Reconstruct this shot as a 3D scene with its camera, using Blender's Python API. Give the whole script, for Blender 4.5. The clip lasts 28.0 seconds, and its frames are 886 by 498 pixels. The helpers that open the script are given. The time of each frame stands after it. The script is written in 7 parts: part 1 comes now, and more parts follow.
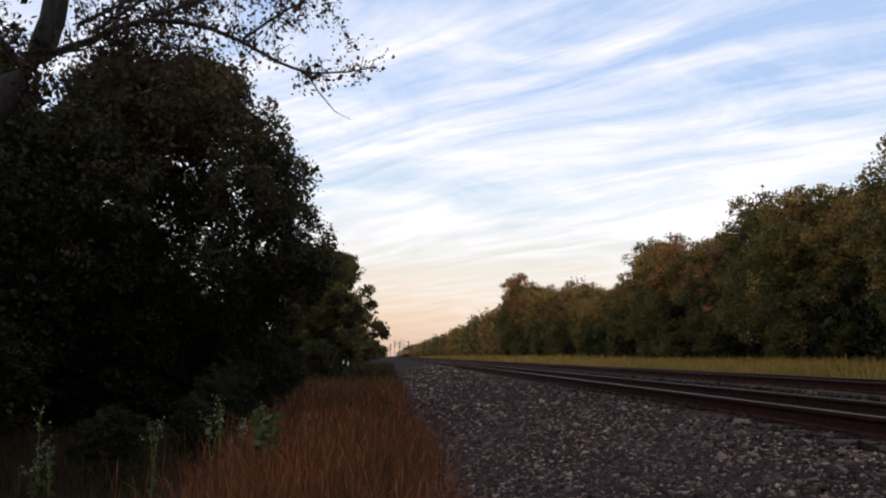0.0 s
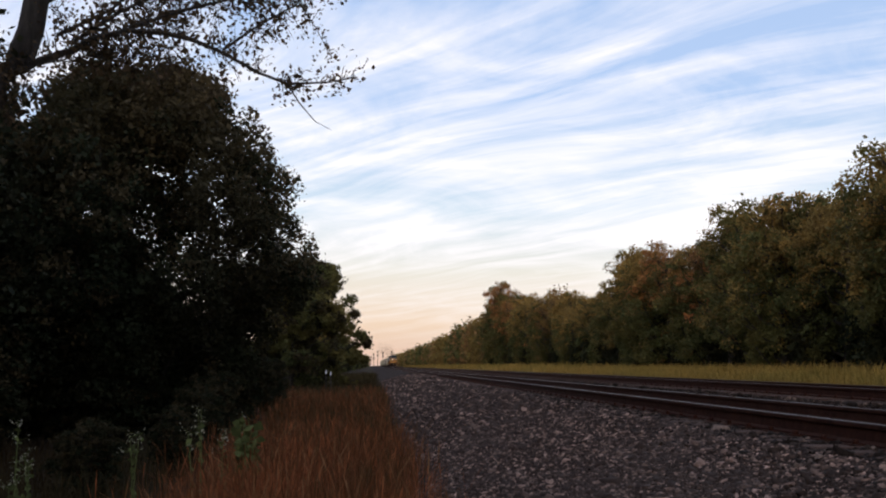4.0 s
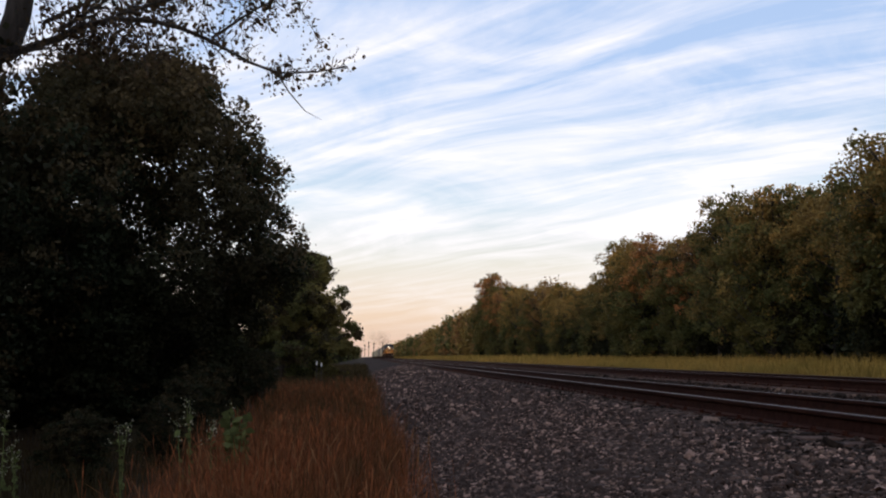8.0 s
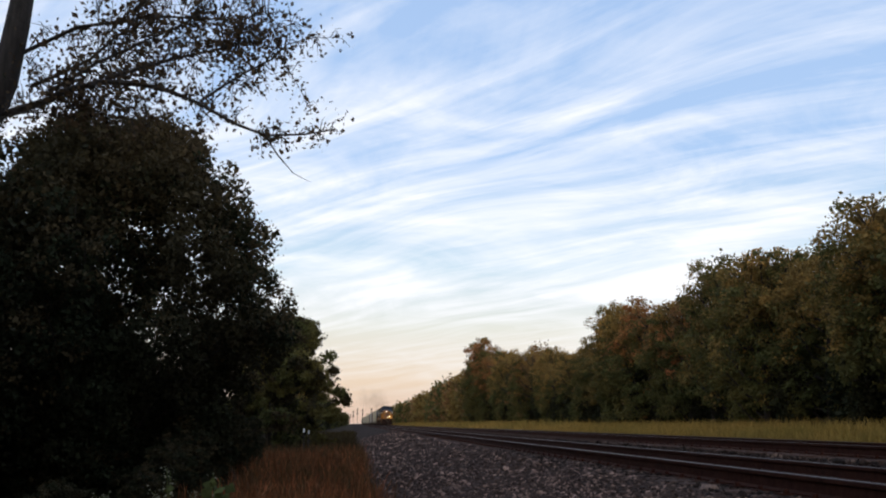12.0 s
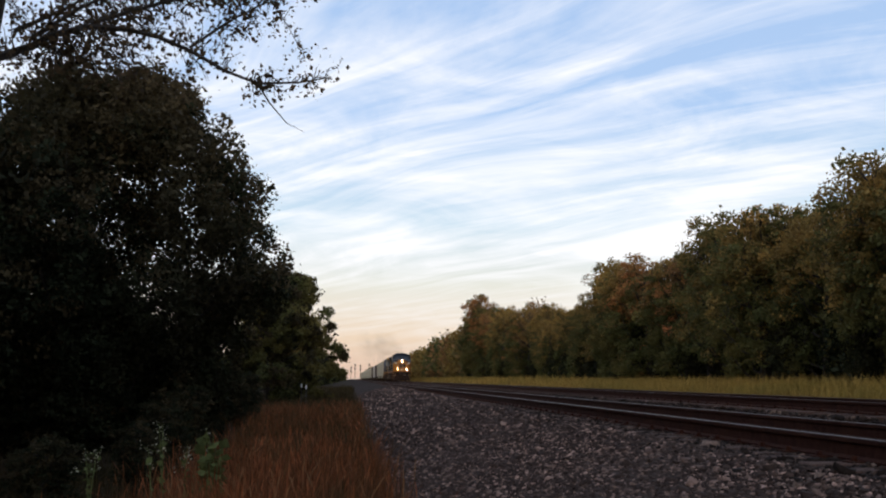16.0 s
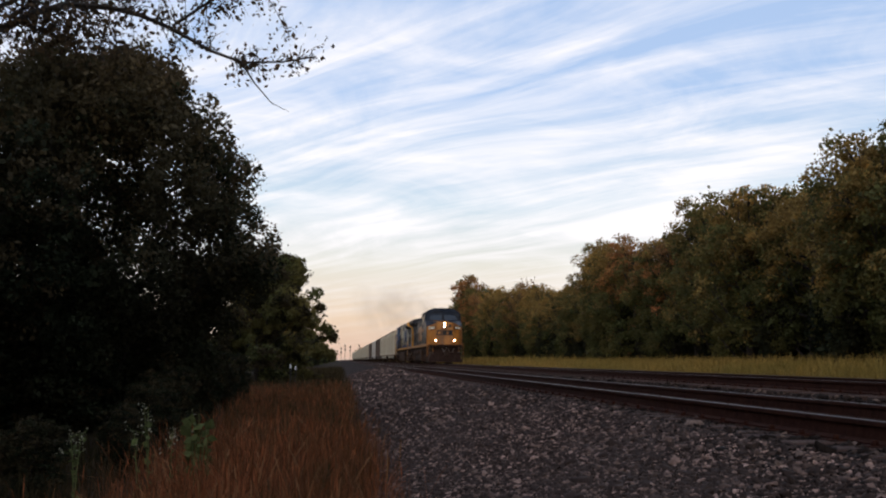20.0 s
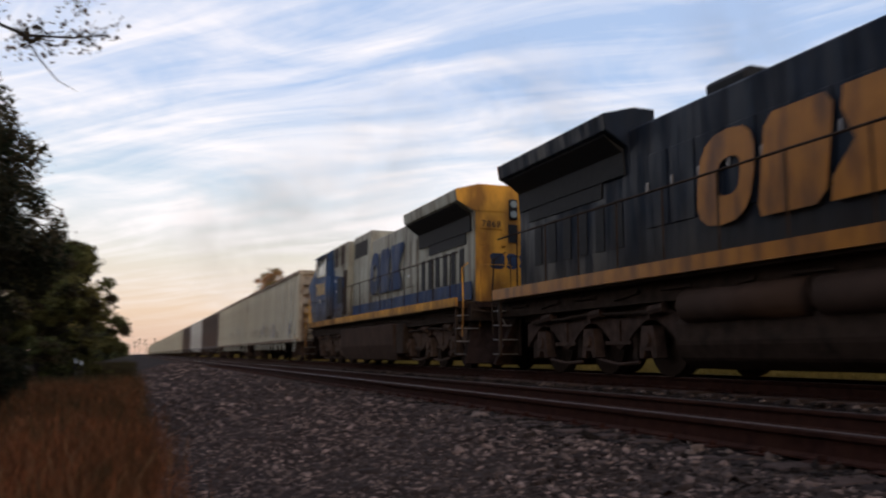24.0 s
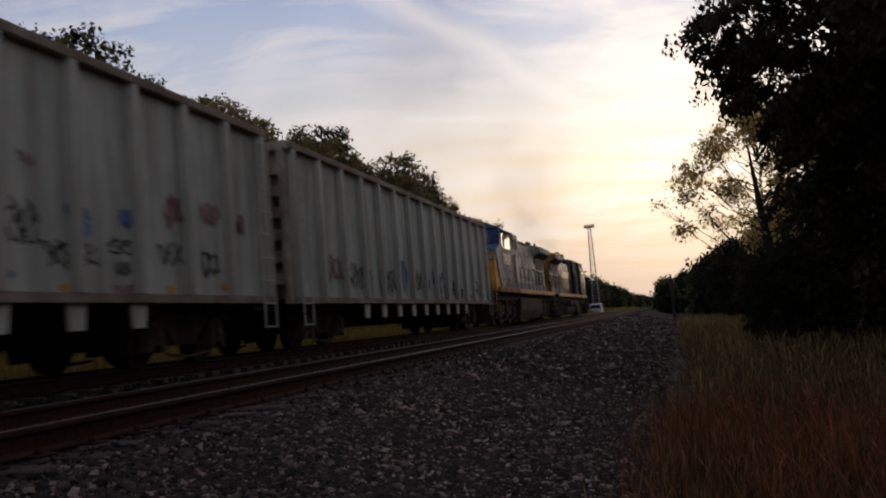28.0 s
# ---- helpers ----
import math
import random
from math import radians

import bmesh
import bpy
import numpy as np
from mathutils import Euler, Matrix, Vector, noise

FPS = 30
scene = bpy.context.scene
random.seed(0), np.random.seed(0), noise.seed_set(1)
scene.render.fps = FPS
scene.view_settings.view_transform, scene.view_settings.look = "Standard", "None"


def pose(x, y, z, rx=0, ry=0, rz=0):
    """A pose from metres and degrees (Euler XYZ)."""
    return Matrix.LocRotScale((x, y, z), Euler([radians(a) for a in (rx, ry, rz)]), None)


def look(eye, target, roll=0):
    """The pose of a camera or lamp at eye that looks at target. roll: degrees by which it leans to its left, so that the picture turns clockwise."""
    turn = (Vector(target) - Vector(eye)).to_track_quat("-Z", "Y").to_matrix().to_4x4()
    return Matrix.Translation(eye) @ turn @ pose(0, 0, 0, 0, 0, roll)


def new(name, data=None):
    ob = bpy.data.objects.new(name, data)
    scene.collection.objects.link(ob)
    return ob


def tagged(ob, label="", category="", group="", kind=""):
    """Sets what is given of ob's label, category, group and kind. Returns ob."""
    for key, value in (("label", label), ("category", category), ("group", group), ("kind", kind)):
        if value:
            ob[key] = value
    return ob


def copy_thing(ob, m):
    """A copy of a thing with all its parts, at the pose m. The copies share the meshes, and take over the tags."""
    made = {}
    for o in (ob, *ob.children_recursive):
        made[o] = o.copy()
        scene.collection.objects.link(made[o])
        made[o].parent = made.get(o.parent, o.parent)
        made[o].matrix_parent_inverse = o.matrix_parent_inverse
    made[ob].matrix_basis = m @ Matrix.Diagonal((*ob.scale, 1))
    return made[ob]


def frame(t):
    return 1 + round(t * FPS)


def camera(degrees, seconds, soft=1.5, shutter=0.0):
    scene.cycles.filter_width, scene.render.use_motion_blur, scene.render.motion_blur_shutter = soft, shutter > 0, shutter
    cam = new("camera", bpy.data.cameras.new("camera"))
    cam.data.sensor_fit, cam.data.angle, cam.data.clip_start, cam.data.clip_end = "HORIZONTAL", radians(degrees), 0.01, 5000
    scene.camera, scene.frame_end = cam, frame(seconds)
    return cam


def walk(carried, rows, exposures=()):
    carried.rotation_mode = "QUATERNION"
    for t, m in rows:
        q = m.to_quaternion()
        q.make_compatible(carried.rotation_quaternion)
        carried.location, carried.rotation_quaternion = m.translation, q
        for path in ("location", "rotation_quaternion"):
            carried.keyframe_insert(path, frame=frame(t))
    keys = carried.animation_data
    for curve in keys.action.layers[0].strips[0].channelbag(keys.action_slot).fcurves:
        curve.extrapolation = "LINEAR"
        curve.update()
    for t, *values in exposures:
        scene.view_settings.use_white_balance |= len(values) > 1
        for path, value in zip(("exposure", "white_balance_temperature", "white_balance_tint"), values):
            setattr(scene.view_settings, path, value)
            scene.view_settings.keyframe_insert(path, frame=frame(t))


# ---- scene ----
def aim(x, y, yaw, pitch, roll):
    """Camera pose: yaw to the right of +y, pitch up, roll to the left, in degrees."""
    return pose(x, y, EYE, 90 + pitch, 0, -yaw) @ pose(0, 0, 0, 0, 0, roll)


EYE = 1.5
FOV = 55.2
cam = camera(FOV, 28.0, soft=2.1, shutter=0.25)
PATH = [
    (0.0, 0.013, 0.214, 3.52, 7.25, 0.79),
    (0.5, 0.014, 0.208, 3.58, 7.36, 0.74),
    (1.0, 0.019, 0.201, 3.67, 7.43, 0.71),
    (1.5, 0.019, 0.193, 3.8, 7.51, 0.74),
    (2.0, 0.026, 0.191, 3.93, 7.58, 0.69),
    (2.5, 0.034, 0.19, 4.07, 7.64, 0.65),
    (3.0, 0.038, 0.185, 4.28, 7.72, 0.57),
    (3.5, 0.037, 0.181, 4.49, 7.87, 0.43),
    (5.5, 0.024, 0.173, 5.09, 7.79, 0.24),
    (6.0, 0.021, 0.172, 5.15, 7.66, 0.24),
    (6.5, 0.023, 0.17, 5.18, 7.55, 0.28),
    (7.0, 0.025, 0.171, 5.23, 7.46, 0.32),
    (7.5, 0.029, 0.18, 5.27, 7.36, 0.39),
    (8.0, 0.046, 0.218, 5.28, 7.29, 0.4),
    (8.5, 0.047, 0.242, 5.59, 7.05, 0.45),
    (9.0, 0.059, 0.278, 5.83, 6.59, 0.52),
    (9.5, 0.07, 0.319, 6.05, 5.84, 0.41),
    (10.0, 0.085, 0.361, 6.07, 4.85, 0.25),
    (10.5, 0.083, 0.393, 6.01, 4.48, 0.14),
    (11.0, 0.082, 0.394, 5.95, 6.64, 0.08),
    (11.5, 0.074, 0.371, 5.94, 9.88, 0.1),
    (12.0, 0.057, 0.365, 6.0, 11.66, 0.1),
    (12.5, 0.052, 0.378, 6.04, 11.71, 0.03),
    (14.5, 0.063, 0.518, 6.11, 10.17, 0.19),
    (15.0, 0.064, 0.547, 6.16, 9.66, 0.25),
    (15.5, 0.07, 0.578, 6.19, 9.14, 0.28),
    (16.0, 0.08, 0.605, 6.18, 8.75, 0.24),
    (16.5, 0.086, 0.628, 6.14, 8.67, 0.23),
    (17.0, 0.097, 0.638, 6.07, 8.83, 0.28),
    (17.5, 0.104, 0.634, 5.98, 8.87, 0.25),
    (18.0, 0.104, 0.622, 6.1, 8.69, 0.19),
    (18.5, 0.107, 0.614, 6.37, 8.38, 0.19),
    (19.0, 0.115, 0.617, 6.6, 8.07, 0.14),
    (19.5, 0.119, 0.618, 6.77, 7.74, 0.13),
    (20.0, 0.123, 0.62, 6.88, 7.46, 0.08),
    (20.5, 0.127, 0.619, 6.99, 7.23, 0.08),
    (22.5, 0.129, 0.588, 10.33, 6.8, 0.01),
    (23, 0.122, 0.557, 12.07, 6.81, -0.22),
    (23.5, 0.114, 0.5, 13.85, 6.79, -0.38),
    (24, 0.192, 0.489, 19.92, 7.13, 0.16),
    (24.2, 0.236, 0.467, 26.8, 7.49, 0.89),
    (24.5, 0.315, 0.417, 37.04, 8.72, -0.97),
    (25, 0.348, 0.39, 41.72, 9.46, -0.06),
    (25.2, 0.357, 0.382, 43.06, 9.48, 0.05),
    (25.5, 0.4, 0.337, 50.4, 13.5, -0.2),
    (25.7, 0.46, 0.25, 62.8, 18.2, 1.4),
    (25.8, 0.495, 0.145, 73.2, 20.4, 1.3),
    (26, 0.521, -0.045, 94.93, 22.82, 0.6),
    (26.2, 0.456, -0.25, 117.2, 21.6, -3.0),
    (26.3, 0.416, -0.316, 127.2, 19.9, -4.0),
    (26.5, 0.306, -0.424, 144.13, 15.78, -3.65),
    (26.7, 0.225, -0.472, 154.53, 11.56, -3.58),
    (27, 0.175, -0.493, 160.43, 8.19, -3.61),
    (27.5, 0.142, -0.503, 164.21, 5.55, -4.67),
    (28, 0.133, -0.506, 165.26, 4.94, -4.58),
]
EXPOSURE = [                                    # seconds, stops, kelvin, tint
    (0.0, 0.15, 6700, 14), (9.4, 0.13, 6700, 14), (10.0, -0.25, 6700, 13), (10.7, 0.10, 6950, 15), (12.0, 0.12, 6450, 10), (15.0, 0.12, 6500, 10),
    (17.0, 0.11, 6600, 11), (20.5, 0.09, 6700, 13), (23.0, 0.08, 6700, 13), (24.0, 0.08, 6850, 15),
    (24.5, 0.35, 7700, 22), (25.0, 0.70, 8000, 22), (25.5, 0.60, 7600, 18), (26.0, 0.15, 6250, 12), (26.5, 0.10, 6800, 15),
    (27.0, -0.50, 6600, 14), (27.5, -0.80, 6600, 15), (28.0, -0.90, 6600, 18)]
walk(cam, [(t, aim(x, y, a, b, c)) for t, x, y, a, b, c in PATH], EXPOSURE)

# ---------------------------------------------------------------- light
SUN_DIR = Vector((-0.10, -0.985, 0.14)).normalized()      # towards the low evening sun

TRAIL_SIDE = Vector((0.575, -0.155, -0.803)).normalized()  # across the vapour trail
TRAIL_MID = Vector((0.24, -0.90, 0.35)).normalized()      # towards its middle


def make_world():
    w = bpy.data.worlds.new("evening_sky")
    scene.world = w
    w.use_nodes = True
    nt = w.node_tree
    nt.nodes.clear()
    N, Lk = nt.nodes.new, nt.links.new
    out, bg = N("ShaderNodeOutputWorld"), N("ShaderNodeBackground")
    sky = N("ShaderNodeTexSky")
    sky.sky_type = "NISHITA"
    sky.sun_disc = False
    sky.sun_elevation = math.asin(SUN_DIR.z)
    sky.sun_rotation = math.atan2(SUN_DIR.x, SUN_DIR.y)
    sky.air_density, sky.dust_density, sky.ozone_density = 1.0, 1.5, 2.0
    tc, sep = N("ShaderNodeTexCoord"), N("ShaderNodeSeparateXYZ")
    Lk(tc.outputs["Generated"], sep.inputs[0])

    def mth(op, a, b=None, clamp=False):
        n = N("ShaderNodeMath")
        n.operation, n.use_clamp = op, clamp
        for i, v in enumerate((a, b)):
            if v is None:
                continue
            if isinstance(v, (int, float)):
                n.inputs[i].default_value = v
            else:
                Lk(v, n.inputs[i])
        return n.outputs[0]

    def ramp(fac, stops):
        n = N("ShaderNodeValToRGB")
        e = n.color_ramp.elements
        while len(e) < len(stops):
            e.new(0.5)
        for el, (p, c) in zip(e, stops):
            el.position, el.color = p, (*c, 1) if len(c) == 3 else c
        Lk(fac, n.inputs[0])
        return n.outputs[0]

    def mix(fac, a, b, mode="MIX"):
        n = N("ShaderNodeMix")
        n.data_type, n.blend_type = "RGBA", mode
        for i, v in ((0, fac), (6, a), (7, b)):
            if isinstance(v, (int, float)):
                n.inputs[i].default_value = v
            elif isinstance(v, tuple):
                n.inputs[i].default_value = (*v, 1)
            else:
                Lk(v, n.inputs[i])
        return n.outputs[2]

    z = mth("MAXIMUM", sep.outputs[2], 0.0)
    # the cloud sheet: directions laid on a plane high above
    inv = mth("DIVIDE", 1.0, mth("ADD", z, 0.13))
    comb = N("ShaderNodeCombineXYZ")
    Lk(mth("MULTIPLY", sep.outputs[0], inv), comb.inputs[0])
    Lk(mth("MULTIPLY", sep.outputs[1], inv), comb.inputs[1])

    def cloud(vec, rot, scale, detail, rough, seed, distort=0.0):
        m, n = N("ShaderNodeMapping"), N("ShaderNodeTexNoise")
        m.vector_type = "TEXTURE"
        m.inputs["Rotation"].default_value = (0, 0, radians(rot))
        m.inputs["Scale"].default_value = scale
        m.inputs["Location"].default_value = (seed, seed * 0.7, 0)
        Lk(vec, m.inputs[0])
        Lk(m.outputs[0], n.inputs["Vector"])
        n.inputs["Scale"].default_value = 1.0
        n.inputs["Detail"].default_value, n.inputs["Roughness"].default_value = detail, rough
        n.inputs["Distortion"].default_value = distort
        return n.outputs["Fac"]

    # slow bends in the sheet keep the streaks from running parallel
    bend = N("ShaderNodeTexNoise")
    bend.inputs["Scale"].default_value, bend.inputs["Detail"].default_value = 0.55, 2.0
    Lk(comb.outputs[0], bend.inputs["Vector"])
    shift = N("ShaderNodeVectorMath")
    shift.operation = "MULTIPLY_ADD"
    Lk(bend.outputs["Color"], shift.inputs[0])
    shift.inputs[1].default_value = (0.9, 0.9, 0.0)
    Lk(comb.outputs[0], shift.inputs[2])
    sheet = shift.outputs[0]
    streak = cloud(sheet, -42, (1.2, 0.16, 1), 6, 0.58, 3.1, 0.4)
    cross = cloud(sheet, 14, (0.9, 0.22, 1), 6, 0.62, 5.9, 0.5)
    wisps = cloud(sheet, -25, (0.75, 0.50, 1), 7, 0.62, 8.3, 0.8)
    soft = cloud(sheet, -25, (2.2, 1.5, 1), 3, 0.5, 11.7, 0.2)
    north = mth("ADD", mth("MULTIPLY", sep.outputs[1], 1.3), 0.45, True)            # the long streaks lie in the north, flat bars in the south
    bars = mix(north, cross, streak)
    dens = mth("ADD", mth("ADD", mth("MULTIPLY", bars, 0.34), mth("MULTIPLY", cross, 0.07)),
               mth("ADD", mth("MULTIPLY", wisps, 0.31), mth("MULTIPLY", soft, 0.27)))
    cover = ramp(dens, [(0.428, (0, 0, 0)), (0.497, (0.45, 0.45, 0.45)), (0.572, (1, 1, 1))])
    cover = mth("MULTIPLY", cover, ramp(z, [(0.02, (0.10, 0.10, 0.10)), (0.15, (1.0, 1.0, 1.0)), (0.32, (1.0, 1.0, 1.0)), (0.46, (0.78, 0.78, 0.78)), (0.65, (0.55, 0.55, 0.55))]))
    # an old vapour trail, spread into a soft band
    band, along = N("ShaderNodeVectorMath"), N("ShaderNodeVectorMath")
    for n, v in ((band, TRAIL_SIDE), (along, TRAIL_MID)):
        n.operation = "DOT_PRODUCT"
        n.inputs[1].default_value = v
        Lk(tc.outputs["Generated"], n.inputs[0])
    ragged = mth("ADD", band.outputs["Value"], mth("MULTIPLY", mth("SUBTRACT", wisps, 0.5), 0.05))
    trail = mth("MULTIPLY", ramp(mth("ABSOLUTE", ragged), [(0.002, (1, 1, 1)), (0.010, (0.6, 0.6, 0.6)), (0.026, (0, 0, 0))]),
                ramp(along.outputs["Value"], [(0.93, (0, 0, 0)), (0.985, (0.68, 0.68, 0.68))]))
    cover = mth("MAXIMUM", cover, trail)
    # clear sky: scattered sky light, whitened by the evening haze
    clear = mix(1.0, sky.outputs[0], (SKYK, SKYK, SKYK), "MULTIPLY")
    haze = ramp(z, [(0.0, (0.80, 0.56, 0.45)), (0.05, (0.90, 0.70, 0.54)), (0.11, (0.86, 0.84, 0.76)), (0.18, (0.66, 0.81, 0.93)),
                    (0.30, (0.47, 0.66, 0.97)), (0.55, (0.42, 0.60, 0.93))])
    clear = mix(0.82, clear, haze)
    # towards the sun the haze is cream and gold
    dot = N("ShaderNodeVectorMath")
    dot.operation = "DOT_PRODUCT"
    dot.inputs[1].default_value = SUN_DIR
    Lk(tc.outputs["Generated"], dot.inputs[0])
    toward = mth("MAXIMUM", dot.outputs["Value"], 0.0)
    gold = ramp(z, [(0.0, (0.50, 0.385, 0.33)), (0.07, (0.66, 0.51, 0.37)), (0.16, (0.90, 0.76, 0.55)), (0.26, (0.68, 0.68, 0.64)),
                    (0.38, (0.37, 0.46, 0.62)), (0.60, (0.29, 0.40, 0.62))])
    gold = mix(1.0, gold, (2.2, 2.2, 2.2), "MULTIPLY")
    side = mth("POWER", toward, 3.0)
    clear = mix(side, clear, gold)
    white = mix(side, (1.00, 1.00, 1.03), (1.90, 1.82, 1.68))
    full = mix(mth("MULTIPLY", cover, 0.90), clear, white)
    full = mix(mth("POWER", toward, 50.0), full, mix(1.0, full, (0.75, 0.58, 0.26), "ADD"))
    Lk(full, bg.inputs[0])
    bg.inputs[1].default_value = 1.0
    Lk(bg.outputs[0], out.inputs[0])


SKYK = 0.10
make_world()
sun = new("sun", bpy.data.lights.new("sun", "SUN"))
sun.data.energy, sun.data.angle, sun.data.color = 0.45, radians(14), (1.0, 0.80, 0.58)
sun.matrix_world = look((0, 0, 0), -SUN_DIR)

# ---------------------------------------------------------------- materials


def material(name, base, rough=0.7, metal=0.0, vary=0.15, scale=6.0, bump=0.0, bump_scale=30.0, dirt=None,
             dirt_amount=0.5, dirt_scale=1.5, island=0.0, obj=0.0, trans=0.0, stretch=None, dirt_stretch=None, spec=0.3, mud=None, worn=0.0, gloss=0.0):
    """A surface with fine grain, a larger stain and relief, in the object's own metres."""
    m = bpy.data.materials.new(name)
    m.use_nodes = True
    nt = m.node_tree
    N, Lk = nt.nodes.new, nt.links.new
    bs = nt.nodes["Principled BSDF"]
    tc = N("ShaderNodeTexCoord")

    def noise_at(sc, detail, seed, squash=None):
        mp, n = N("ShaderNodeMapping"), N("ShaderNodeTexNoise")
        mp.inputs["Location"].default_value = (seed, seed * 1.3, seed * 0.7)
        mp.inputs["Scale"].default_value = squash or (1, 1, 1)
        Lk(tc.outputs["Object"], mp.inputs[0])
        Lk(mp.outputs[0], n.inputs["Vector"])
        n.inputs["Scale"].default_value, n.inputs["Detail"].default_value = sc, detail
        return n.outputs["Fac"]

    def mixc(fac, a, b, mode="MIX"):
        n = N("ShaderNodeMix")
        n.data_type, n.blend_type = "RGBA", mode
        for i, v in ((0, fac), (6, a), (7, b)):
            if isinstance(v, (int, float)):
                n.inputs[i].default_value = v
            elif isinstance(v, tuple):
                n.inputs[i].default_value = (*v, 1)
            else:
                Lk(v, n.inputs[i])
        return n.outputs[2]

    def remap(v, a, b, lo, hi):
        n = N("ShaderNodeMapRange")
        Lk(v, n.inputs[0])
        for i, k in enumerate((a, b, lo, hi)):
            n.inputs[i + 1].default_value = k
        return n.outputs[0]

    grain = noise_at(scale, 6, 1.0, stretch)
    f = remap(grain, 0.3, 0.7, 1 - vary, 1 + vary)
    col = mixc(1.0, base, mixc(1.0, (1, 1, 1), f, "MULTIPLY"), "MULTIPLY")
    if island:
        g = N("ShaderNodeNewGeometry")
        rnd = g.outputs["Random Per Island"]
        if island > 0.7:                                   # mostly dark pieces with a few pale ones
            pw = N("ShaderNodeMath")
            pw.operation = "POWER"
            Lk(rnd, pw.inputs[0])
            pw.inputs[1].default_value = 6.5
            rnd = pw.outputs[0]
            f2 = remap(rnd, 0, 1, 0.38, 5.0)
        else:
            f2 = remap(rnd, 0, 1, 1 - island, 1 + island)
        col = mixc(1.0, col, f2, "MULTIPLY")
    if obj:
        g = N("ShaderNodeObjectInfo")
        f3 = remap(g.outputs["Random"], 0, 1, 1 - obj, 1 + obj)
        col = mixc(1.0, col, f3, "MULTIPLY")
    if dirt:
        big = remap(noise_at(dirt_scale, 5, 7.0, dirt_stretch), 0.42, 0.68, 0, dirt_amount)
        col = mixc(big, col, dirt)
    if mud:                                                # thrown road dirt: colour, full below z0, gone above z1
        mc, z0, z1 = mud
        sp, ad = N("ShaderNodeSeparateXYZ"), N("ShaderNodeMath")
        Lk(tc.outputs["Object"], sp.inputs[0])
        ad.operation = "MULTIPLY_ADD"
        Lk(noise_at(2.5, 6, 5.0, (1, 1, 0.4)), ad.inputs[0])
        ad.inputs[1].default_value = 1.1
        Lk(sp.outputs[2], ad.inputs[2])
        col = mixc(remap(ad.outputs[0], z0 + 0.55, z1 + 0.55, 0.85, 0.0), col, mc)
    Lk(col, bs.inputs["Base Color"])
    bs.inputs["Roughness"].default_value, bs.inputs["Metallic"].default_value = rough, metal
    bs.inputs["Specular IOR Level"].default_value = spec
    if gloss:                                              # rain-washed streaks shine, caked dust does not
        Lk(remap(noise_at(1.8, 5, 13.0, (1, 2.0, 0.35)), 0.38, 0.62, rough, rough + gloss), bs.inputs["Roughness"])
    if bump:
        b = N("ShaderNodeBump")
        b.inputs["Strength"].default_value, b.inputs["Distance"].default_value = bump, 0.02
        Lk(noise_at(bump_scale, 4, 3.0), b.inputs["Height"])
        Lk(b.outputs[0], bs.inputs["Normal"])
    if worn:                                               # thin sprayed coats that let the wall show through
        Lk(remap(noise_at(7.0, 5, 9.0), 0.40, 0.60, 1.0 - worn, 1.0), bs.inputs["Alpha"])
    if trans:
        tr, mx = N("ShaderNodeBsdfTranslucent"), N("ShaderNodeMixShader")
        Lk(col, tr.inputs[0])
        mx.inputs[0].default_value = trans
        Lk(bs.outputs[0], mx.inputs[1])
        Lk(tr.outputs[0], mx.inputs[2])
        Lk(mx.outputs[0], nt.nodes["Material Output"].inputs[0])
    return m


def glow(name, color, strength):
    m = bpy.data.materials.new(name)
    m.use_nodes = True
    bs = m.node_tree.nodes["Principled BSDF"]
    bs.inputs["Base Color"].default_value = (*color, 1)
    bs.inputs["Emission Color"].default_value = (*color, 1)
    bs.inputs["Emission Strength"].default_value = strength
    return m


M = {}
# soil colour is darkened to include the shade of the left-hand trees
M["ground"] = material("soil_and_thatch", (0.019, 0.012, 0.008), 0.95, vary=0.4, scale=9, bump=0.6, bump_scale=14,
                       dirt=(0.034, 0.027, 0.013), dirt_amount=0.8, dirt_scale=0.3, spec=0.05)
M["ballast"] = material("ballast_bed", (0.029, 0.020, 0.017), 0.95, vary=0.55, scale=26, bump=1.0, bump_scale=30,
                        dirt=(0.020, 0.016, 0.015), dirt_amount=0.6, dirt_scale=0.5, spec=0.03)
M["stone"] = material("crushed_granite", (0.080, 0.051, 0.040), 0.9, vary=0.3, scale=40, island=0.75,
                      dirt=(0.052, 0.036, 0.030), dirt_amount=0.6, dirt_scale=0.8, spec=0.10)
M["bed_stone"] = material("oily_brown_track_stone", (0.034, 0.023, 0.018), 0.9, vary=0.3, scale=40, island=0.75, spec=0.08)
M["rail"] = material("rusted_rail_steel", (0.034, 0.013, 0.009), 0.85, 0.1, vary=0.4, scale=12, bump=0.3, bump_scale=40,
                     dirt=(0.055, 0.021, 0.012), dirt_scale=3, spec=0.06)
M["rail_head"] = material("worn_rail_head", (0.13, 0.105, 0.095), 0.45, 0.85, vary=0.3, scale=10)
M["tie"] = material("weathered_creosote_wood", (0.042, 0.025, 0.019), 0.9, vary=0.4, scale=20, bump=0.7, bump_scale=40,
                    obj=0.4, stretch=(0.2, 2, 2), dirt=(0.10, 0.066, 0.055), dirt_scale=4, spec=0.08)
M["red_grass"] = material("dry_russet_grass", (0.215, 0.068, 0.026), 0.9, vary=0.5, scale=7, island=0.65, trans=0.3,
                          dirt=(0.045, 0.032, 0.013), dirt_amount=1.0, dirt_scale=1.6, spec=0.1)
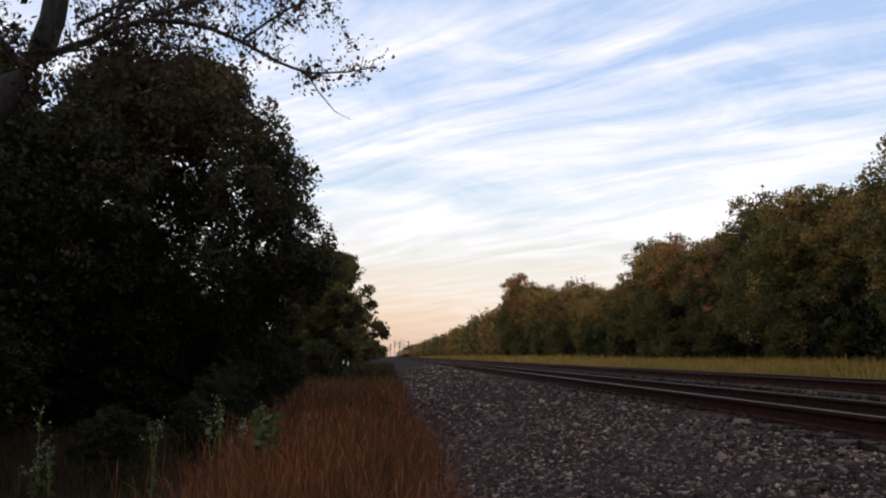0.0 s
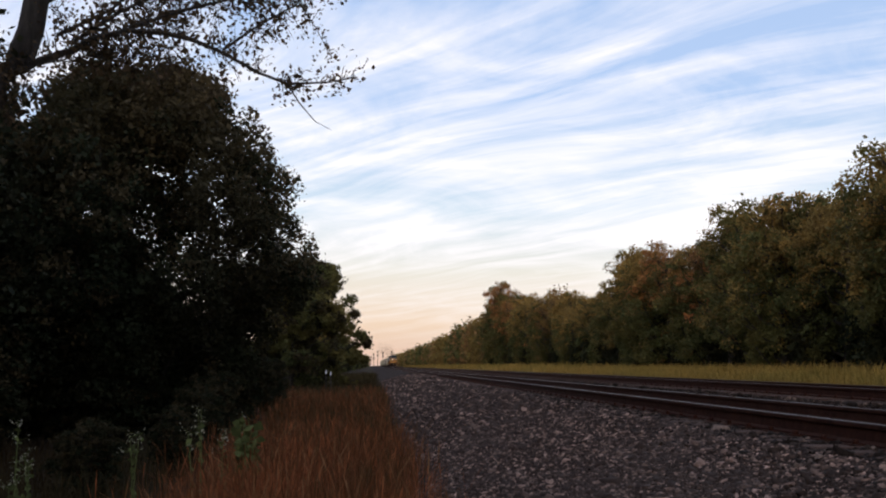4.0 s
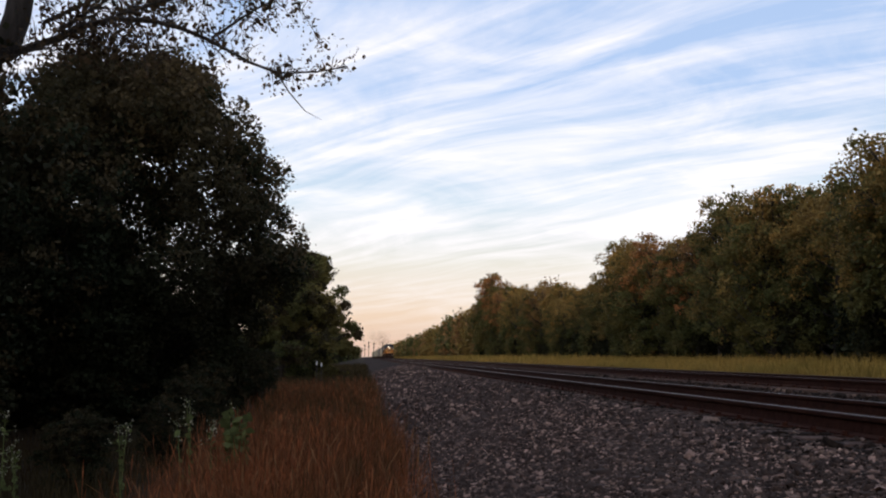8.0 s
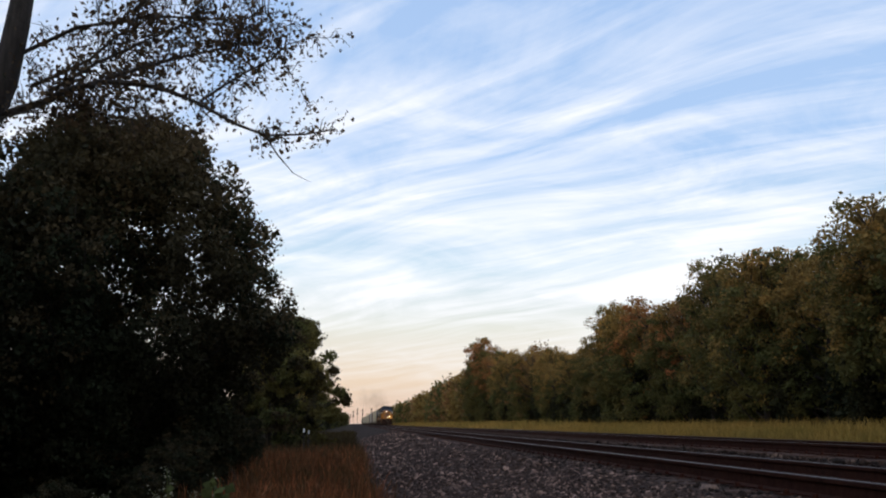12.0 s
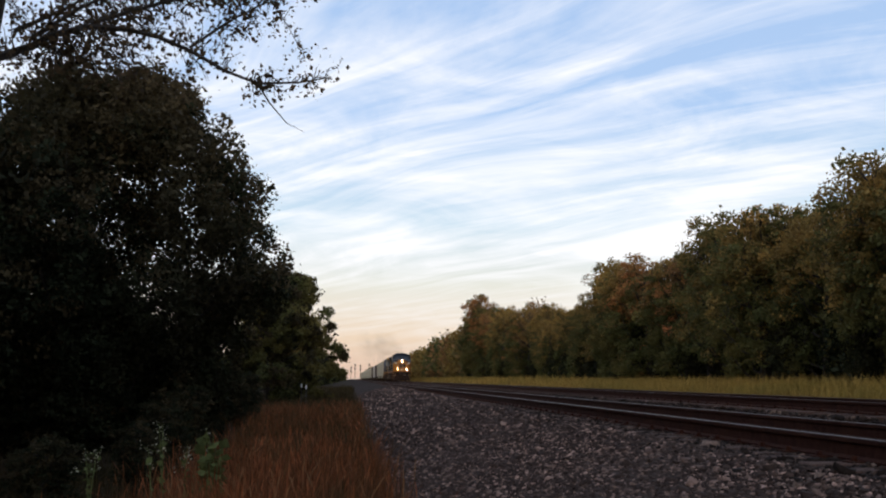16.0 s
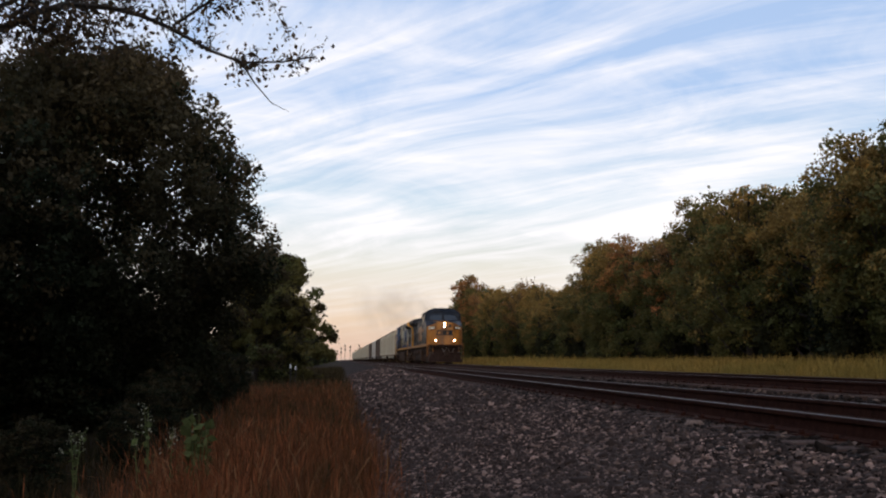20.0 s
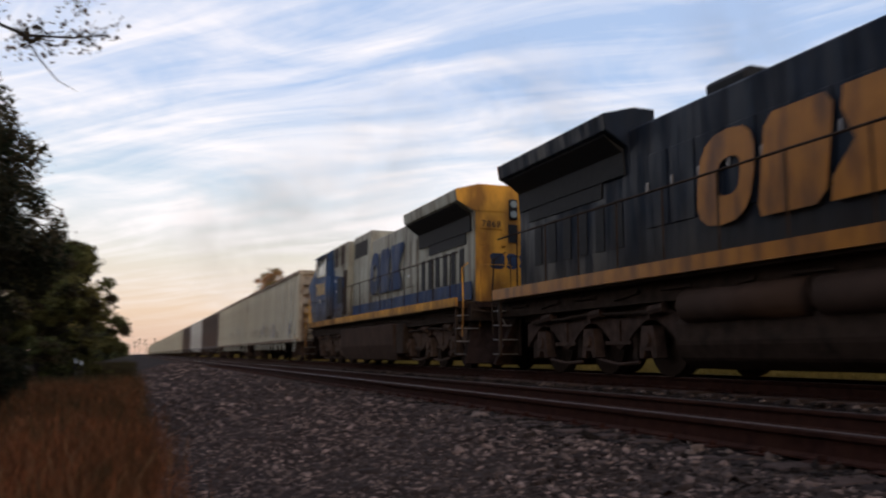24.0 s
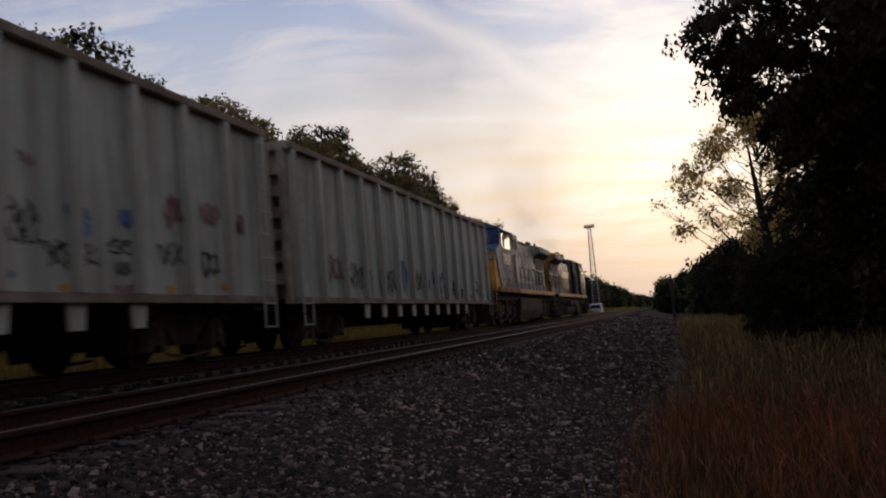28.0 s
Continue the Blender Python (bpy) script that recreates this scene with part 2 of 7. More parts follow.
M["gold_grass"] = material("golden_verge_grass", (0.300, 0.190, 0.050), 0.9, vary=0.3, scale=2, island=0.4, trans=0.35,
                           dirt=(0.17, 0.14, 0.035), dirt_amount=0.8, dirt_scale=0.25, spec=0.1)
M["tan_grass"] = material("dry_tan_grass", (0.215, 0.108, 0.046), 0.9, vary=0.3, scale=3, island=0.5, trans=0.3,
                          dirt=(0.16, 0.060, 0.024), dirt_amount=0.9, dirt_scale=0.6, spec=0.1)
M["pale_grass"] = material("yellow_olive_grass", (0.250, 0.165, 0.062), 0.9, vary=0.3, scale=2, island=0.5, trans=0.3,
                           dirt=(0.13, 0.070, 0.028), dirt_amount=0.9, dirt_scale=0.4, spec=0.1)
# olive grass, its colour lowered to hold the shade under the trees
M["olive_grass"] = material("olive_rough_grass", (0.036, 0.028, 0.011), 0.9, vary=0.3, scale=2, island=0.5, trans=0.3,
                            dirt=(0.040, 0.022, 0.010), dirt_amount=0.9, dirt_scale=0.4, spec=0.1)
M["brown_grass"] = material("dull_brown_grass", (0.105, 0.054, 0.022), 0.9, vary=0.3, scale=2, island=0.5, trans=0.3,
                            dirt=(0.050, 0.040, 0.016), dirt_amount=0.9, dirt_scale=0.4, spec=0.1)
M["bark"] = material("grey_brown_bark", (0.034, 0.027, 0.022), 0.95, vary=0.4, scale=8, bump=0.8, bump_scale=20, stretch=(3, 3, 0.5))
LEAF = {}
# dark: near-black, with the shade among the trees put into its colour
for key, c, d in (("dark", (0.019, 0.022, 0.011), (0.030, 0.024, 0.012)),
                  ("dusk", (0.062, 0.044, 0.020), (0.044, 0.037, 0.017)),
                  # pale: base colour raised to imitate sky light shining through the leaves
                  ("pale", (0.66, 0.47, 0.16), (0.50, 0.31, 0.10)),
                  ("green", (0.080, 0.084, 0.028), (0.125, 0.098, 0.028)),
                  ("olive", (0.175, 0.128, 0.040), (0.22, 0.135, 0.040)),
                  ("gold", (0.320, 0.180, 0.048), (0.22, 0.15, 0.046)),
                  ("rust", (0.360, 0.130, 0.048), (0.29, 0.15, 0.05)),
                  ("brown", (0.235, 0.122, 0.050), (0.175, 0.118, 0.044))):
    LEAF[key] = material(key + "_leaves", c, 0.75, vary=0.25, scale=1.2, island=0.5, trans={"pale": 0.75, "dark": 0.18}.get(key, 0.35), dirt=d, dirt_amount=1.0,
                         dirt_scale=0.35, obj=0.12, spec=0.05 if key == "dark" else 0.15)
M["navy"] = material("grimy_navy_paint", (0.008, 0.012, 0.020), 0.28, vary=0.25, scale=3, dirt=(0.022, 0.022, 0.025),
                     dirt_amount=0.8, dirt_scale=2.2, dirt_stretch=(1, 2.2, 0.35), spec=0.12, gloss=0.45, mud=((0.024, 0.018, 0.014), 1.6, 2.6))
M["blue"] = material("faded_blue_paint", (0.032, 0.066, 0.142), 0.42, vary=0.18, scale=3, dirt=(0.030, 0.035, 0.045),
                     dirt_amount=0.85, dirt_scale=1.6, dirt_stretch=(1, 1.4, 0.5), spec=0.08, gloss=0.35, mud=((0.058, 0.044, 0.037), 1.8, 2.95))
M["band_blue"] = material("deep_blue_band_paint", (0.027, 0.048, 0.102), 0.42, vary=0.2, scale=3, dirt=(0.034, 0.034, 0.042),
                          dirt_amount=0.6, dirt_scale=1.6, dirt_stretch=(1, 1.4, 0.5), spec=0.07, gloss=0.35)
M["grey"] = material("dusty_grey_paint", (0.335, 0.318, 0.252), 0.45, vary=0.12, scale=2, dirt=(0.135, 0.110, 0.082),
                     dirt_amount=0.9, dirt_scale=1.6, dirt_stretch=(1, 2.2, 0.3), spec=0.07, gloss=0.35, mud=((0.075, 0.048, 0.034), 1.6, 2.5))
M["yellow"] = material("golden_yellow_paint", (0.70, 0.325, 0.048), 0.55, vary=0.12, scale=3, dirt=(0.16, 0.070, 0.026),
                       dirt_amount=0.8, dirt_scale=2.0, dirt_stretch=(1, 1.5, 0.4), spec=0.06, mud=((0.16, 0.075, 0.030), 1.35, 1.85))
M["muddy_yellow"] = material("mud_caked_yellow_paint", (0.30, 0.145, 0.045), 0.85, vary=0.3, scale=5, dirt=(0.085, 0.044, 0.026),
                             dirt_amount=0.95, dirt_scale=1.3, dirt_stretch=(1, 1.0, 0.5), spec=0.05)
M["orange"] = material("deep_amber_paint", (0.33, 0.128, 0.022), 0.38, vary=0.12, scale=3, dirt=(0.13, 0.055, 0.022),
                       dirt_amount=0.95, dirt_scale=2.0, dirt_stretch=(1, 1.5, 0.4), spec=0.2)
M["under"] = material("road_grime_steel", (0.032, 0.020, 0.014), 0.85, vary=0.4, scale=6, bump=0.4, bump_scale=20,
                      dirt=(0.050, 0.030, 0.021), dirt_scale=2, spec=0.08)
M["plow"] = material("oily_brown_pilot_steel", (0.025, 0.0138, 0.0104), 0.85, vary=0.4, scale=5, bump=0.3, bump_scale=15, dirt=(0.034, 0.019, 0.014), dirt_scale=1.5, spec=0.06)
M["tank"] = material("dusty_brown_tank_paint", (0.056, 0.032, 0.022), 0.85, vary=0.2, scale=3, dirt=(0.036, 0.022, 0.016), dirt_scale=1.2, spec=0.06)
M["black"] = material("soot_black_grille", (0.012, 0.011, 0.011), 0.75, vary=0.3, scale=10)
M["truck"] = material("dusty_cast_truck_steel", (0.080, 0.047, 0.032), 0.85, vary=0.35, scale=6, bump=0.4, bump_scale=20,
                      dirt=(0.055, 0.034, 0.025), dirt_scale=2, spec=0.08)
M["dark_truck"] = material("oily_cast_truck_steel", (0.055, 0.032, 0.023), 0.8, vary=0.4, scale=6, bump=0.4, bump_scale=20,
                           dirt=(0.034, 0.021, 0.016), dirt_scale=2, spec=0.1)
M["louver"] = material("dark_red_brown_louver", (0.040, 0.018, 0.016), 0.7, vary=0.3, scale=10)
M["steel"] = material("dull_bare_steel", (0.25, 0.23, 0.22), 0.5, 0.6, vary=0.25, scale=14)
M["hose"] = material("pale_rubber_hose", (0.24, 0.21, 0.18), 0.7, vary=0.2, scale=14)
M["white"] = material("chalky_white_paint", (0.62, 0.60, 0.56), 0.6, vary=0.12, scale=5, dirt=(0.35, 0.30, 0.25), dirt_scale=3)
M["beige"] = material("weathered_buff_wagon_paint", (0.450, 0.422, 0.345), 0.75, vary=0.10, scale=2.5, obj=0.10,
                      dirt=(0.25, 0.215, 0.16), dirt_amount=0.85, dirt_scale=1.1, dirt_stretch=(1, 2.4, 0.22), spec=0.08)
# rust stains, on a base warmed and brightened to imitate sun on the end
M["wagon_end"] = material("rust_stained_wagon_end_paint", (0.371, 0.294, 0.209), 0.85, vary=0.25, scale=4, dirt=(0.115, 0.066, 0.042),
                          dirt_amount=0.9, dirt_scale=1.6, dirt_stretch=(1.4, 1, 0.45), spec=0.06)
M["pale"] = material("pale_grey_wagon_paint", (0.40, 0.39, 0.37), 0.6, vary=0.10, scale=2.5,
                     dirt=(0.25, 0.22, 0.19), dirt_amount=0.7, dirt_scale=1.1, dirt_stretch=(1, 2.0, 0.3))
M["umber"] = material("dark_umber_wagon_paint", (0.060, 0.045, 0.040), 0.7, vary=0.2, scale=2.5,
                      dirt=(0.10, 0.06, 0.045), dirt_amount=0.7, dirt_scale=1.1, dirt_stretch=(1, 2.0, 0.3))
M["paint_blue"] = material("sprayed_blue", (0.11, 0.16, 0.30), 0.8, vary=0.3, scale=5, worn=0.85)
M["paint_black"] = material("sprayed_black", (0.060, 0.055, 0.052), 0.8, vary=0.3, scale=5, worn=0.85)
M["paint_red"] = material("sprayed_red", (0.31, 0.16, 0.14), 0.8, vary=0.3, scale=5, worn=0.85)
M["paint_orange"] = material("sprayed_orange", (0.50, 0.24, 0.05), 0.8, vary=0.2, scale=5)
M["lamp"] = glow("lit_headlamp", (1.0, 0.82, 0.55), 110.0)
M["lamp_small"] = glow("lit_marker_lamp", (1.0, 0.80, 0.5), 5.0)
M["number_paint"] = material("golden_number_paint", (0.58, 0.35, 0.07), 0.42, vary=0.15, scale=4, dirt=(0.30, 0.16, 0.05), dirt_amount=0.5, spec=0.14)
M["brown_leaf"] = material("small_brown_leaves", (0.070, 0.045, 0.024), 0.8, vary=0.3, scale=4, island=0.5, trans=0.3, spec=0.1)
M["chord"] = material("rust_streaked_wagon_chord", (0.24, 0.185, 0.135), 0.8, vary=0.2, scale=4, dirt=(0.13, 0.075, 0.05), dirt_amount=0.8, dirt_scale=1.4, spec=0.08)
M["number_glow"] = glow("lit_number_board", (0.80, 0.74, 0.58), 0.13)
# buff colour stands in for sunlight on one cab pane
M["sunlit_pane"] = material("sunlit_buff_pane", (0.62, 0.50, 0.30), 0.8, vary=0.08, scale=4)
M["flower"] = material("pale_flower_heads", (0.33, 0.31, 0.22), 0.9, vary=0.3, scale=20, island=0.3, trans=0.3, spec=0.1)
M["stem"] = material("green_weed_stems", (0.090, 0.105, 0.036), 0.9, vary=0.3, scale=10, island=0.3, trans=0.2, spec=0.1)


def glass(name, tint, rough=0.08):
    m = bpy.data.materials.new(name)
    m.use_nodes = True
    bs = m.node_tree.nodes["Principled BSDF"]
    bs.inputs["Base Color"].default_value = (*tint, 1)
    bs.inputs["Roughness"].default_value = rough
    bs.inputs["Specular IOR Level"].default_value = 0.5
    return m


M["glass"] = glass("dark_cab_glass", (0.015, 0.017, 0.020))
# opaque glass whose pale base colour stands in for a bright reflection
M["tinted_sheen_glass"] = glass("reflection_tinted_cab_glass", (0.24, 0.275, 0.27), 0.2)

# ---------------------------------------------------------------- mesh helpers


def box(bm, x0, x1, y0, y1, z0, z1):
    vs = [bm.verts.new((x, y, z)) for x in (x0, x1) for y in (y0, y1) for z in (z0, z1)]
    for f in ((0, 1, 3, 2), (4, 6, 7, 5), (0, 4, 5, 1), (2, 3, 7, 6), (0, 2, 6, 4), (1, 5, 7, 3)):
        bm.faces.new([vs[i] for i in f])
    return vs


def prism(bm, pts, lo, hi, axis="x"):
    """A polygon (pairs) swept along an axis from lo to hi. axis x: pairs are y, z; y: x, z; z: x, y."""
    def at(p, s):
        return {"x": (s, p[0], p[1]), "y": (p[0], s, p[1]), "z": (p[0], p[1], s)}[axis]
    a = [bm.verts.new(at(p, lo)) for p in pts]
    b = [bm.verts.new(at(p, hi)) for p in pts]
    bm.faces.new(a), bm.faces.new(b[::-1])
    for i in range(len(pts)):
        j = (i + 1) % len(pts)
        bm.faces.new((a[j], a[i], b[i], b[j]))
    return a + b


def hull(bm, rings):
    """Rings of equal length joined into a closed body."""
    rs = [[bm.verts.new(p) for p in r] for r in rings]
    bm.faces.new(rs[0]), bm.faces.new(rs[-1][::-1])
    for a, b in zip(rs, rs[1:]):
        for i in range(len(a)):
            j = (i + 1) % len(a)
            bm.faces.new((a[j], a[i], b[i], b[j]))


def tube(bm, pts, radii, n=6):
    """A round bar through points, with a radius for each (or one for all)."""
    pts = [Vector(p) for p in pts]
    if isinstance(radii, (int, float)):
        radii = [radii] * len(pts)
    rings = []
    for i, p in enumerate(pts):
        d = (pts[min(i + 1, len(pts) - 1)] - pts[max(i - 1, 0)]).normalized()
        u = d.cross(Vector((0, 0, 1)) if abs(d.z) < 0.9 else Vector((1, 0, 0))).normalized()
        v = d.cross(u)
        rings.append([p + (u * math.cos(k * math.tau / n) + v * math.sin(k * math.tau / n)) * radii[i] for k in range(n)])
    hull(bm, rings)


def part(name, bm, mat, parent=None, label="", bevel=0.0, smooth=False):
    if bevel:
        bmesh.ops.bevel(bm, geom=list(bm.edges), offset=bevel, segments=1, affect="EDGES", clamp_overlap=True)
    bmesh.ops.recalc_face_normals(bm, faces=list(bm.faces))
    me = bpy.data.meshes.new(name)
    bm.to_mesh(me)
    bm.free()
    if smooth:
        me.polygons.foreach_set("use_smooth", [True] * len(me.polygons))
    for k in (mat if isinstance(mat, (list, tuple)) else [mat]):
        me.materials.append(k)
    ob = new(name, me)
    if parent:
        ob.parent = parent
    if label:
        tagged(ob, label)
    return ob


def boxes(name, mat, parent, rows, label="", bevel=0.0):
    """One part made of boxes (x0, x1, y0, y1, z0, z1)."""
    bm = bmesh.new()
    for r in rows:
        box(bm, *r)
    return part(name, bm, mat, parent, label, bevel)


def big_mesh(name, verts, faces, mats, parent=None, index=None):
    me = bpy.data.meshes.new(name)
    v, f = np.asarray(verts, np.float32), np.asarray(faces, np.int32)
    me.vertices.add(len(v))
    me.vertices.foreach_set("co", v.ravel())
    n = f.shape[1]
    me.loops.add(f.size)
    me.loops.foreach_set("vertex_index", f.ravel())
    me.polygons.add(len(f))
    me.polygons.foreach_set("loop_start", np.arange(len(f), dtype=np.int32) * n)
    for k in mats:
        me.materials.append(k)
    if index is not None:
        me.polygons.foreach_set("material_index", np.asarray(index, np.int32))
    me.update(calc_edges=True)
    ob = new(name, me)
    if parent:
        ob.parent = parent
    return ob

# ---------------------------------------------------------------- ground and tracks
RNG = np.random.default_rng(7)
NEAR_X, FAR_X = 4.95, 8.80          # centre lines of the two tracks
NEAR_TOP, FAR_TOP = 1.04, 1.175      # heights of their rail heads
SHOULDER = ([-900, -135, -92, -37, -15, -7, -2, 4, 8, 14, 2000], [2.4, 1.6, -0.9, 0.04, 0.32, 0.50, 0.48, 0.30, 0.42, 0.58, 0.62])


def shoulder_x(y):
    """Where the ballast ends and the grass begins."""
    return np.interp(y, *SHOULDER)


def ground_z(x, y):
    b = shoulder_x(y)
    t = np.clip((x - b) / (3.35 - b), 0, 1)
    slope = 0.04 + (0.80 - 0.04) * t ** 0.85
    bed = np.interp(x, [3.35, 3.7, 6.3, 6.85, 7.2, 10.1, 10.5, 11.9, 13.0, 17, 26, 60],
                    [0.81, 0.846, 0.842, 0.81, 0.965, 0.965, 0.94, 0.80, 0.92, 1.18, 1.3, 1.5])
    left = np.interp(x, [-80, -20, -7, -1.5, 0.6], [-0.3, -0.2, -0.15, -0.05, 0.04])
    return np.where(x > 3.35, bed, np.where(x > b, slope, left))


def make_ground():
    xs = np.concatenate([[-3000, -800, -250, -90, -50, -30, -20, -14], np.arange(-10, 3.2, 0.4),
                         [3.2, 3.4, 3.7, 4.5, 5.5, 6.3, 6.75, 7.0, 8.0, 9.0, 9.9, 10.3, 11.0, 11.8, 12.4, 13, 15, 17, 20, 26, 40, 70, 200, 800, 3000]])
    ys = np.concatenate([[-4000, -1500, -900, -500, -300, -200, -120], np.arange(-80, 81, 1.0), [120, 200, 300, 500, 900, 1500, 4000]])
    X, Y = np.meshgrid(xs, ys)
    Z = ground_z(X, Y)
    near = (np.abs(Y) < 80) & (X < 3)
    Z = Z + near * np.array([noise.noise((a * 0.7, b * 0.7, 0)) for a, b in zip(X.ravel(), Y.ravel())]).reshape(X.shape) * 0.035
    n, m = len(xs), len(ys)
    idx = np.arange(n * m).reshape(m, n)
    f = np.stack([idx[:-1, :-1], idx[:-1, 1:], idx[1:, 1:], idx[1:, :-1]], -1).reshape(-1, 4)
    cx = (X[:-1, :-1] + X[1:, 1:]).ravel() / 2
    cy = (Y[:-1, :-1] + Y[1:, 1:]).ravel() / 2
    mat = ((cx > shoulder_x(cy)) & (cx < 11.6)).astype(int)
    ob = big_mesh("ground", np.stack([X, Y, Z], -1).reshape(-1, 3), f, [M["ground"], M["ballast"]], index=mat)
    tagged(ob, "brown soil with a sloping grey ballast shoulder under the tracks", "ground", kind="structure")


make_ground()

RAIL_PROFILE = [(-0.070, 0.0), (-0.070, 0.014), (-0.012, 0.034), (-0.010, 0.125), (-0.036, 0.140), (-0.037, 0.166), (-0.030, 0.174),
                (0.030, 0.174), (0.037, 0.166), (0.036, 0.140), (0.010, 0.125), (0.012, 0.034), (0.070, 0.014), (0.070, 0.0)]


def make_track(cx, top, label, near_ties, rail_y=(-900, 1600)):
    track = tagged(new("railway_track"), label, "railway track", kind="structure")
    track.location = (cx, 0, top - 0.174)
    for side in (-1, 1):
        bm = bmesh.new()
        prism(bm, RAIL_PROFILE, *rail_y, axis="y")
        rail = part("rail", bm, M["rail"], track)
        rail.location.x = side * 0.7525
        bm = bmesh.new()
        box(bm, -0.027, 0.027, *rail_y, 0.1745, 0.1785)
        part("rail_head", bm, M["rail_head"], rail, "worn bright running surface")
    bm = bmesh.new()
    box(bm, -1.3, 1.3, -0.115, 0.115, -0.18, -0.002)
    bmesh.ops.bevel(bm, geom=list(bm.edges), offset=0.012, segments=1, affect="EDGES")
    first = part("tie", bm, M["tie"], track)
    half = near_ties // 2
    rr = random.Random(3)
    for i in range(-half, half):
        t = first if i == -half else new("tie", first.data)
        t.parent = track
        t.location = (rr.uniform(-0.07, 0.07), i * 0.51 + rr.uniform(-0.03, 0.03), rr.uniform(-0.012, 0.004))
        t.rotation_euler.z = rr.uniform(-0.02, 0.02)
    v, f = [], []
    ends = [y for y in np.arange(half * 0.51, 330, 0.51)] + [-y for y in np.arange(half * 0.51 + 0.51, 330, 0.51)]
    for y in ends:
        o = len(v)
        v += [(a, y + b, c) for a in (-1.3, 1.3) for b in (-0.115, 0.115) for c in (-0.18, -0.002)]
        f += [[o + k for k in q] for q in ((0, 1, 3, 2), (4, 6, 7, 5), (0, 4, 5, 1), (2, 3, 7, 6), (0, 2, 6, 4), (1, 5, 7, 3))]
    tagged(big_mesh("far_ties", v, f, [M["tie"]], track), "rows of distant wooden ties", kind="stuff")
    v, f = [], []
    for i in range(-half, half):
        for side in (-1, 1):
            for dx0, dx1, h in ((-0.19, 0.19, 0.006), (-0.13, -0.09, 0.045), (0.09, 0.13, 0.045)):
                o, y, w = len(v), i * 0.51, (0.09 if h < 0.01 else 0.02)
                v += [(side * 0.7525 + a, y + b, c) for a in (dx0, dx1) for b in (-w, w) for c in (-0.002, h)]
                f += [[o + k for k in q] for q in ((0, 1, 3, 2), (4, 6, 7, 5), (0, 4, 5, 1), (2, 3, 7, 6), (0, 2, 6, 4), (1, 5, 7, 3))]
    tagged(big_mesh("tie_plates", v, f, [M["rail"]], track), "rusty tie plates and spikes", kind="stuff")


make_track(NEAR_X, NEAR_TOP, "empty rusty railway track on wooden ties", 200)
make_track(FAR_X, FAR_TOP, "railway track that carries the freight train", 100)


def stones(name, n, xr, yr, size, label, bias=None, mat="stone"):
    """Angular stones lying on the ballast: squashed, twisted octahedra with cut tips."""
    x = RNG.uniform(*xr, n)
    y = RNG.uniform(*yr, n) if bias is None else bias(n)
    keep = x > shoulder_x(y) - 0.25 + RNG.normal(0, 0.18, n)
    x, y = x[keep], y[keep]
    n = len(x)
    base = np.array([(1, 0.2, -0.5), (0.1, 1, -0.5), (-1, -0.1, -0.5), (-0.1, -1, -0.5),
                     (0.75, 0.5, 0.45), (-0.5, 0.7, 0.5), (-0.65, -0.5, 0.4), (0.5, -0.75, 0.55)])
    faces = np.array([(0, 4, 7), (0, 1, 4), (1, 5, 4), (1, 2, 5), (2, 6, 5), (2, 3, 6), (3, 7, 6), (3, 0, 7), (4, 5, 6), (4, 6, 7)])
    p = base[None] + RNG.normal(0, 0.22, (n, 8, 3))
    s = size * np.exp(RNG.normal(0, 0.38, n))
    p *= (s[:, None] * np.stack([RNG.uniform(0.7, 1.4, n), RNG.uniform(0.7, 1.2, n), RNG.uniform(0.5, 1.0, n)], 1))[:, None] / 1
    a, tx = RNG.uniform(0, math.tau, n), RNG.normal(0, 0.5, n)
    c, sn, ct, st = np.cos(a), np.sin(a), np.cos(tx), np.sin(tx)
    py, pz = p[..., 1] * ct[:, None] - p[..., 2] * st[:, None], p[..., 1] * st[:, None] + p[..., 2] * ct[:, None]
    q = np.stack([p[..., 0] * c[:, None] - py * sn[:, None] + x[:, None], p[..., 0] * sn[:, None] + py * c[:, None] + y[:, None],
                  pz + (ground_z(x, y) + s * 0.25)[:, None]], -1)
    f = (np.arange(n)[:, None, None] * 8 + faces[None]).reshape(-1, 3)
    tagged(big_mesh(name, q.reshape(-1, 3), f, [M[mat]]), label, "gravel", kind="stuff")


stones("ballast_stones", 100000, (-0.2, 3.6), (3.6, 14), 0.0145, "loose crushed grey granite ballast stones on the shoulder")
stones("ballast_stones", 26000, (-0.2, 3.6), (14, 32), 0.024, "loose crushed grey granite ballast stones on the shoulder")
stones("ballast_stones", 75000, (-1.0, 3.6), (-13, -3.6), 0.0145, "dark crushed granite ballast stones on the shoulder")
stones("ballast_stones", 26000, (-0.2, 3.6), (-3.6, 3.6), 0.018, "loose crushed grey granite ballast stones beside the track")
stones("ballast_stones", 18000, (-2.5, 3.6), (-32, -13), 0.025, "dark crushed granite ballast stones on the shoulder")
stones("ballast_stones", 12000, (-0.2, 3.6), (32, 75), 0.040, "coarse ballast stones along the distant shoulder")
stones("ballast_stones", 14000, (-2.5, 3.6), (-80, -32), 0.040, "coarse dark ballast stones along the distant shoulder")
stones("ballast_stones", 9000, (6.0, 7.4), (-12, 30), 0.025, "crushed stone between the two tracks", mat="bed_stone")
stones("ballast_stones", 30000, (3.1, 6.4), (-18, 22), 0.018, "dark crushed stone filling the spaces between ties", mat="bed_stone")


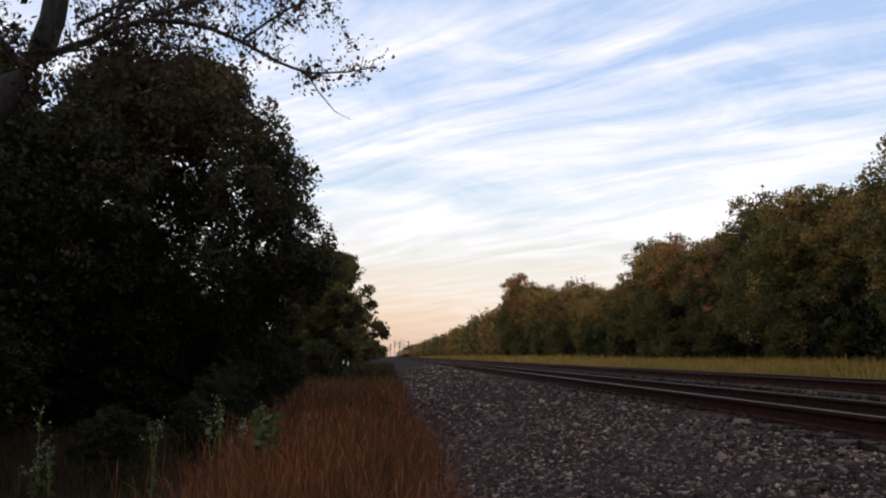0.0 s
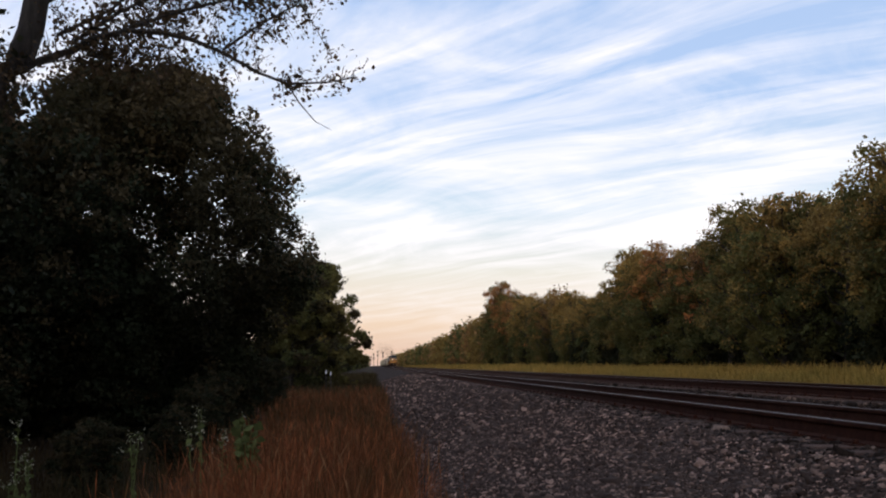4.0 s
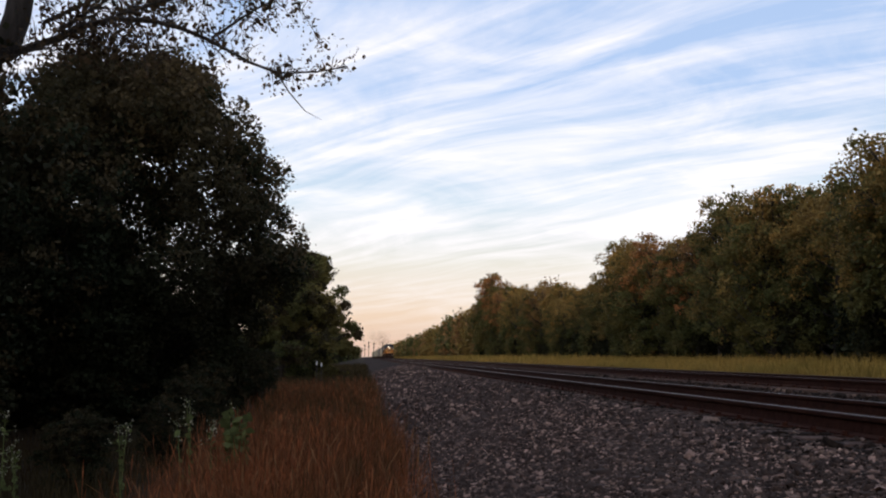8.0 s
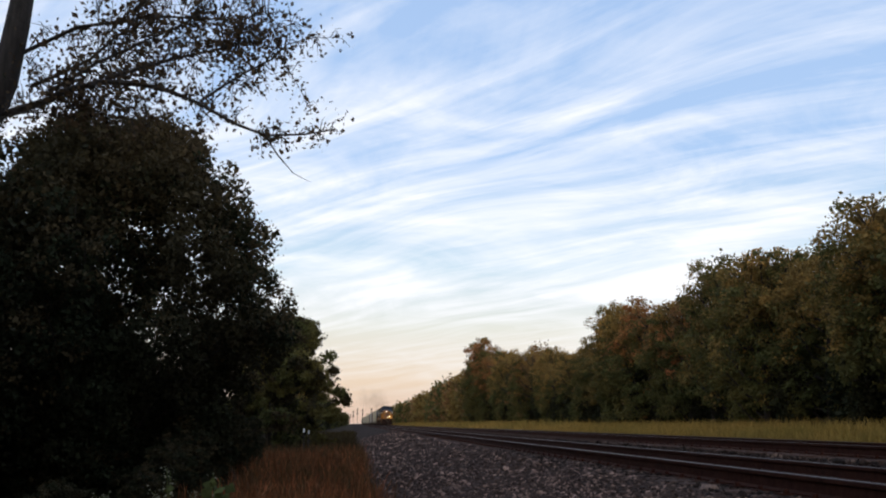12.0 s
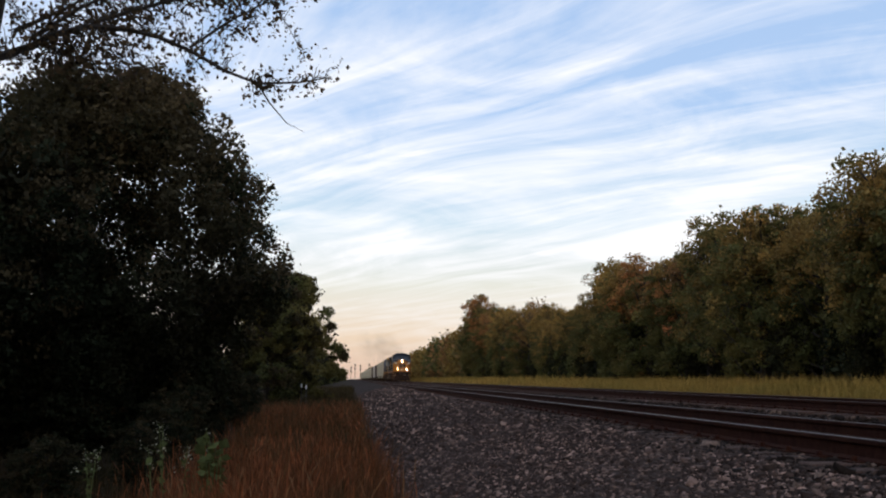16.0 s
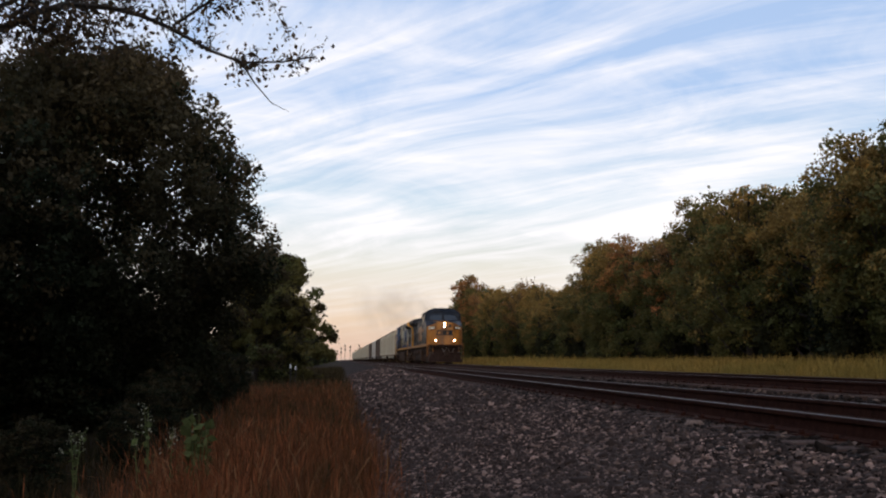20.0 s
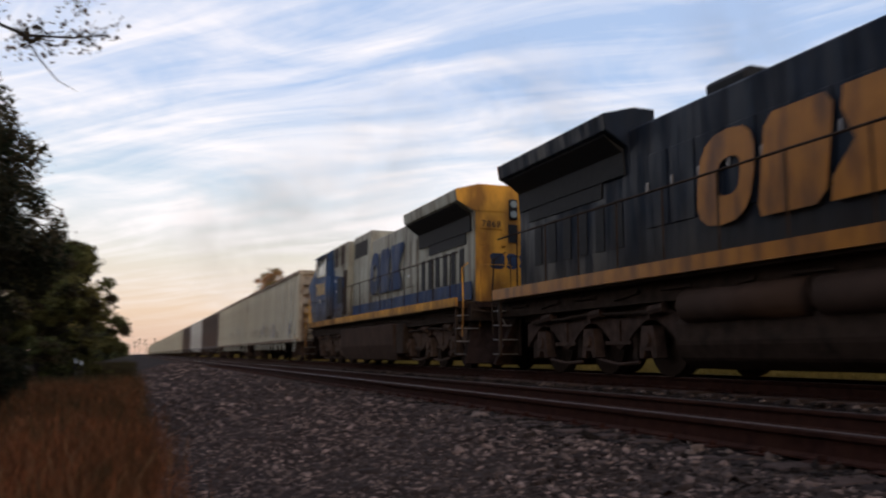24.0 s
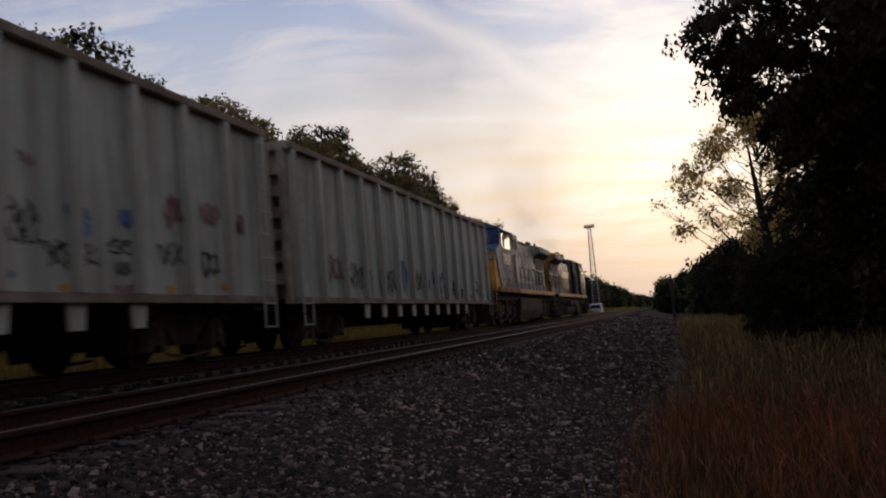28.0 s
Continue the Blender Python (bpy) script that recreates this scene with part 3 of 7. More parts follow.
# ---------------------------------------------------------------- plants
def blades(name, n, place, height, width, mat, label, lean=0.35, head=0.0, base_z=None):
    """Bent tapering grass blades, each of three quads; head > 0 adds a seed plume of that width."""
    x, y = place(n)
    n = len(x)
    z = ground_z(x, y) - 0.02 if base_z is None else base_z(x, y)
    h = height * np.exp(np.clip(RNG.normal(0, 0.26, n), -0.6, 0.42))
    a = RNG.uniform(0, math.tau, n)
    dx, dy = np.cos(a), np.sin(a)
    bend = RNG.gamma(2.0, lean / 2, n) * h
    side = np.stack([-dy, dx, np.zeros(n)], 1)
    rows = []
    for k, (f, w) in enumerate(((0, 1.0), (0.45, 0.85), (0.8, 0.5), (1.0, 0.06)) if not head else ((0, 1.0), (0.70, 0.7), (0.87, head / width), (1.0, 0.06))):
        c = np.stack([x + dx * bend * f ** 2, y + dy * bend * f ** 2, z + h * f * (1 - 0.18 * f * np.minimum(bend / h, 1.5))], 1)
        rows += [c - side * width * w / 2, c + side * width * w / 2]
    v = np.stack(rows, 1).reshape(-1, 3)
    q = np.array([(0, 1, 3, 2), (2, 3, 5, 4), (4, 5, 7, 6)])
    f = (np.arange(n)[:, None, None] * 8 + q[None]).reshape(-1, 4)
    return tagged(big_mesh(name, v, f, [mat]), label, "grass", kind="stuff")


def strip(x0, x1, y0, y1, near=None, edge=False):
    def place(n):
        y = RNG.uniform(y0, y1, n) if near is None else y0 + (y1 - y0) * RNG.uniform(0, 1, n) ** near
        x = RNG.uniform(x0, x1, n)
        keep = (x < shoulder_x(y) + RNG.normal(-0.24, 0.27, n)) | (x > 11.6)
        if edge:
            keep &= x > -0.85 - 0.072 * y + RNG.normal(0, 0.30, n)
        return x[keep], y[keep]
    return place


blades("dry_grass", 60000, strip(-3.2, 0.75, 4.6, 13, None, True), 0.46, 0.0036, M["red_grass"], "tall dry russet grass beside the ballast", 0.30)
blades("dry_grass", 13000, strip(-3.0, 0.7, 4.6, 13, None, True), 0.56, 0.0030, M["red_grass"], "dry russet grass with feathery seed heads", 0.30, 0.008)
blades("dry_grass", 2400, strip(-3.0, 0.7, 4.6, 13, None, True), 0.60, 0.0035, M["tan_grass"], "dry russet grass with feathery seed heads", 0.55, 0.009)
blades("dry_grass", 7000, strip(-3.0, 0.7, 4.6, 13, None, True), 0.42, 0.005, M["olive_grass"], "dull olive grass among the russet", 0.4)
blades("dry_grass", 13000, strip(-5.2, 0.7, 12, 40, 1.5, True), 0.50, 0.010, M["red_grass"], "dry russet grass along the ballast edge", 0.4, 0.016)
blades("dry_grass", 15000, strip(-5.2, 0.7, 13, 42, 1.2, True), 0.50, 0.014, M["brown_grass"], "dull brown grass along the ballast edge", 0.4)
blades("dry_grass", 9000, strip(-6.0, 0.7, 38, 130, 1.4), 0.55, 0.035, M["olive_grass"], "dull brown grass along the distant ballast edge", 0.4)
blades("rough_grass", 9000, strip(-9.0, -2.4, 4.5, 16), 0.36, 0.012, M["olive_grass"], "olive grass under the trees, darkened in colour for their shade", 0.5)
blades("dry_grass", 9000, strip(-3.2, 0.6, -3.9, 3.9), 0.36, 0.0065, M["red_grass"], "low dry russet grass beside the ballast", 0.5)
blades("verge_grass", 60000, strip(11.9, 17.5, -60, 60), 0.48, 0.022, M["gold_grass"], "golden meadow grass on the far verge", 0.5)
blades("verge_grass", 16000, strip(11.9, 17.5, 60, 330), 0.62, 0.09, M["gold_grass"], "golden meadow grass on the distant verge", 0.3)
blades("verge_grass", 9000, strip(11.9, 17.5, -320, -60), 0.62, 0.09, M["gold_grass"], "golden meadow grass on the distant verge", 0.3)
blades("rough_grass", 13000, strip(-6.0, 0.7, -13, -3.8), 0.46, 0.0042, M["tan_grass"], "brown dry grass beside the ballast", 0.35, 0.009)
blades("rough_grass", 20000, strip(-6.0, 0.7, -10, -3.8), 0.44, 0.0040, M["red_grass"], "dry russet grass beside the ballast", 0.35, 0.008)
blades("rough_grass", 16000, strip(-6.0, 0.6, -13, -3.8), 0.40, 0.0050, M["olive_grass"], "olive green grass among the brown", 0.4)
blades("rough_grass", 22000, strip(-9.0, 0.0, -60, -11, 1.4), 0.60, 0.010, M["pale_grass"], "olive and yellow rough grass by the trees", 0.45, 0.022)
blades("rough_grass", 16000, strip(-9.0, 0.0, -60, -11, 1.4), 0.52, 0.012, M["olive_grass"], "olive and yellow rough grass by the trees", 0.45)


def leaf_cloud(points, size, spread, per, rng, droop=0.0):
    """Leaves round the points: small folded diamonds at random angles."""
    c = np.repeat(points, per, 0) + rng.normal(0, 1, (len(points) * per, 3)) * spread
    n = len(c)
    a = rng.normal(0, 1, (n, 3))
    a[:, 2] -= droop
    a /= np.linalg.norm(a, axis=1, keepdims=True)
    b = np.cross(a, rng.normal(0, 1, (n, 3)))
    b /= np.linalg.norm(b, axis=1, keepdims=True) + 1e-9
    s = size * np.exp(rng.normal(0, 0.3, n))[:, None]
    v = np.stack([c - a * s * 0.6, c + b * s * 0.42, c + a * s * 0.6, c - b * s * 0.42], 1).reshape(-1, 3)
    return v, (np.arange(n)[:, None] * 4 + np.arange(4)[None])


def make_tree(label, height, radius, low, leaf, count, leaves, seed, lobes=16, bare=0.0, lift=0.62, category="tree", gap=0.85, name="tree", turned_lit=0.0, spray=0.0, hollow=0.0, hang=0.35, shape=None, flat=0.42, twig=1.0):
    """A tree at the origin: curved trunk, two orders of limbs and a crown of leaf clumps set in uneven lobes.
    shape: pairs of height and half width that the crown fills."""
    rng, rr = np.random.default_rng(seed), random.Random(seed)
    tree = tagged(new(name), label, category)
    bm = bmesh.new()
    lean = Vector((rr.uniform(-0.06, 0.06), rr.uniform(-0.06, 0.06), 0))
    tr = 0.020 * height + 0.04
    spine = [Vector((0, 0, -0.2)) + lean * 0, Vector((rr.uniform(-.1, .1), rr.uniform(-.1, .1), height * 0.25)),
             Vector((rr.uniform(-.25, .25), rr.uniform(-.25, .25), height * 0.55)) + lean * height * .5,
             Vector((rr.uniform(-.3, .3), rr.uniform(-.3, .3), height * 0.9)) + lean * height]
    tube(bm, spine, [tr * 1.25, tr, tr * 0.6, tr * 0.12], 8)
    trunk = part("trunk", bm, M["bark"], tree, smooth=True)
    # lobes
    C, R = [], []
    for i in range(lobes):
        t = (i + 0.5) / lobes
        zc = low + (height - low) * (0.12 + 0.80 * t)
        k = (0.72 + 0.28 * t / 0.42) if t < 0.42 else math.sqrt(max(0.05, 1 - ((t - 0.42) / 0.66) ** 2))
        ang = i * 2.399 + rr.uniform(-0.5, 0.5)
        if shape:
            zs, rs = zip(*shape)
            zc = low + (zs[-1] - low) * t ** (1.0 if hollow else 0.85)
            r = rr.uniform(0.60, 1.05) * min(1.0, radius / 5)
            zc = min(zc, zs[-1] - 0.75 * r)
            wide = float(np.interp(zc + 0.25 * r, zs, rs))
            d = max(0.0, wide - r * rr.uniform(0.70, 1.0)) * (rr.uniform(0.2, 0.8) if i % 3 == 2 else 1.0)
            if hollow and -0.5 < d * math.cos(ang) < 1.9 and 5.9 < zc < 7.6 and rr.random() < hollow:
                continue                                        # the airy middle of the crown
            C.append((d * math.cos(ang), d * math.sin(ang), zc))
            R.append(r)
            continue
        d = radius * k * (rr.uniform(0.30, 0.55) if i % 4 == 3 else rr.uniform(0.58, 0.76))
        C.append((d * math.cos(ang), d * math.sin(ang), zc))
        R.append(radius * rr.uniform(0.27, 0.40) * (0.75 + 0.35 * k) * (16.0 / max(16, lobes)) ** 0.25)
    C, R = np.array(C), np.array(R)
    bm = bmesh.new()
    for c, r in zip(C, R):
        z0 = max(low * 0.6, min(c[2] - height * (0.16 if not shape else 0.12 + 0.05 * float(np.hypot(c[0], c[1]))), height * 0.8))
        st = Vector((0, 0, z0)).lerp(spine[2], min(1, z0 / height))
        st.z = z0
        mid = st.lerp(Vector(c), 0.5) + Vector((rr.uniform(-0.2, 0.2), rr.uniform(-0.2, 0.2), -0.03 * height + rr.uniform(-0.25, 0.15)))
        thin = min(1.0, (26 / len(C)) ** 0.6) * twig
        tube(bm, [st, mid, Vector(c)], [tr * 0.42 * thin, tr * 0.25 * thin, tr * 0.08 * thin], 5)
        for _ in range(4):
            e = Vector(c) + Vector((rr.gauss(0, 1), rr.gauss(0, 1), rr.gauss(0.2, 0.8))).normalized() * r * 0.85
            tube(bm, [mid.lerp(Vector(c), rr.uniform(0.2, 0.9)), Vector(c).lerp(e, 0.5), e], [tr * 0.12 * thin, tr * 0.08 * thin, tr * 0.03 * thin], 4)
    part("branchwork", bm, M["bark"], tree)
    if count:
        # sprays of leaves on the lobes' shells, flat and tilted outwards, each of one leaf colour
        size = spray or radius * 0.13
        per = max(14, int(count / max(1, (R ** 2).sum() * 13.0 / size ** 2 * 0.30)))
        k = rng.choice(len(C), count // per, p=R ** 2 / (R ** 2).sum())
        d = rng.normal(0, 1, (len(k), 3))
        d /= np.linalg.norm(d, axis=1, keepdims=True)
        pts = C[k] + d * (R[k] * rng.uniform(0.25, 1.0, len(k)) ** 0.4)[:, None] * np.array([1, 1, gap])
        pts[:, 2] = np.maximum(pts[:, 2], 0.25)
        out = pts - np.array([0, 0, low + (height - low) * 0.4])
        out /= np.linalg.norm(out, axis=1, keepdims=True) + 1e-6
        s = size * np.exp(rng.normal(0, 0.3, len(pts)))
        o = rng.normal(0, 1, (len(pts), per, 3))
        o *= (rng.uniform(0, 1, (len(pts), per)) ** 0.45 / (np.linalg.norm(o, axis=2) + 1e-6))[..., None] * s[:, None, None]
        o[..., 2] = o[..., 2] * flat - hang * (o[..., :2] * out[:, None, :2]).sum(-1) + rng.normal(0, 0.03, o.shape[:2])
        v, f = leaf_cloud((pts[:, None] + o).reshape(-1, 3), leaf, leaf * 0.35, 1, rng, 0.3 if hang < 0.5 else 1.6)
        # the leaf colours: the first is the commonest; a factor above 0 gathers the others in the upper crown, autumn
        # colour with painted top light
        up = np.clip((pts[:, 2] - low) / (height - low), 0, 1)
        others = np.clip(0.34 + 0.10 * (turned_lit > 0.7) + turned_lit * (up - 0.55) * 1.5, 0.02, 0.97) if len(leaves) > 1 else np.zeros(len(pts))
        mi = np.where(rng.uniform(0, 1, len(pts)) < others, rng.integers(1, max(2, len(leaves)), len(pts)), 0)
        big_mesh("crown", v, f, [LEAF[q] for q in leaves], tree, np.repeat(mi, per))
    return tree


def clone(tree, x, y, turn, size, tall=1.0, label="", group=""):
    m = Matrix.Translation((x, y, float(ground_z(np.float64(x), np.float64(y))) - 0.05)) @ Matrix.Rotation(turn, 4, "Z")
    t = copy_thing(tree, m)
    t.scale = (size, size, size * tall)
    if label:
        tagged(t, label)
    if group:
        tagged(t, group=group)
    return t


# the wood beyond the tracks: six kinds of tree, ten metres tall as built
# brighter leaves gather high up: autumn colour plus light painted on the tops
KINDS = [
    make_tree("autumn tree with olive and gold leaves at the wood's edge", 10, 3.0, 0.3, 0.118, 21000, ["green", "gold", "olive"], 21, 24, turned_lit=1.1, hang=0.12, flat=0.70, spray=0.48),
    make_tree("autumn tree with rusty orange leaves at the wood's edge", 10, 2.8, 0.3, 0.118, 21000, ["green", "rust", "brown", "rust"], 22, 22, turned_lit=1.3, hang=0.12, flat=0.70, spray=0.48),
    make_tree("broad green tree at the wood's edge", 10, 3.3, 0.2, 0.118, 22000, ["green", "olive"], 23, 24, turned_lit=0.4, hang=0.12, flat=0.70, spray=0.48),
    make_tree("brown-leaved autumn tree at the wood's edge", 10, 2.8, 0.4, 0.118, 20000, ["green", "brown", "gold"], 24, 22, turned_lit=1.2, hang=0.12, flat=0.70, spray=0.48),
    make_tree("slender green and olive tree at the wood's edge", 10, 2.2, 1.0, 0.10, 10000, ["olive", "green"], 25, 16, hang=0.12, flat=0.70),
    make_tree("dark green tree in the wood, shade put into its leaf colour", 10, 3.2, 0.2, 0.125, 18000, ["dark", "green"], 26, 22, turned_lit=0.5, hang=0.12, flat=0.70, spray=0.48),
]
WOOD_TOP = ([-420, -200, -130, -78, -64, -45, -28, -18, 0, 4, 10, 17, 25, 29, 32, 40, 48, 60, 80, 105, 118, 130, 160, 195, 230, 270, 420],
            [6.3, 8.3, 10.2, 10.7, 11.4, 12.1, 11.1, 11.0, 10.1, 9.1, 9.1, 9.5, 9.2, 8.5, 8.0, 7.7, 7.7, 7.9, 7.4, 8.2, 12.0, 9.2, 8.9, 8.8, 7.4, 7.0, 7.2])


def make_wood():
    rr = random.Random(5)
    for row, (x0, step, reach) in enumerate(((18.4, 3.3, 105), (21.6, 4.2, 95))):
        y = -reach
        while y < reach + 20:
            h = np.interp(y, *WOOD_TOP) * (rr.choice((0.72, 0.84, 0.92, 0.98, 1.02, 1.07)) if y > 14 else rr.choice((0.91, 0.94, 0.97, 0.99))) * (1.0 + 0.02 * row)
            if 26 < y < 50:
                k = rr.choice([1, 2, 3, 0, 2, 0])              # rust and gold stand out here
            elif y >= 50:
                k = rr.choice([0, 2, 0, 4, 3, 0, 1])
            elif y > -6:
                k = rr.choice([2, 0, 5, 3, 4])
            else:
                k = rr.choice([2, 5, 4, 0])
            clone(KINDS[k], x0 + rr.uniform(-0.9, 0.9), y + rr.uniform(-0.9, 0.9), rr.uniform(0, 6.28), h / 10, group="wood beyond the tracks")
            y += step * rr.uniform(0.8, 1.2) * (1.0 if y > 14 else 0.78)


def make_far_wood(name, label, spots, seed, mats):
    """Distant trees of one wood, too many to count: leaf clumps in uneven crowns on thin trunks."""
    rng = np.random.default_rng(seed)
    V, F, I = [], [], []
    off = 0
    for x, y, h, n, leaf in spots:
        z0 = float(ground_z(np.float64(x), np.float64(y)))
        lob = 12
        t = (np.arange(lob) + 0.5) / lob
        ang = np.arange(lob) * 2.4 + rng.uniform(0, 6)
        k = np.sin((t * 0.86 + 0.14) ** 0.8 * np.pi) ** 0.55
        d = 0.30 * h * k * rng.uniform(0.3, 0.75, lob)
        C = np.stack([x + d * np.cos(ang), y + d * np.sin(ang), z0 + h * (0.06 + 0.86 * t)], 1)
        R = h * 0.30 * rng.uniform(0.30, 0.48, lob)
        q = rng.integers(0, lob, n // 8)
        dr = rng.normal(0, 1, (len(q), 3))
        dr /= np.linalg.norm(dr, axis=1, keepdims=True)
        pts = C[q] + dr * (R[q] * rng.uniform(0.1, 1, len(q)) ** 0.45)[:, None]
        v, f = leaf_cloud(pts, leaf, leaf * 1.3, 8, rng, 0.2)
        V.append(v), F.append(f + off), I.append(np.full(len(f), rng.integers(0, len(mats))))
        off += len(v)
    ob = big_mesh(name, np.concatenate(V), np.concatenate(F), [LEAF[m] for m in mats], index=np.concatenate(I))
    tagged(ob, label, "woodland", kind="stuff")


make_wood()
for x, y, h, k in ((18.6, 121, 12.9, 4), (18.4, 114, 10.5, 2), (18.3, 60.5, 9.2, 4), (18.3, 56.5, 8.9, 0), (18.2, 46.5, 7.5, 3), (18.2, 41.9, 9.0, 4), (18.0, 35.0, 8.2, 0), (18.0, 50.5, 8.3, 1), (18.1, 44.6, 7.3, 1), (18.2, 27.8, 8.4, 0), (18.1, 25.6, 8.5, 2),
                   (18.3, 2.0, 9.6, 2), (18.4, -1.2, 9.6, 2), (18.2, 5.0, 8.5, 0), (18.4, -4.5, 9.6, 3)):
    clone(KINDS[k], x, y, y * 1.3, h / 10, group="wood beyond the tracks")
rw = random.Random(77)
spots, south, under = [], [], []
for x0, y0, y1, step in ((26, -110, 130, 4.5), (30, -110, 130, 5.5)):
    y = y0
    while y < y1:
        spots.append((x0 + rw.uniform(-1, 1), y, float(np.interp(y, *WOOD_TOP)) * rw.uniform(0.88, 1.02), 3400, 0.22))
        y += step
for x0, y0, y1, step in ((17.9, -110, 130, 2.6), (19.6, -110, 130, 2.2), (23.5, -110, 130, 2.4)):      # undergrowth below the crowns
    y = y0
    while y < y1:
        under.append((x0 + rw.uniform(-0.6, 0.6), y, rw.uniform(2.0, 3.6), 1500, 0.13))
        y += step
for x0 in (18.6, 23):
    for y0, y1, sg in ((128, 900, 1), (112, 900, -1)):
        y = y0
        while y < y1:
            (spots if sg > 0 else south).append((x0 + rw.uniform(-1, 1), sg * y, float(np.interp(sg * y, *WOOD_TOP)) * rw.uniform(0.8, 1.02), 1800 if y < 350 else 700, 0.30 + y * 0.0009))
            y += 4 + y * 0.014
make_far_wood("far_woods", "distant green and autumn woodland beyond the tracks", spots, 78, ["green", "olive", "green", "brown", "olive"])
# mostly near-black leaves: shade below the crowns is put into their colour
make_far_wood("undergrowth", "green undergrowth below the crowns of the wood, shade in its leaf colour", under, 79, ["dark", "green", "dark", "dark"])
# towards the sun: darker leaf colours imitate the backlit side of the wood
make_far_wood("far_woods", "distant woodland beyond the tracks, backlit shade put into its dark green leaves", south, 80, ["green", "dark", "dark"])
for i, t in enumerate(KINDS):
    t.location = (24.5 + (i % 2), 24 + i * 5.0, 1.0)
    tagged(t, group="wood beyond the tracks")

# trees beside the camera; their near-black leaves carry painted shade
oak = make_tree("large dome-shaped oak in full leaf, shade put into its near-black leaves", 9.0, 5.0, 0.4, 0.080, 230000, ["dark", "dusk"], 31, 150, gap=0.95, turned_lit=0.9, spray=0.34, hollow=0.65, flat=0.95, hang=0.08,
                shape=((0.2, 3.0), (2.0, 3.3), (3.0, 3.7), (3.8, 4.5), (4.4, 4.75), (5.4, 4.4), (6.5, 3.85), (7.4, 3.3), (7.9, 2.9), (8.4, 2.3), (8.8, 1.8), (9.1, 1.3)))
oak.location = (-6.0, 22.0, -0.15)
side_tree = make_tree("olive-green tree behind the dark oak", 7.5, 4.2, 0.2, 0.13, 90000, ["green", "dusk", "dark"], 32, 66, spray=0.42, flat=0.7, hang=0.12,
                      shape=((0.2, 3.7), (2.4, 4.0), (3.8, 4.2), (4.8, 3.7), (6.1, 3.1), (7.0, 2.2), (7.5, 1.2)))
side_tree.location = (-4.4, 50.0, -0.1)
SHADE = make_tree("dense undergrowth tree with deep shade put into its leaf colour", 8, 3.6, 0.1, 0.14, 24000, ["dark", "dusk"], 33, 28, spray=0.5)
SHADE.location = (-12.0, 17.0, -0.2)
# added behind the oak as dark backing against light through its lower gaps
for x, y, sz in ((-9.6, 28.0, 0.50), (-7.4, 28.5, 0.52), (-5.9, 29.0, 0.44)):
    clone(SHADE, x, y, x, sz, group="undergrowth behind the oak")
# the nearest bushes at far left are added, unseen, to block sky light
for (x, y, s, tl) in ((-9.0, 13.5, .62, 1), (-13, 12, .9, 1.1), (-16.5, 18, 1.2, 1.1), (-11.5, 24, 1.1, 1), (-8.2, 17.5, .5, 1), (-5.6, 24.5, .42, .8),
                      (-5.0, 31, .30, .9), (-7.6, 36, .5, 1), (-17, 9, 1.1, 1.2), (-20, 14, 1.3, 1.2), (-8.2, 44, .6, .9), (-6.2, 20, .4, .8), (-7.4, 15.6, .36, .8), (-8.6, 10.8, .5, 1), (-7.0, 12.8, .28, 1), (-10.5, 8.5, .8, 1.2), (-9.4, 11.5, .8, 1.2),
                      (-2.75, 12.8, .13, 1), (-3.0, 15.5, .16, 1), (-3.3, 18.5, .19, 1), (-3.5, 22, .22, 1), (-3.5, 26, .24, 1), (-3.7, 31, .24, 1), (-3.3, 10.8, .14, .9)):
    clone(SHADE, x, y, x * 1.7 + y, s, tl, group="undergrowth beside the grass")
# those right behind the oak are added to darken its low gaps
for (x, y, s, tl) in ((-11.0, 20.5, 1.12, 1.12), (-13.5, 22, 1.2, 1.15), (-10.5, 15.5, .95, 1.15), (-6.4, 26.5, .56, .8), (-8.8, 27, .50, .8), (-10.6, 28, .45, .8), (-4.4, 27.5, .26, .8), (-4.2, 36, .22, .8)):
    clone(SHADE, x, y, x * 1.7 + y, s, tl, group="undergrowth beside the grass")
for (x, y, s, k) in ((-7, 66, .70, 2), (-7.5, 80, .72, 0), (-8, 98, .75, 2), (-8, 120, .8, 0)):
    clone(KINDS[k], x, y, x * 3.1, s, group="trees along the grass side")
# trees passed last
# the paler dusk leaves come first, putting a lift of haze into the crown
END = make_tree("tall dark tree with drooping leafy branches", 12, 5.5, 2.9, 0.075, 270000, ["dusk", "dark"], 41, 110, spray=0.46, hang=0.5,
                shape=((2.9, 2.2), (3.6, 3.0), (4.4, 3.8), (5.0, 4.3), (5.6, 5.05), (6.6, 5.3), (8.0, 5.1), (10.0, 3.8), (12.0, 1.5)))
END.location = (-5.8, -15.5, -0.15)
PALE = make_tree("thin tree with bare limbs and translucent leaves painted pale as if backlit", 7.7, 2.6, 3.2, 0.062, 24000, ["pale", "pale", "olive"], 42, 76, spray=0.30, flat=0.8, hang=0.1, twig=0.6,
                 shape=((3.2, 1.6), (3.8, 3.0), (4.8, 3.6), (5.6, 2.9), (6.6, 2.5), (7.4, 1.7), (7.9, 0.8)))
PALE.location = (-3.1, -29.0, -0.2)
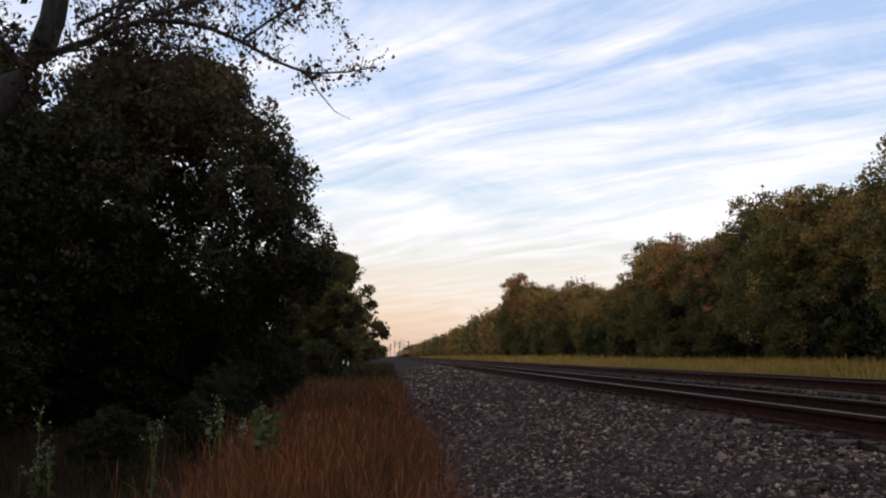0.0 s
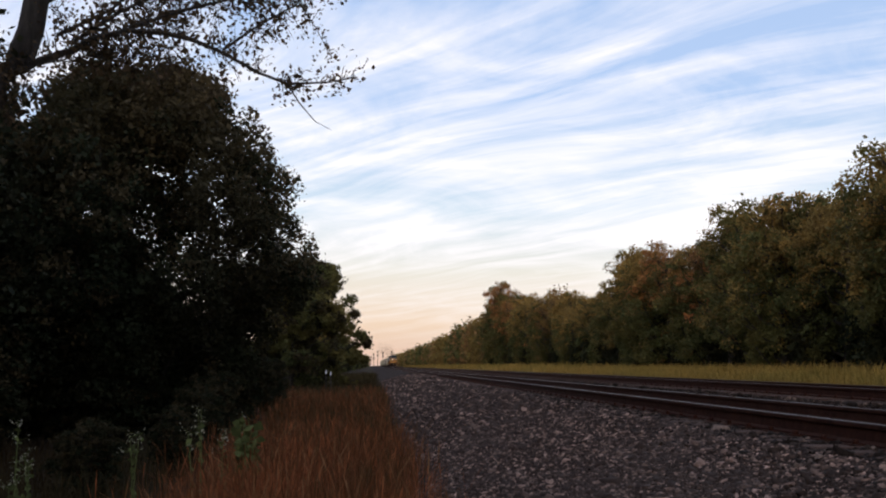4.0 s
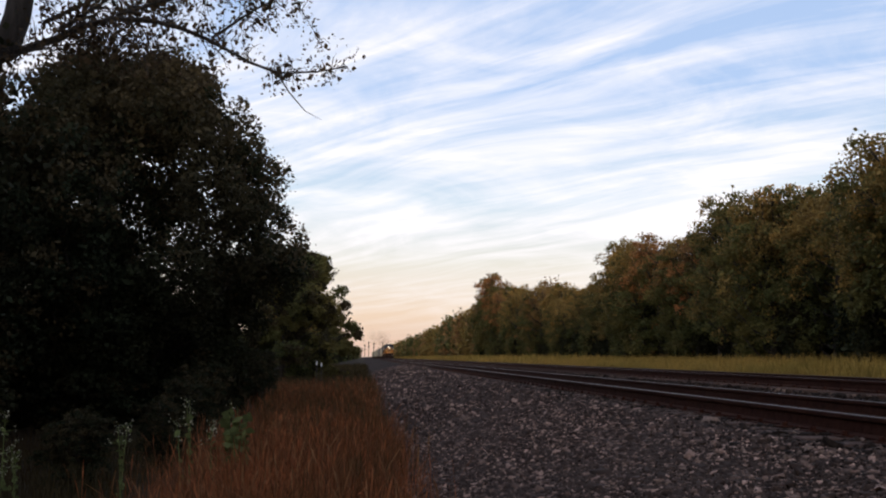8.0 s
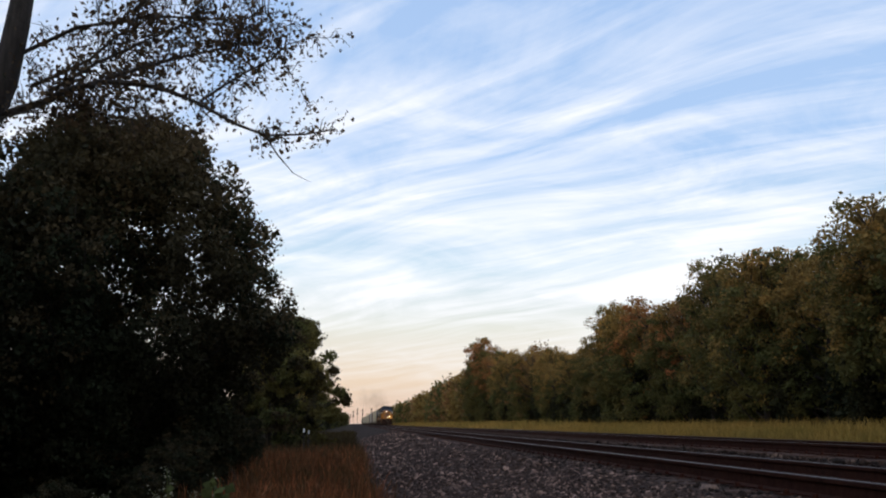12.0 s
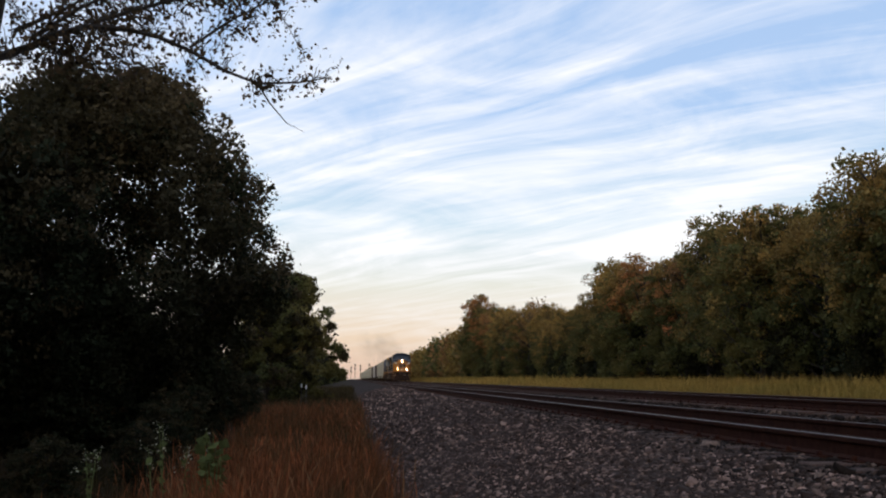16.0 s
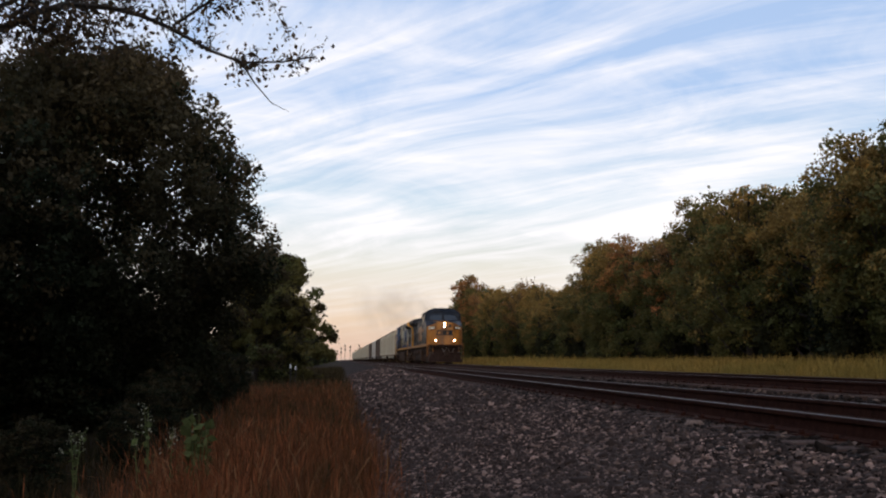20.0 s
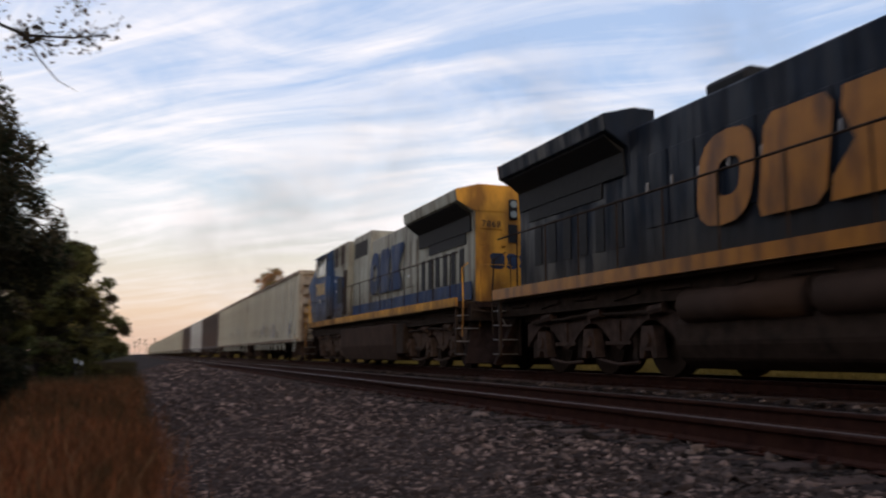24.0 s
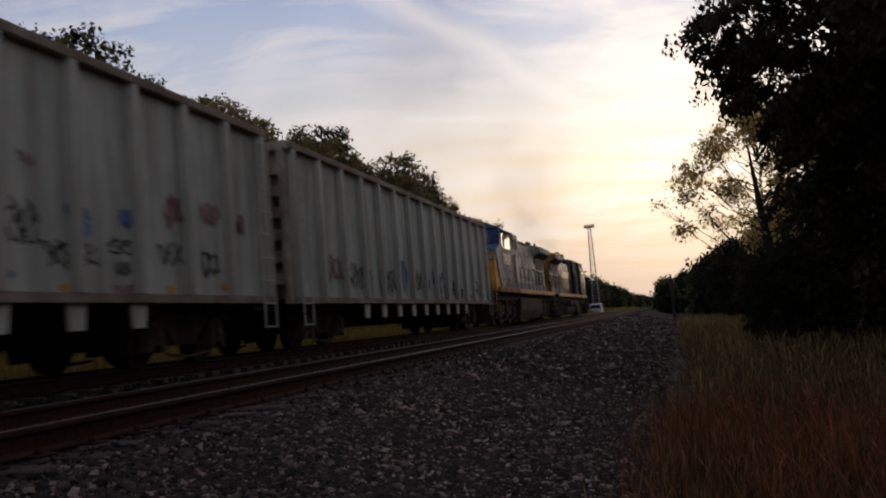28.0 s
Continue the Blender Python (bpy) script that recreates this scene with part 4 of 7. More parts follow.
# the outer trees near y -8, -11 and -20 are added unseen, dimming the wagons
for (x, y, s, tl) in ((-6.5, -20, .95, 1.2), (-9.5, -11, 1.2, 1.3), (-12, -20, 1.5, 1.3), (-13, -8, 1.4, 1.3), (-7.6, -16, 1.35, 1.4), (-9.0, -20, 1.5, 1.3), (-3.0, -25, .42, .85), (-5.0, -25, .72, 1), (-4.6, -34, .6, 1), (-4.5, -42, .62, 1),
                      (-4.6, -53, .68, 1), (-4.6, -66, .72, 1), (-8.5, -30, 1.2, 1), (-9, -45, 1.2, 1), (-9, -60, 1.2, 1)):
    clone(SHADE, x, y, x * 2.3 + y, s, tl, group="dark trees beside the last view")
spots = []
for sg, y0, x0, h0 in ((1, 140, -8.5, 8.0), (-1, 78, -4.9, 6.2), (-1, 80, -9, 8), (-1, 140, 0.6, 5.2), (-1, 150, -2.4, 6.4)):
    y = y0
    while y < 900:
        spots.append((x0 + rw.uniform(-1, 1), sg * y, h0 * rw.uniform(0.8, 1.15), 1800 if y < 300 else 700, 0.26 + y * 0.0009))
        y += 4 + y * 0.02
make_far_wood("far_woods", "distant dark trees along the grass side", spots, 79, ["dark", "green", "dark"])

# ---------------------------------------------------------------- the leaning tree with the overhanging branch
def make_overhang():
    rng, rr = np.random.default_rng(51), random.Random(51)
    tree = tagged(new("tree"), "leaning tree whose thin leafy branch hangs over the grass", "tree")
    bm = bmesh.new()
    tube(bm, [(-6.6, 10.8, -0.3), (-5.9, 10.7, 2.2), (-4.95, 10.5, 4.2), (-4.55, 10.4, 4.7), (-4.28, 10.4, 5.1), (-4.17, 10.4, 5.5), (-4.10, 10.4, 6.2), (-4.0, 10.4, 7.6), (-3.9, 10.4, 9.3)],
         [0.30, 0.24, 0.19, 0.175, 0.16, 0.15, 0.14, 0.10, 0.03], 9)
    part("trunk", bm, M["bark"], tree, smooth=True)
    pts = []
    bm = bmesh.new()

    def limb(p, r0):
        p = [Vector(q) for q in p]
        tube(bm, p, [r0 * (1 - 0.85 * i / (len(p) - 1)) for i in range(len(p))], 5)
        return p

    def twigs(p, n, length, start=0.15):
        for _ in range(n):
            t = rr.uniform(start, 1) * (len(p) - 1)
            i = min(int(t), len(p) - 2)
            s = p[i].lerp(p[i + 1], t - i)
            d = Vector((rr.gauss(0.35, 0.6), rr.gauss(0, 0.8), rr.gauss(0.1, 0.7))).normalized() * length * rr.uniform(0.4, 1.1)
            e = s + d
            m = s.lerp(e, 0.5) + Vector((0, 0, 0.05))
            tube(bm, [s, m, e], [0.006, 0.0045, 0.002], 4)
            for k in range(rr.randint(2, 4)):
                pts.append(s.lerp(e, rr.uniform(0.35, 1.05)) + Vector((rr.gauss(0, .05), rr.gauss(0, .05), rr.gauss(-.02, .05))))

    main = limb([(-4.25, 10.4, 5.05), (-3.63, 10.3, 5.24), (-3.37, 10.1, 5.30), (-2.93, 10, 5.39), (-2.48, 10, 5.38), (-2.16, 10, 5.31), (-1.83, 10, 5.18), (-1.36, 10, 4.93), (-1.03, 10, 4.81), (-0.57, 10, 4.84), (-0.2, 10, 4.92)], 0.050)
    limb([(-1.03, 10, 4.81), (-0.88, 10, 4.58), (-0.69, 10, 4.36), (-0.49, 10, 4.26)], 0.013)
    up = limb([(-2.9, 10, 5.43), (-2.2, 10.1, 5.75), (-1.5, 10.1, 5.95), (-1.05, 10.1, 6.1)], 0.03)
    up2 = limb([(-1.8, 10, 5.2), (-1.35, 9.9, 5.5), (-0.95, 9.9, 5.75), (-0.75, 9.9, 6.0)], 0.02)
    up3 = limb([(-3.6, 10.2, 5.3), (-3.1, 10.3, 5.75), (-2.5, 10.3, 6.1), (-1.9, 10.3, 6.4)], 0.03)
    lowb = limb([(-4.6, 10.6, 4.9), (-4.3, 10.2, 4.9), (-3.7, 10.0, 5.0), (-3.2, 10.0, 5.1)], 0.02)
    left = limb([(-4.6, 10.7, 5.0), (-5.2, 10.6, 5.7), (-5.9, 10.5, 6.1), (-6.8, 10.5, 6.2)], 0.05)
    left2 = limb([(-5.0, 10.7, 4.2), (-5.7, 10.6, 4.9), (-6.5, 10.5, 5.1)], 0.04)
    up4 = limb([(-4.2, 10.6, 5.9), (-3.4, 10.4, 6.25), (-2.4, 10.2, 6.35), (-1.5, 10.1, 6.3), (-0.9, 10.0, 6.4)], 0.03)
    up5 = limb([(-3.9, 10.5, 5.5), (-3.3, 10.6, 5.9), (-2.9, 10.7, 6.4), (-2.7, 10.7, 6.9)], 0.03)
    twigs(up4, 60, 0.42), twigs(up5, 40, 0.5)
    twigs(main[:8], 50, 0.40, 0.1)
    twigs(main[7:], 40, 0.20)
    twigs(up, 48, 0.42), twigs(up2, 40, 0.34), twigs(up3, 56, 0.5), twigs(lowb, 26, 0.35), twigs(left, 60, 0.6), twigs(left2, 40, 0.6)
    for p, n in ((main[:7], 15), (up, 11), (up2, 5), (up3, 16), (up4, 18), (up5, 12), (lowb, 10), (left, 14), (left2, 12)):
        for _ in range(n):
            t = rr.uniform(0.05, 0.95) * (len(p) - 1)
            i = min(int(t), len(p) - 2)
            q = p[i].lerp(p[i + 1], t - i)
            d = Vector((rr.gauss(0.5, 0.5), rr.gauss(0, 0.7), rr.gauss(0.1, 0.6))).normalized() * rr.uniform(0.35, 0.85)
            sprig = limb([q, q + d * 0.5 + Vector((0, 0, 0.04)), q + d], 0.009)
            twigs(sprig, 10, 0.26, 0.3)
    part("branchwork", bm, M["bark"], tree)
    v, f = leaf_cloud(np.array([tuple(p) for p in pts]), 0.043, 0.085, 2, rng, 0.6)
    tagged(big_mesh("foliage", v, f, [M["brown_leaf"]], tree), kind="stuff")
    # the full dark top above and to the side
    c = rng.normal(0, 1, (1500, 3)) * np.array([1.0, 1.2, 1.3]) + np.array([-7.4, 11.6, 4.2])
    v, f = leaf_cloud(c, 0.08, 0.15, 14, rng, 0.4)
    big_mesh("crown", v, f, [LEAF["dark"]], tree)


make_overhang()


def make_weed(x, y, h, seed, label, leafy=14, bloom=5):
    """A flowering weed: stems, narrow leaves and pale clustered heads."""
    rng, rr = np.random.default_rng(seed), random.Random(seed)
    z0 = float(ground_z(np.float64(x), np.float64(y)))
    weed = tagged(new("flowering_weed"), label, "wild plant", group="flowering weeds in the dry grass")
    weed.location = (x, y, z0 - 0.03)
    heads, leaves = [], []
    for s in range(rr.randint(1, 2)):
        bm = bmesh.new()
        dx, dy = rr.uniform(-0.06, 0.06), rr.uniform(-0.06, 0.06)
        top = Vector((dx * 1.6, dy * 1.6, h * rr.uniform(0.82, 1.0)))
        mid = Vector((dx * 0.5, dy * 0.5, h * 0.5))
        tube(bm, [(0, 0, 0), mid, top], [0.008, 0.006, 0.003], 5)
        for k in range(bloom):
            q = mid.lerp(top, rr.uniform(0.45, 1.0))
            e = q + Vector((rr.gauss(0, 0.06), rr.gauss(0, 0.06), rr.uniform(0.02, 0.09)))
            tube(bm, [q, e], [0.003, 0.002], 3)
            heads.append(e)
        heads += [top, top + Vector((0.03, 0, -0.03)), top + Vector((-0.03, 0.02, -0.05))]
        part("stem", bm, M["stem"], weed)
        leaves += [tuple(Vector((0, 0, 0)).lerp(mid, t) if t < 1 else mid.lerp(top, t - 1)) for t in np.linspace(0.3, 1.8, leafy)]
    v, f = leaf_cloud(np.array(leaves), 0.050 if leafy < 20 else 0.085, 0.022 if leafy < 20 else 0.055, 1, rng)
    tagged(big_mesh("foliage", v, f, [M["stem"]], weed), kind="stuff")
    v, f = leaf_cloud(np.array([tuple(p) for p in heads]), 0.016, 0.020, 4 if leafy < 20 else 1, rng)
    tagged(big_mesh("blossom", v, f, [M["flower"]], weed), kind="stuff")


for i, (x, y, h) in enumerate(((-2.43, 9.5, 1.00), (-1.73, 9.5, 1.16), (-1.80, 9.4, 0.90), (-1.53, 9.5, 0.96), (-3.44, 9.4, 0.76), (-3.57, 9.3, .50), (-3.66, 9.6, 1.04))):
    make_weed(x, y, h, 60 + i, "pale flowering weed standing in dry grass" if i % 3 else "tall weed with whitish flower heads in dry grass")
make_weed(-1.24, 9.5, 1.14, 81, "leafy green weed standing in dry grass", 60, 1)
make_weed(-1.40, 9.7, 1.00, 82, "leafy green weed standing in dry grass", 50, 1)

# ---------------------------------------------------------------- the train
def wheelset(parent, y, r=0.5, name="wheelset"):
    bm = bmesh.new()
    for s in (-1, 1):
        tube(bm, [(s * 0.68, 0, 0), (s * 0.71, 0, 0)], r + 0.03, 20)
        tube(bm, [(s * 0.71, 0, 0), (s * 0.83, 0, 0)], r, 20)
        for k in range(5):
            a = k * math.tau / 5
            tube(bm, [(s * 0.83, math.cos(a) * r * 0.55, math.sin(a) * r * 0.55), (s * 0.845, math.cos(a) * r * 0.55, math.sin(a) * r * 0.55)], 0.06, 6)
    tube(bm, [(-1.0, 0, 0), (1.0, 0, 0)], 0.09, 10)
    ob = part(name, bm, M["under"], parent)
    ob.location = (0, y, r)
    WHEELS.append((ob, y, r))
    return ob


WHEELS = []


def side_frame(bm, s, ys, z, x):
    """The cast side of a truck, dipping between its axle boxes."""
    top, low = [], []
    for i, a in enumerate(ys):
        top += [(a - 0.20, z + 0.46), (a + 0.20, z + 0.46)]
        low += [(a - 0.16, z + 0.20), (a + 0.16, z + 0.20)]
        if i + 1 < len(ys):
            m = (a + ys[i + 1]) / 2
            top += [(m - 0.42, z + 0.40), (m - 0.26, z + 0.24), (m + 0.26, z + 0.24), (m + 0.42, z + 0.40)]
            low += [(m - 0.46, z - 0.08), (m - 0.30, z - 0.27), (m + 0.30, z - 0.27), (m + 0.46, z - 0.08)]
    prism(bm, [(ys[0] - 0.62, z + 0.30)] + top + [(ys[-1] + 0.62, z + 0.30), (ys[-1] + 0.55, z + 0.02)] + low[::-1] + [(ys[0] - 0.55, z + 0.02)], *sorted((s * x, s * (x + 0.14))))


def wave_frame(bm, s, ys, z, x):
    """The cast side of a three-axle truck: one thick band that rises over the axles and sags between them."""
    pitch = ys[1] - ys[0]
    y0, y1 = ys[0] - 0.75, ys[-1] + 0.75
    top, low = [], []
    for k in range(41):
        y = y0 + (y1 - y0) * k / 40
        c = math.cos(math.tau * (y - ys[0]) / pitch)
        rise = 0.5 + 0.5 * c
        top.append((y, z + 0.26 + 0.20 * rise))
        low.append((y, z - 0.24 + 0.46 * rise ** 0.7))
    a, b = sorted((s * x, s * (x + 0.15)))
    va, vb = [[[bm.verts.new((q, *p)) for p in line] for line in (top, low)] for q in (a, b)]
    for k in range(40):
        bm.faces.new((va[0][k], va[0][k + 1], va[1][k + 1], va[1][k]))
        bm.faces.new((vb[0][k + 1], vb[0][k], vb[1][k], vb[1][k + 1]))
        for e in (0, 1):
            bm.faces.new((va[e][k], vb[e][k], vb[e][k + 1], va[e][k + 1]))
    for k in (0, 40):
        bm.faces.new((va[0][k], va[1][k], vb[1][k], vb[0][k]))
    for y in ys:                                            # bosses over the boxes, and the ribs in the sags
        tube(bm, [(s * (x + 0.14), y, z + 0.34), (s * (x + 0.20), y, z + 0.34)], 0.10, 10)
    for y in [(p + q) / 2 for p, q in zip(ys, ys[1:])]:
        box(bm, *sorted((s * (x + 0.14), s * (x + 0.19))), y - 0.38, y + 0.38, z - 0.16, z - 0.10)
        box(bm, *sorted((s * (x + 0.14), s * (x + 0.185))), y - 0.05, y + 0.05, z - 0.10, z + 0.24)


def truck(parent, ys, r, x=0.98, mat=None):
    """Side frames, axle boxes, springs and wheelsets of one truck under the thing."""
    mat = mat or M["truck"]
    for s in (-1, 1):
        bm = bmesh.new()
        if len(ys) > 2:
            wave_frame(bm, s, ys, r + 0.14, x)
            cast = part("truck_side_frame", bm, mat, parent)
        else:
            side_frame(bm, s, ys, r + 0.12, x)
            cast = part("truck_side_frame", bm, mat, parent, bevel=0.015)
        for a in ys:
            bm = bmesh.new()
            prism(bm, [(a - 0.16, r + 0.26), (a + 0.16, r + 0.26), (a + 0.24, r - 0.22), (a + 0.13, r - 0.24), (a + 0.08, r - 0.12), (a - 0.08, r - 0.12), (a - 0.13, r - 0.24), (a - 0.24, r - 0.22)],
                  *sorted((s * (x + 0.03), s * (x + 0.22))))
            tube(bm, [(s * (x + 0.20), a, r + 0.05), (s * (x + 0.27), a, r + 0.05)], 0.11, 10)
            part("axle_box", bm, mat, cast)
        for a, b in zip(ys, ys[1:]):
            for d in (-0.16, 0.0, 0.16) if len(ys) < 3 else ():
                bm = bmesh.new()
                tube(bm, [(s * (x + 0.1), (a + b) / 2 + d, r - 0.12), (s * (x + 0.1), (a + b) / 2 + d, r + 0.26)], 0.065, 8)
                part("spring", bm, M["under"], cast)
            bm = bmesh.new()
            tube(bm, [(s * (x + 0.17), a + 0.30, r - 0.30), (s * (x + 0.18), (a + b) / 2, r - 0.34), (s * (x + 0.17), b - 0.30, r - 0.27)], 0.030, 6)
            part("brake_rod", bm, mat, parent)
        bm = bmesh.new()
        for a in ys:
            box(bm, s * (x - 0.08), s * (x + 0.1), a + r * 0.9, a + r * 0.9 + 0.13, r - 0.25, r + 0.3)
        tube(bm, [(s * (x + 0.2), ys[0] - 0.4, r + 0.45), (s * (x + 0.22), (ys[0] + ys[-1]) / 2, r + 0.5), (s * (x + 0.2), ys[-1] + 0.4, r + 0.42)], 0.03, 6)
        part("brake_rigging", bm, M["under"], parent)
    for a in ys:
        wheelset(parent, a, r)


def text(body, size, parent, mat, place, name="digit", advance=0.60):
    """Flat lettering, each sign a mesh of its own, centred at the place."""
    for k, ch in enumerate(body):
        c = bpy.data.curves.new(name, "FONT")
        c.body, c.size, c.extrude, c.align_x, c.align_y = ch, size, 0.004, "CENTER", "CENTER"
        c.offset = 0.005 * size / 0.6
        tmp = bpy.data.objects.new("tmp", c)
        scene.collection.objects.link(tmp)
        dg = bpy.context.evaluated_depsgraph_get()
        me = bpy.data.meshes.new_from_object(tmp.evaluated_get(dg))
        bpy.data.objects.remove(tmp)
        me.materials.clear()
        me.materials.append(mat)
        ob = new(name, me)
        ob.parent = parent
        ob.matrix_local = place @ Matrix.Translation(((k - (len(body) - 1) / 2) * advance * size, 0, 0))


def emblem(parent, mat, s, x, y0, y1, z0, z1):
    """Three plain heavy shapes side by side, as painted on the hood: an open ring, a stepped block and a crossed block."""
    w = (y1 - y0) / 3
    d = s * (x + 0.002), s * (x + 0.007)
    h = z1 - z0
    order = [y1, y1 - w, y1 - 2 * w] if s < 0 else [y0, y0 + w, y0 + 2 * w]
    sg = -1 if s < 0 else 1
    sl = 0.16

    def pt(i, u, v):
        return (order[i] + sg * (u + sl * (v - 0.5)) * w, z0 + v * h)
    # a rounded block with a hollow, a leaning slab, and a waisted block
    n = 16
    rim = []
    for k in range(n):
        a = math.tau * k / n
        c, q = math.cos(a), math.sin(a)
        rim.append((0.50 + 0.46 * math.copysign(abs(c) ** 0.7, c), 0.50 + 0.50 * math.copysign(abs(q) ** 0.7, q)))
    core = [(0.56 + (u - 0.5) * 0.40, 0.50 + (v - 0.5) * 0.40) for u, v in rim]
    bm = bmesh.new()
    loops = [[bm.verts.new((d[e], *pt(0, *q))) for q in pts] for pts, e in ((rim, 0), (rim, 1), (core, 1), (core, 0))]
    for la, lb in zip(loops, loops[1:] + loops[:1]):
        for k in range(n):
            j = (k + 1) % n
            bm.faces.new((la[k], la[j], lb[j], lb[k]))
    part("painted_emblem", bm, mat, parent)
    bm = bmesh.new()
    prism(bm, [pt(1, *q) for q in ((0.12, 0.0), (0.84, 0.0), (0.96, 0.12), (0.96, 0.88), (0.84, 1.0), (0.16, 1.0), (0.06, 0.88), (0.06, 0.12))], *d)
    part("painted_emblem", bm, mat, parent)
    bm = bmesh.new()
    prism(bm, [pt(2, *q) for q in ((0.02, 0.0), (1.12, 0.0), (1.12, 0.20), (0.82, 0.50), (1.16, 0.80), (1.18, 1.0), (0.06, 1.0), (0.06, 0.80), (0.24, 0.50), (0.02, 0.22))], *d)
    part("painted_emblem", bm, mat, parent)


def louvers(bm, s, x, y0, y1, z0, z1, n):
    for k in range(n):
        z = z0 + (z1 - z0) * (k + 0.5) / n
        prism(bm, [(s * x, z - 0.012), (s * (x + 0.03), z - 0.03), (s * (x + 0.03), z - 0.018), (s * x, z + 0.012)], y0, y1, axis="y")


def locomotive(label, C, D, number_mat, emblem_mat, number, emblem_span, pilot_lamps):
    """A six-axle wide-cab locomotive, nose at y = 0, hood end at y = D['end']. C: colours of its areas, D: its lengths."""
    loco = tagged(new("locomotive"), label, "locomotive", group="freight train")
    cab0, cab1, sec, hood_h, box1, wing0, end = D["cab0"], D["cab1"], D["sec"], D["hood"], D["box1"], D["wing0"], D["end"]
    HX = 1.0                                            # half width of the hood
    # frame, walkway edge and stripe
    boxes("frame_sill", M["under"], loco, [(-1.30, 1.30, 0.55, end + 0.55, 1.12, 1.50), (-1.48, 1.48, 0.85, end + 0.35, 1.42, 1.58)])
    for s in (-1, 1):
        x0, x1 = (-1.56, -1.50) if s < 0 else (1.50, 1.56)
        boxes("sill_stripe", C["stripe"], loco, [(x0, x1, sec - 0.6, end + 0.2, 1.465, C["stripe_top"])])
        boxes("sill_stripe", C["cab_stripe"], loco, [(x0, x1, 0.95, sec - 0.6, 1.465, C["stripe_top"])], "mud-caked stripe below the cab")
        if C["band"]:
            a, b = (-1.09, -1.064) if s < 0 else (1.064, 1.09)
            boxes("lower_band", C["band"], loco, [(a, b, sec, end, 1.66, 2.09)])
    # nose: flush sides, angled corner facets and a face that leans back to the windshield
    n0, nc, nd = D["nose0"], D["nose_c"], D["nose_d"]
    bm = bmesh.new()
    zc = C["nose_corner"]
    lo = [(-1.49, cab0 + 0.1), (-1.49, n0 + nd), (-nc, n0), (0, n0), (nc, n0), (1.49, n0 + nd), (1.49, cab0 + 0.1)]
    hi = [(-1.49, cab0 + 0.1), (-1.49, n0 + nd + 0.05), (-nc + 0.06, n0 + 0.16), (0, n0 + 0.18), (nc - 0.06, n0 + 0.16), (1.49, n0 + nd + 0.05), (1.49, cab0 + 0.1)]
    hz = [3.62, zc, zc + C["brow"], zc + C["brow"] + 0.16, zc + C["brow"], zc, 3.62]
    hull(bm, [[(x, y, C["nose_low"]) for x, y in lo], [(x, y, z) for (x, y), z in zip(hi, hz)]])
    part("nose", bm, C["nose"], loco, C["nose_label"], bevel=0.03)
    bm = bmesh.new()
    back = [(-1.49, cab0 + 0.12, 3.62), (0, cab0 + 0.12, 3.66), (1.49, cab0 + 0.12, 3.62)]
    edge = [(x, y, z) for (x, y), z in zip(hi[1:6], hz[1:6])]
    for tri in ((0, 1, "a"), (1, "b", "a"), (1, 2, "b"), (2, 3, "b"), (3, "c", "b"), (3, 4, "c")):
        p3 = [Vector(edge[q] if isinstance(q, int) else back["abc".index(q)]) for q in tri]
        hull(bm, [[p + Vector((0, 0, 0.004)) for p in p3], [p + Vector((0, 0, 0.022)) for p in p3]])
    bmesh.ops.remove_doubles(bm, verts=list(bm.verts), dist=0.0005)
    part("nose_top", bm, C["cab"], loco, "sloping top of the nose")
    for s in (-1, 1):
        bm = bmesh.new()
        a, b = sorted((s * 1.492, s * 1.528))
        if C["nose_side"]:
            prism(bm, [(n0 + nd + 0.12, zc + 0.04), (cab0 + 0.12, 3.66), (cab0 + 0.12, 1.60), (n0 + nd + 1.0, 1.66)], a, b)
        else:
            prism(bm, [(n0 + nd + 0.03, zc + 0.02), (cab0 + 0.12, 3.66), (cab0 + 0.12, 1.60), (n0 + nd + 0.02, 1.60)], a, b)
        part("nose_side_panel", bm, C["cab"], loco)

    def face_y(z):
        """The front of the nose at a height."""
        return n0 + 0.16 * (z - 1.58) / 1.82

    def on_face(name, mat, x0, x1, z0, z1, out=0.012, label="", skew=0.0):
        bm = bmesh.new()
        r = [(x0, z0), (x1, z0), (x1 + skew, z1), (x0 + skew, z1)]
        hull(bm, [[(x, face_y(z) - out, z) for x, z in r], [(x, face_y(z) + 0.02, z) for x, z in r]])
        return part(name, bm, mat, loco, label)
    # cab
    bm = bmesh.new()
    prof = [(-1.53, 1.58), (-1.53, 3.62), (-1.47, 4.32), (-0.98, 4.62), (-0.4, 4.70), (0.4, 4.70), (0.98, 4.62), (1.47, 4.32), (1.53, 3.62), (1.53, 1.58)]
    hull(bm, [[(x, cab0 - 0.02 + (0.46 * max(0, z - 3.6) / 0.9) + 0.10 * (abs(x) > 1.3), z) for x, z in prof], [(x, cab1, z) for x, z in prof]])
    part("cab", bm, C["cab"], loco, C["cab_label"], bevel=0.03)
    bm = bmesh.new()
    hull(bm, [[(x * 1.02, cab0 + 0.02 + 0.46 * (z - 3.6) / 0.9, z + 0.03) for x, z in prof[2:8]] + [(0, cab0 + 0.4, 4.5)],
              [(x * 1.02, cab1 + 0.05, z + 0.03) for x, z in prof[2:8]] + [(0, cab1 + 0.05, 4.5)]])
    part("cab_roof", bm, C["roof"], loco)
    # windshield: two panes, set on the sloping front
    for s in (-1, 1):
        bm = bmesh.new()
        q = [(s * 0.10, 3.66), (s * 1.16, 3.68), (s * 1.14, 4.02), (s * 0.98, 4.10), (s * 0.10, 4.14)]

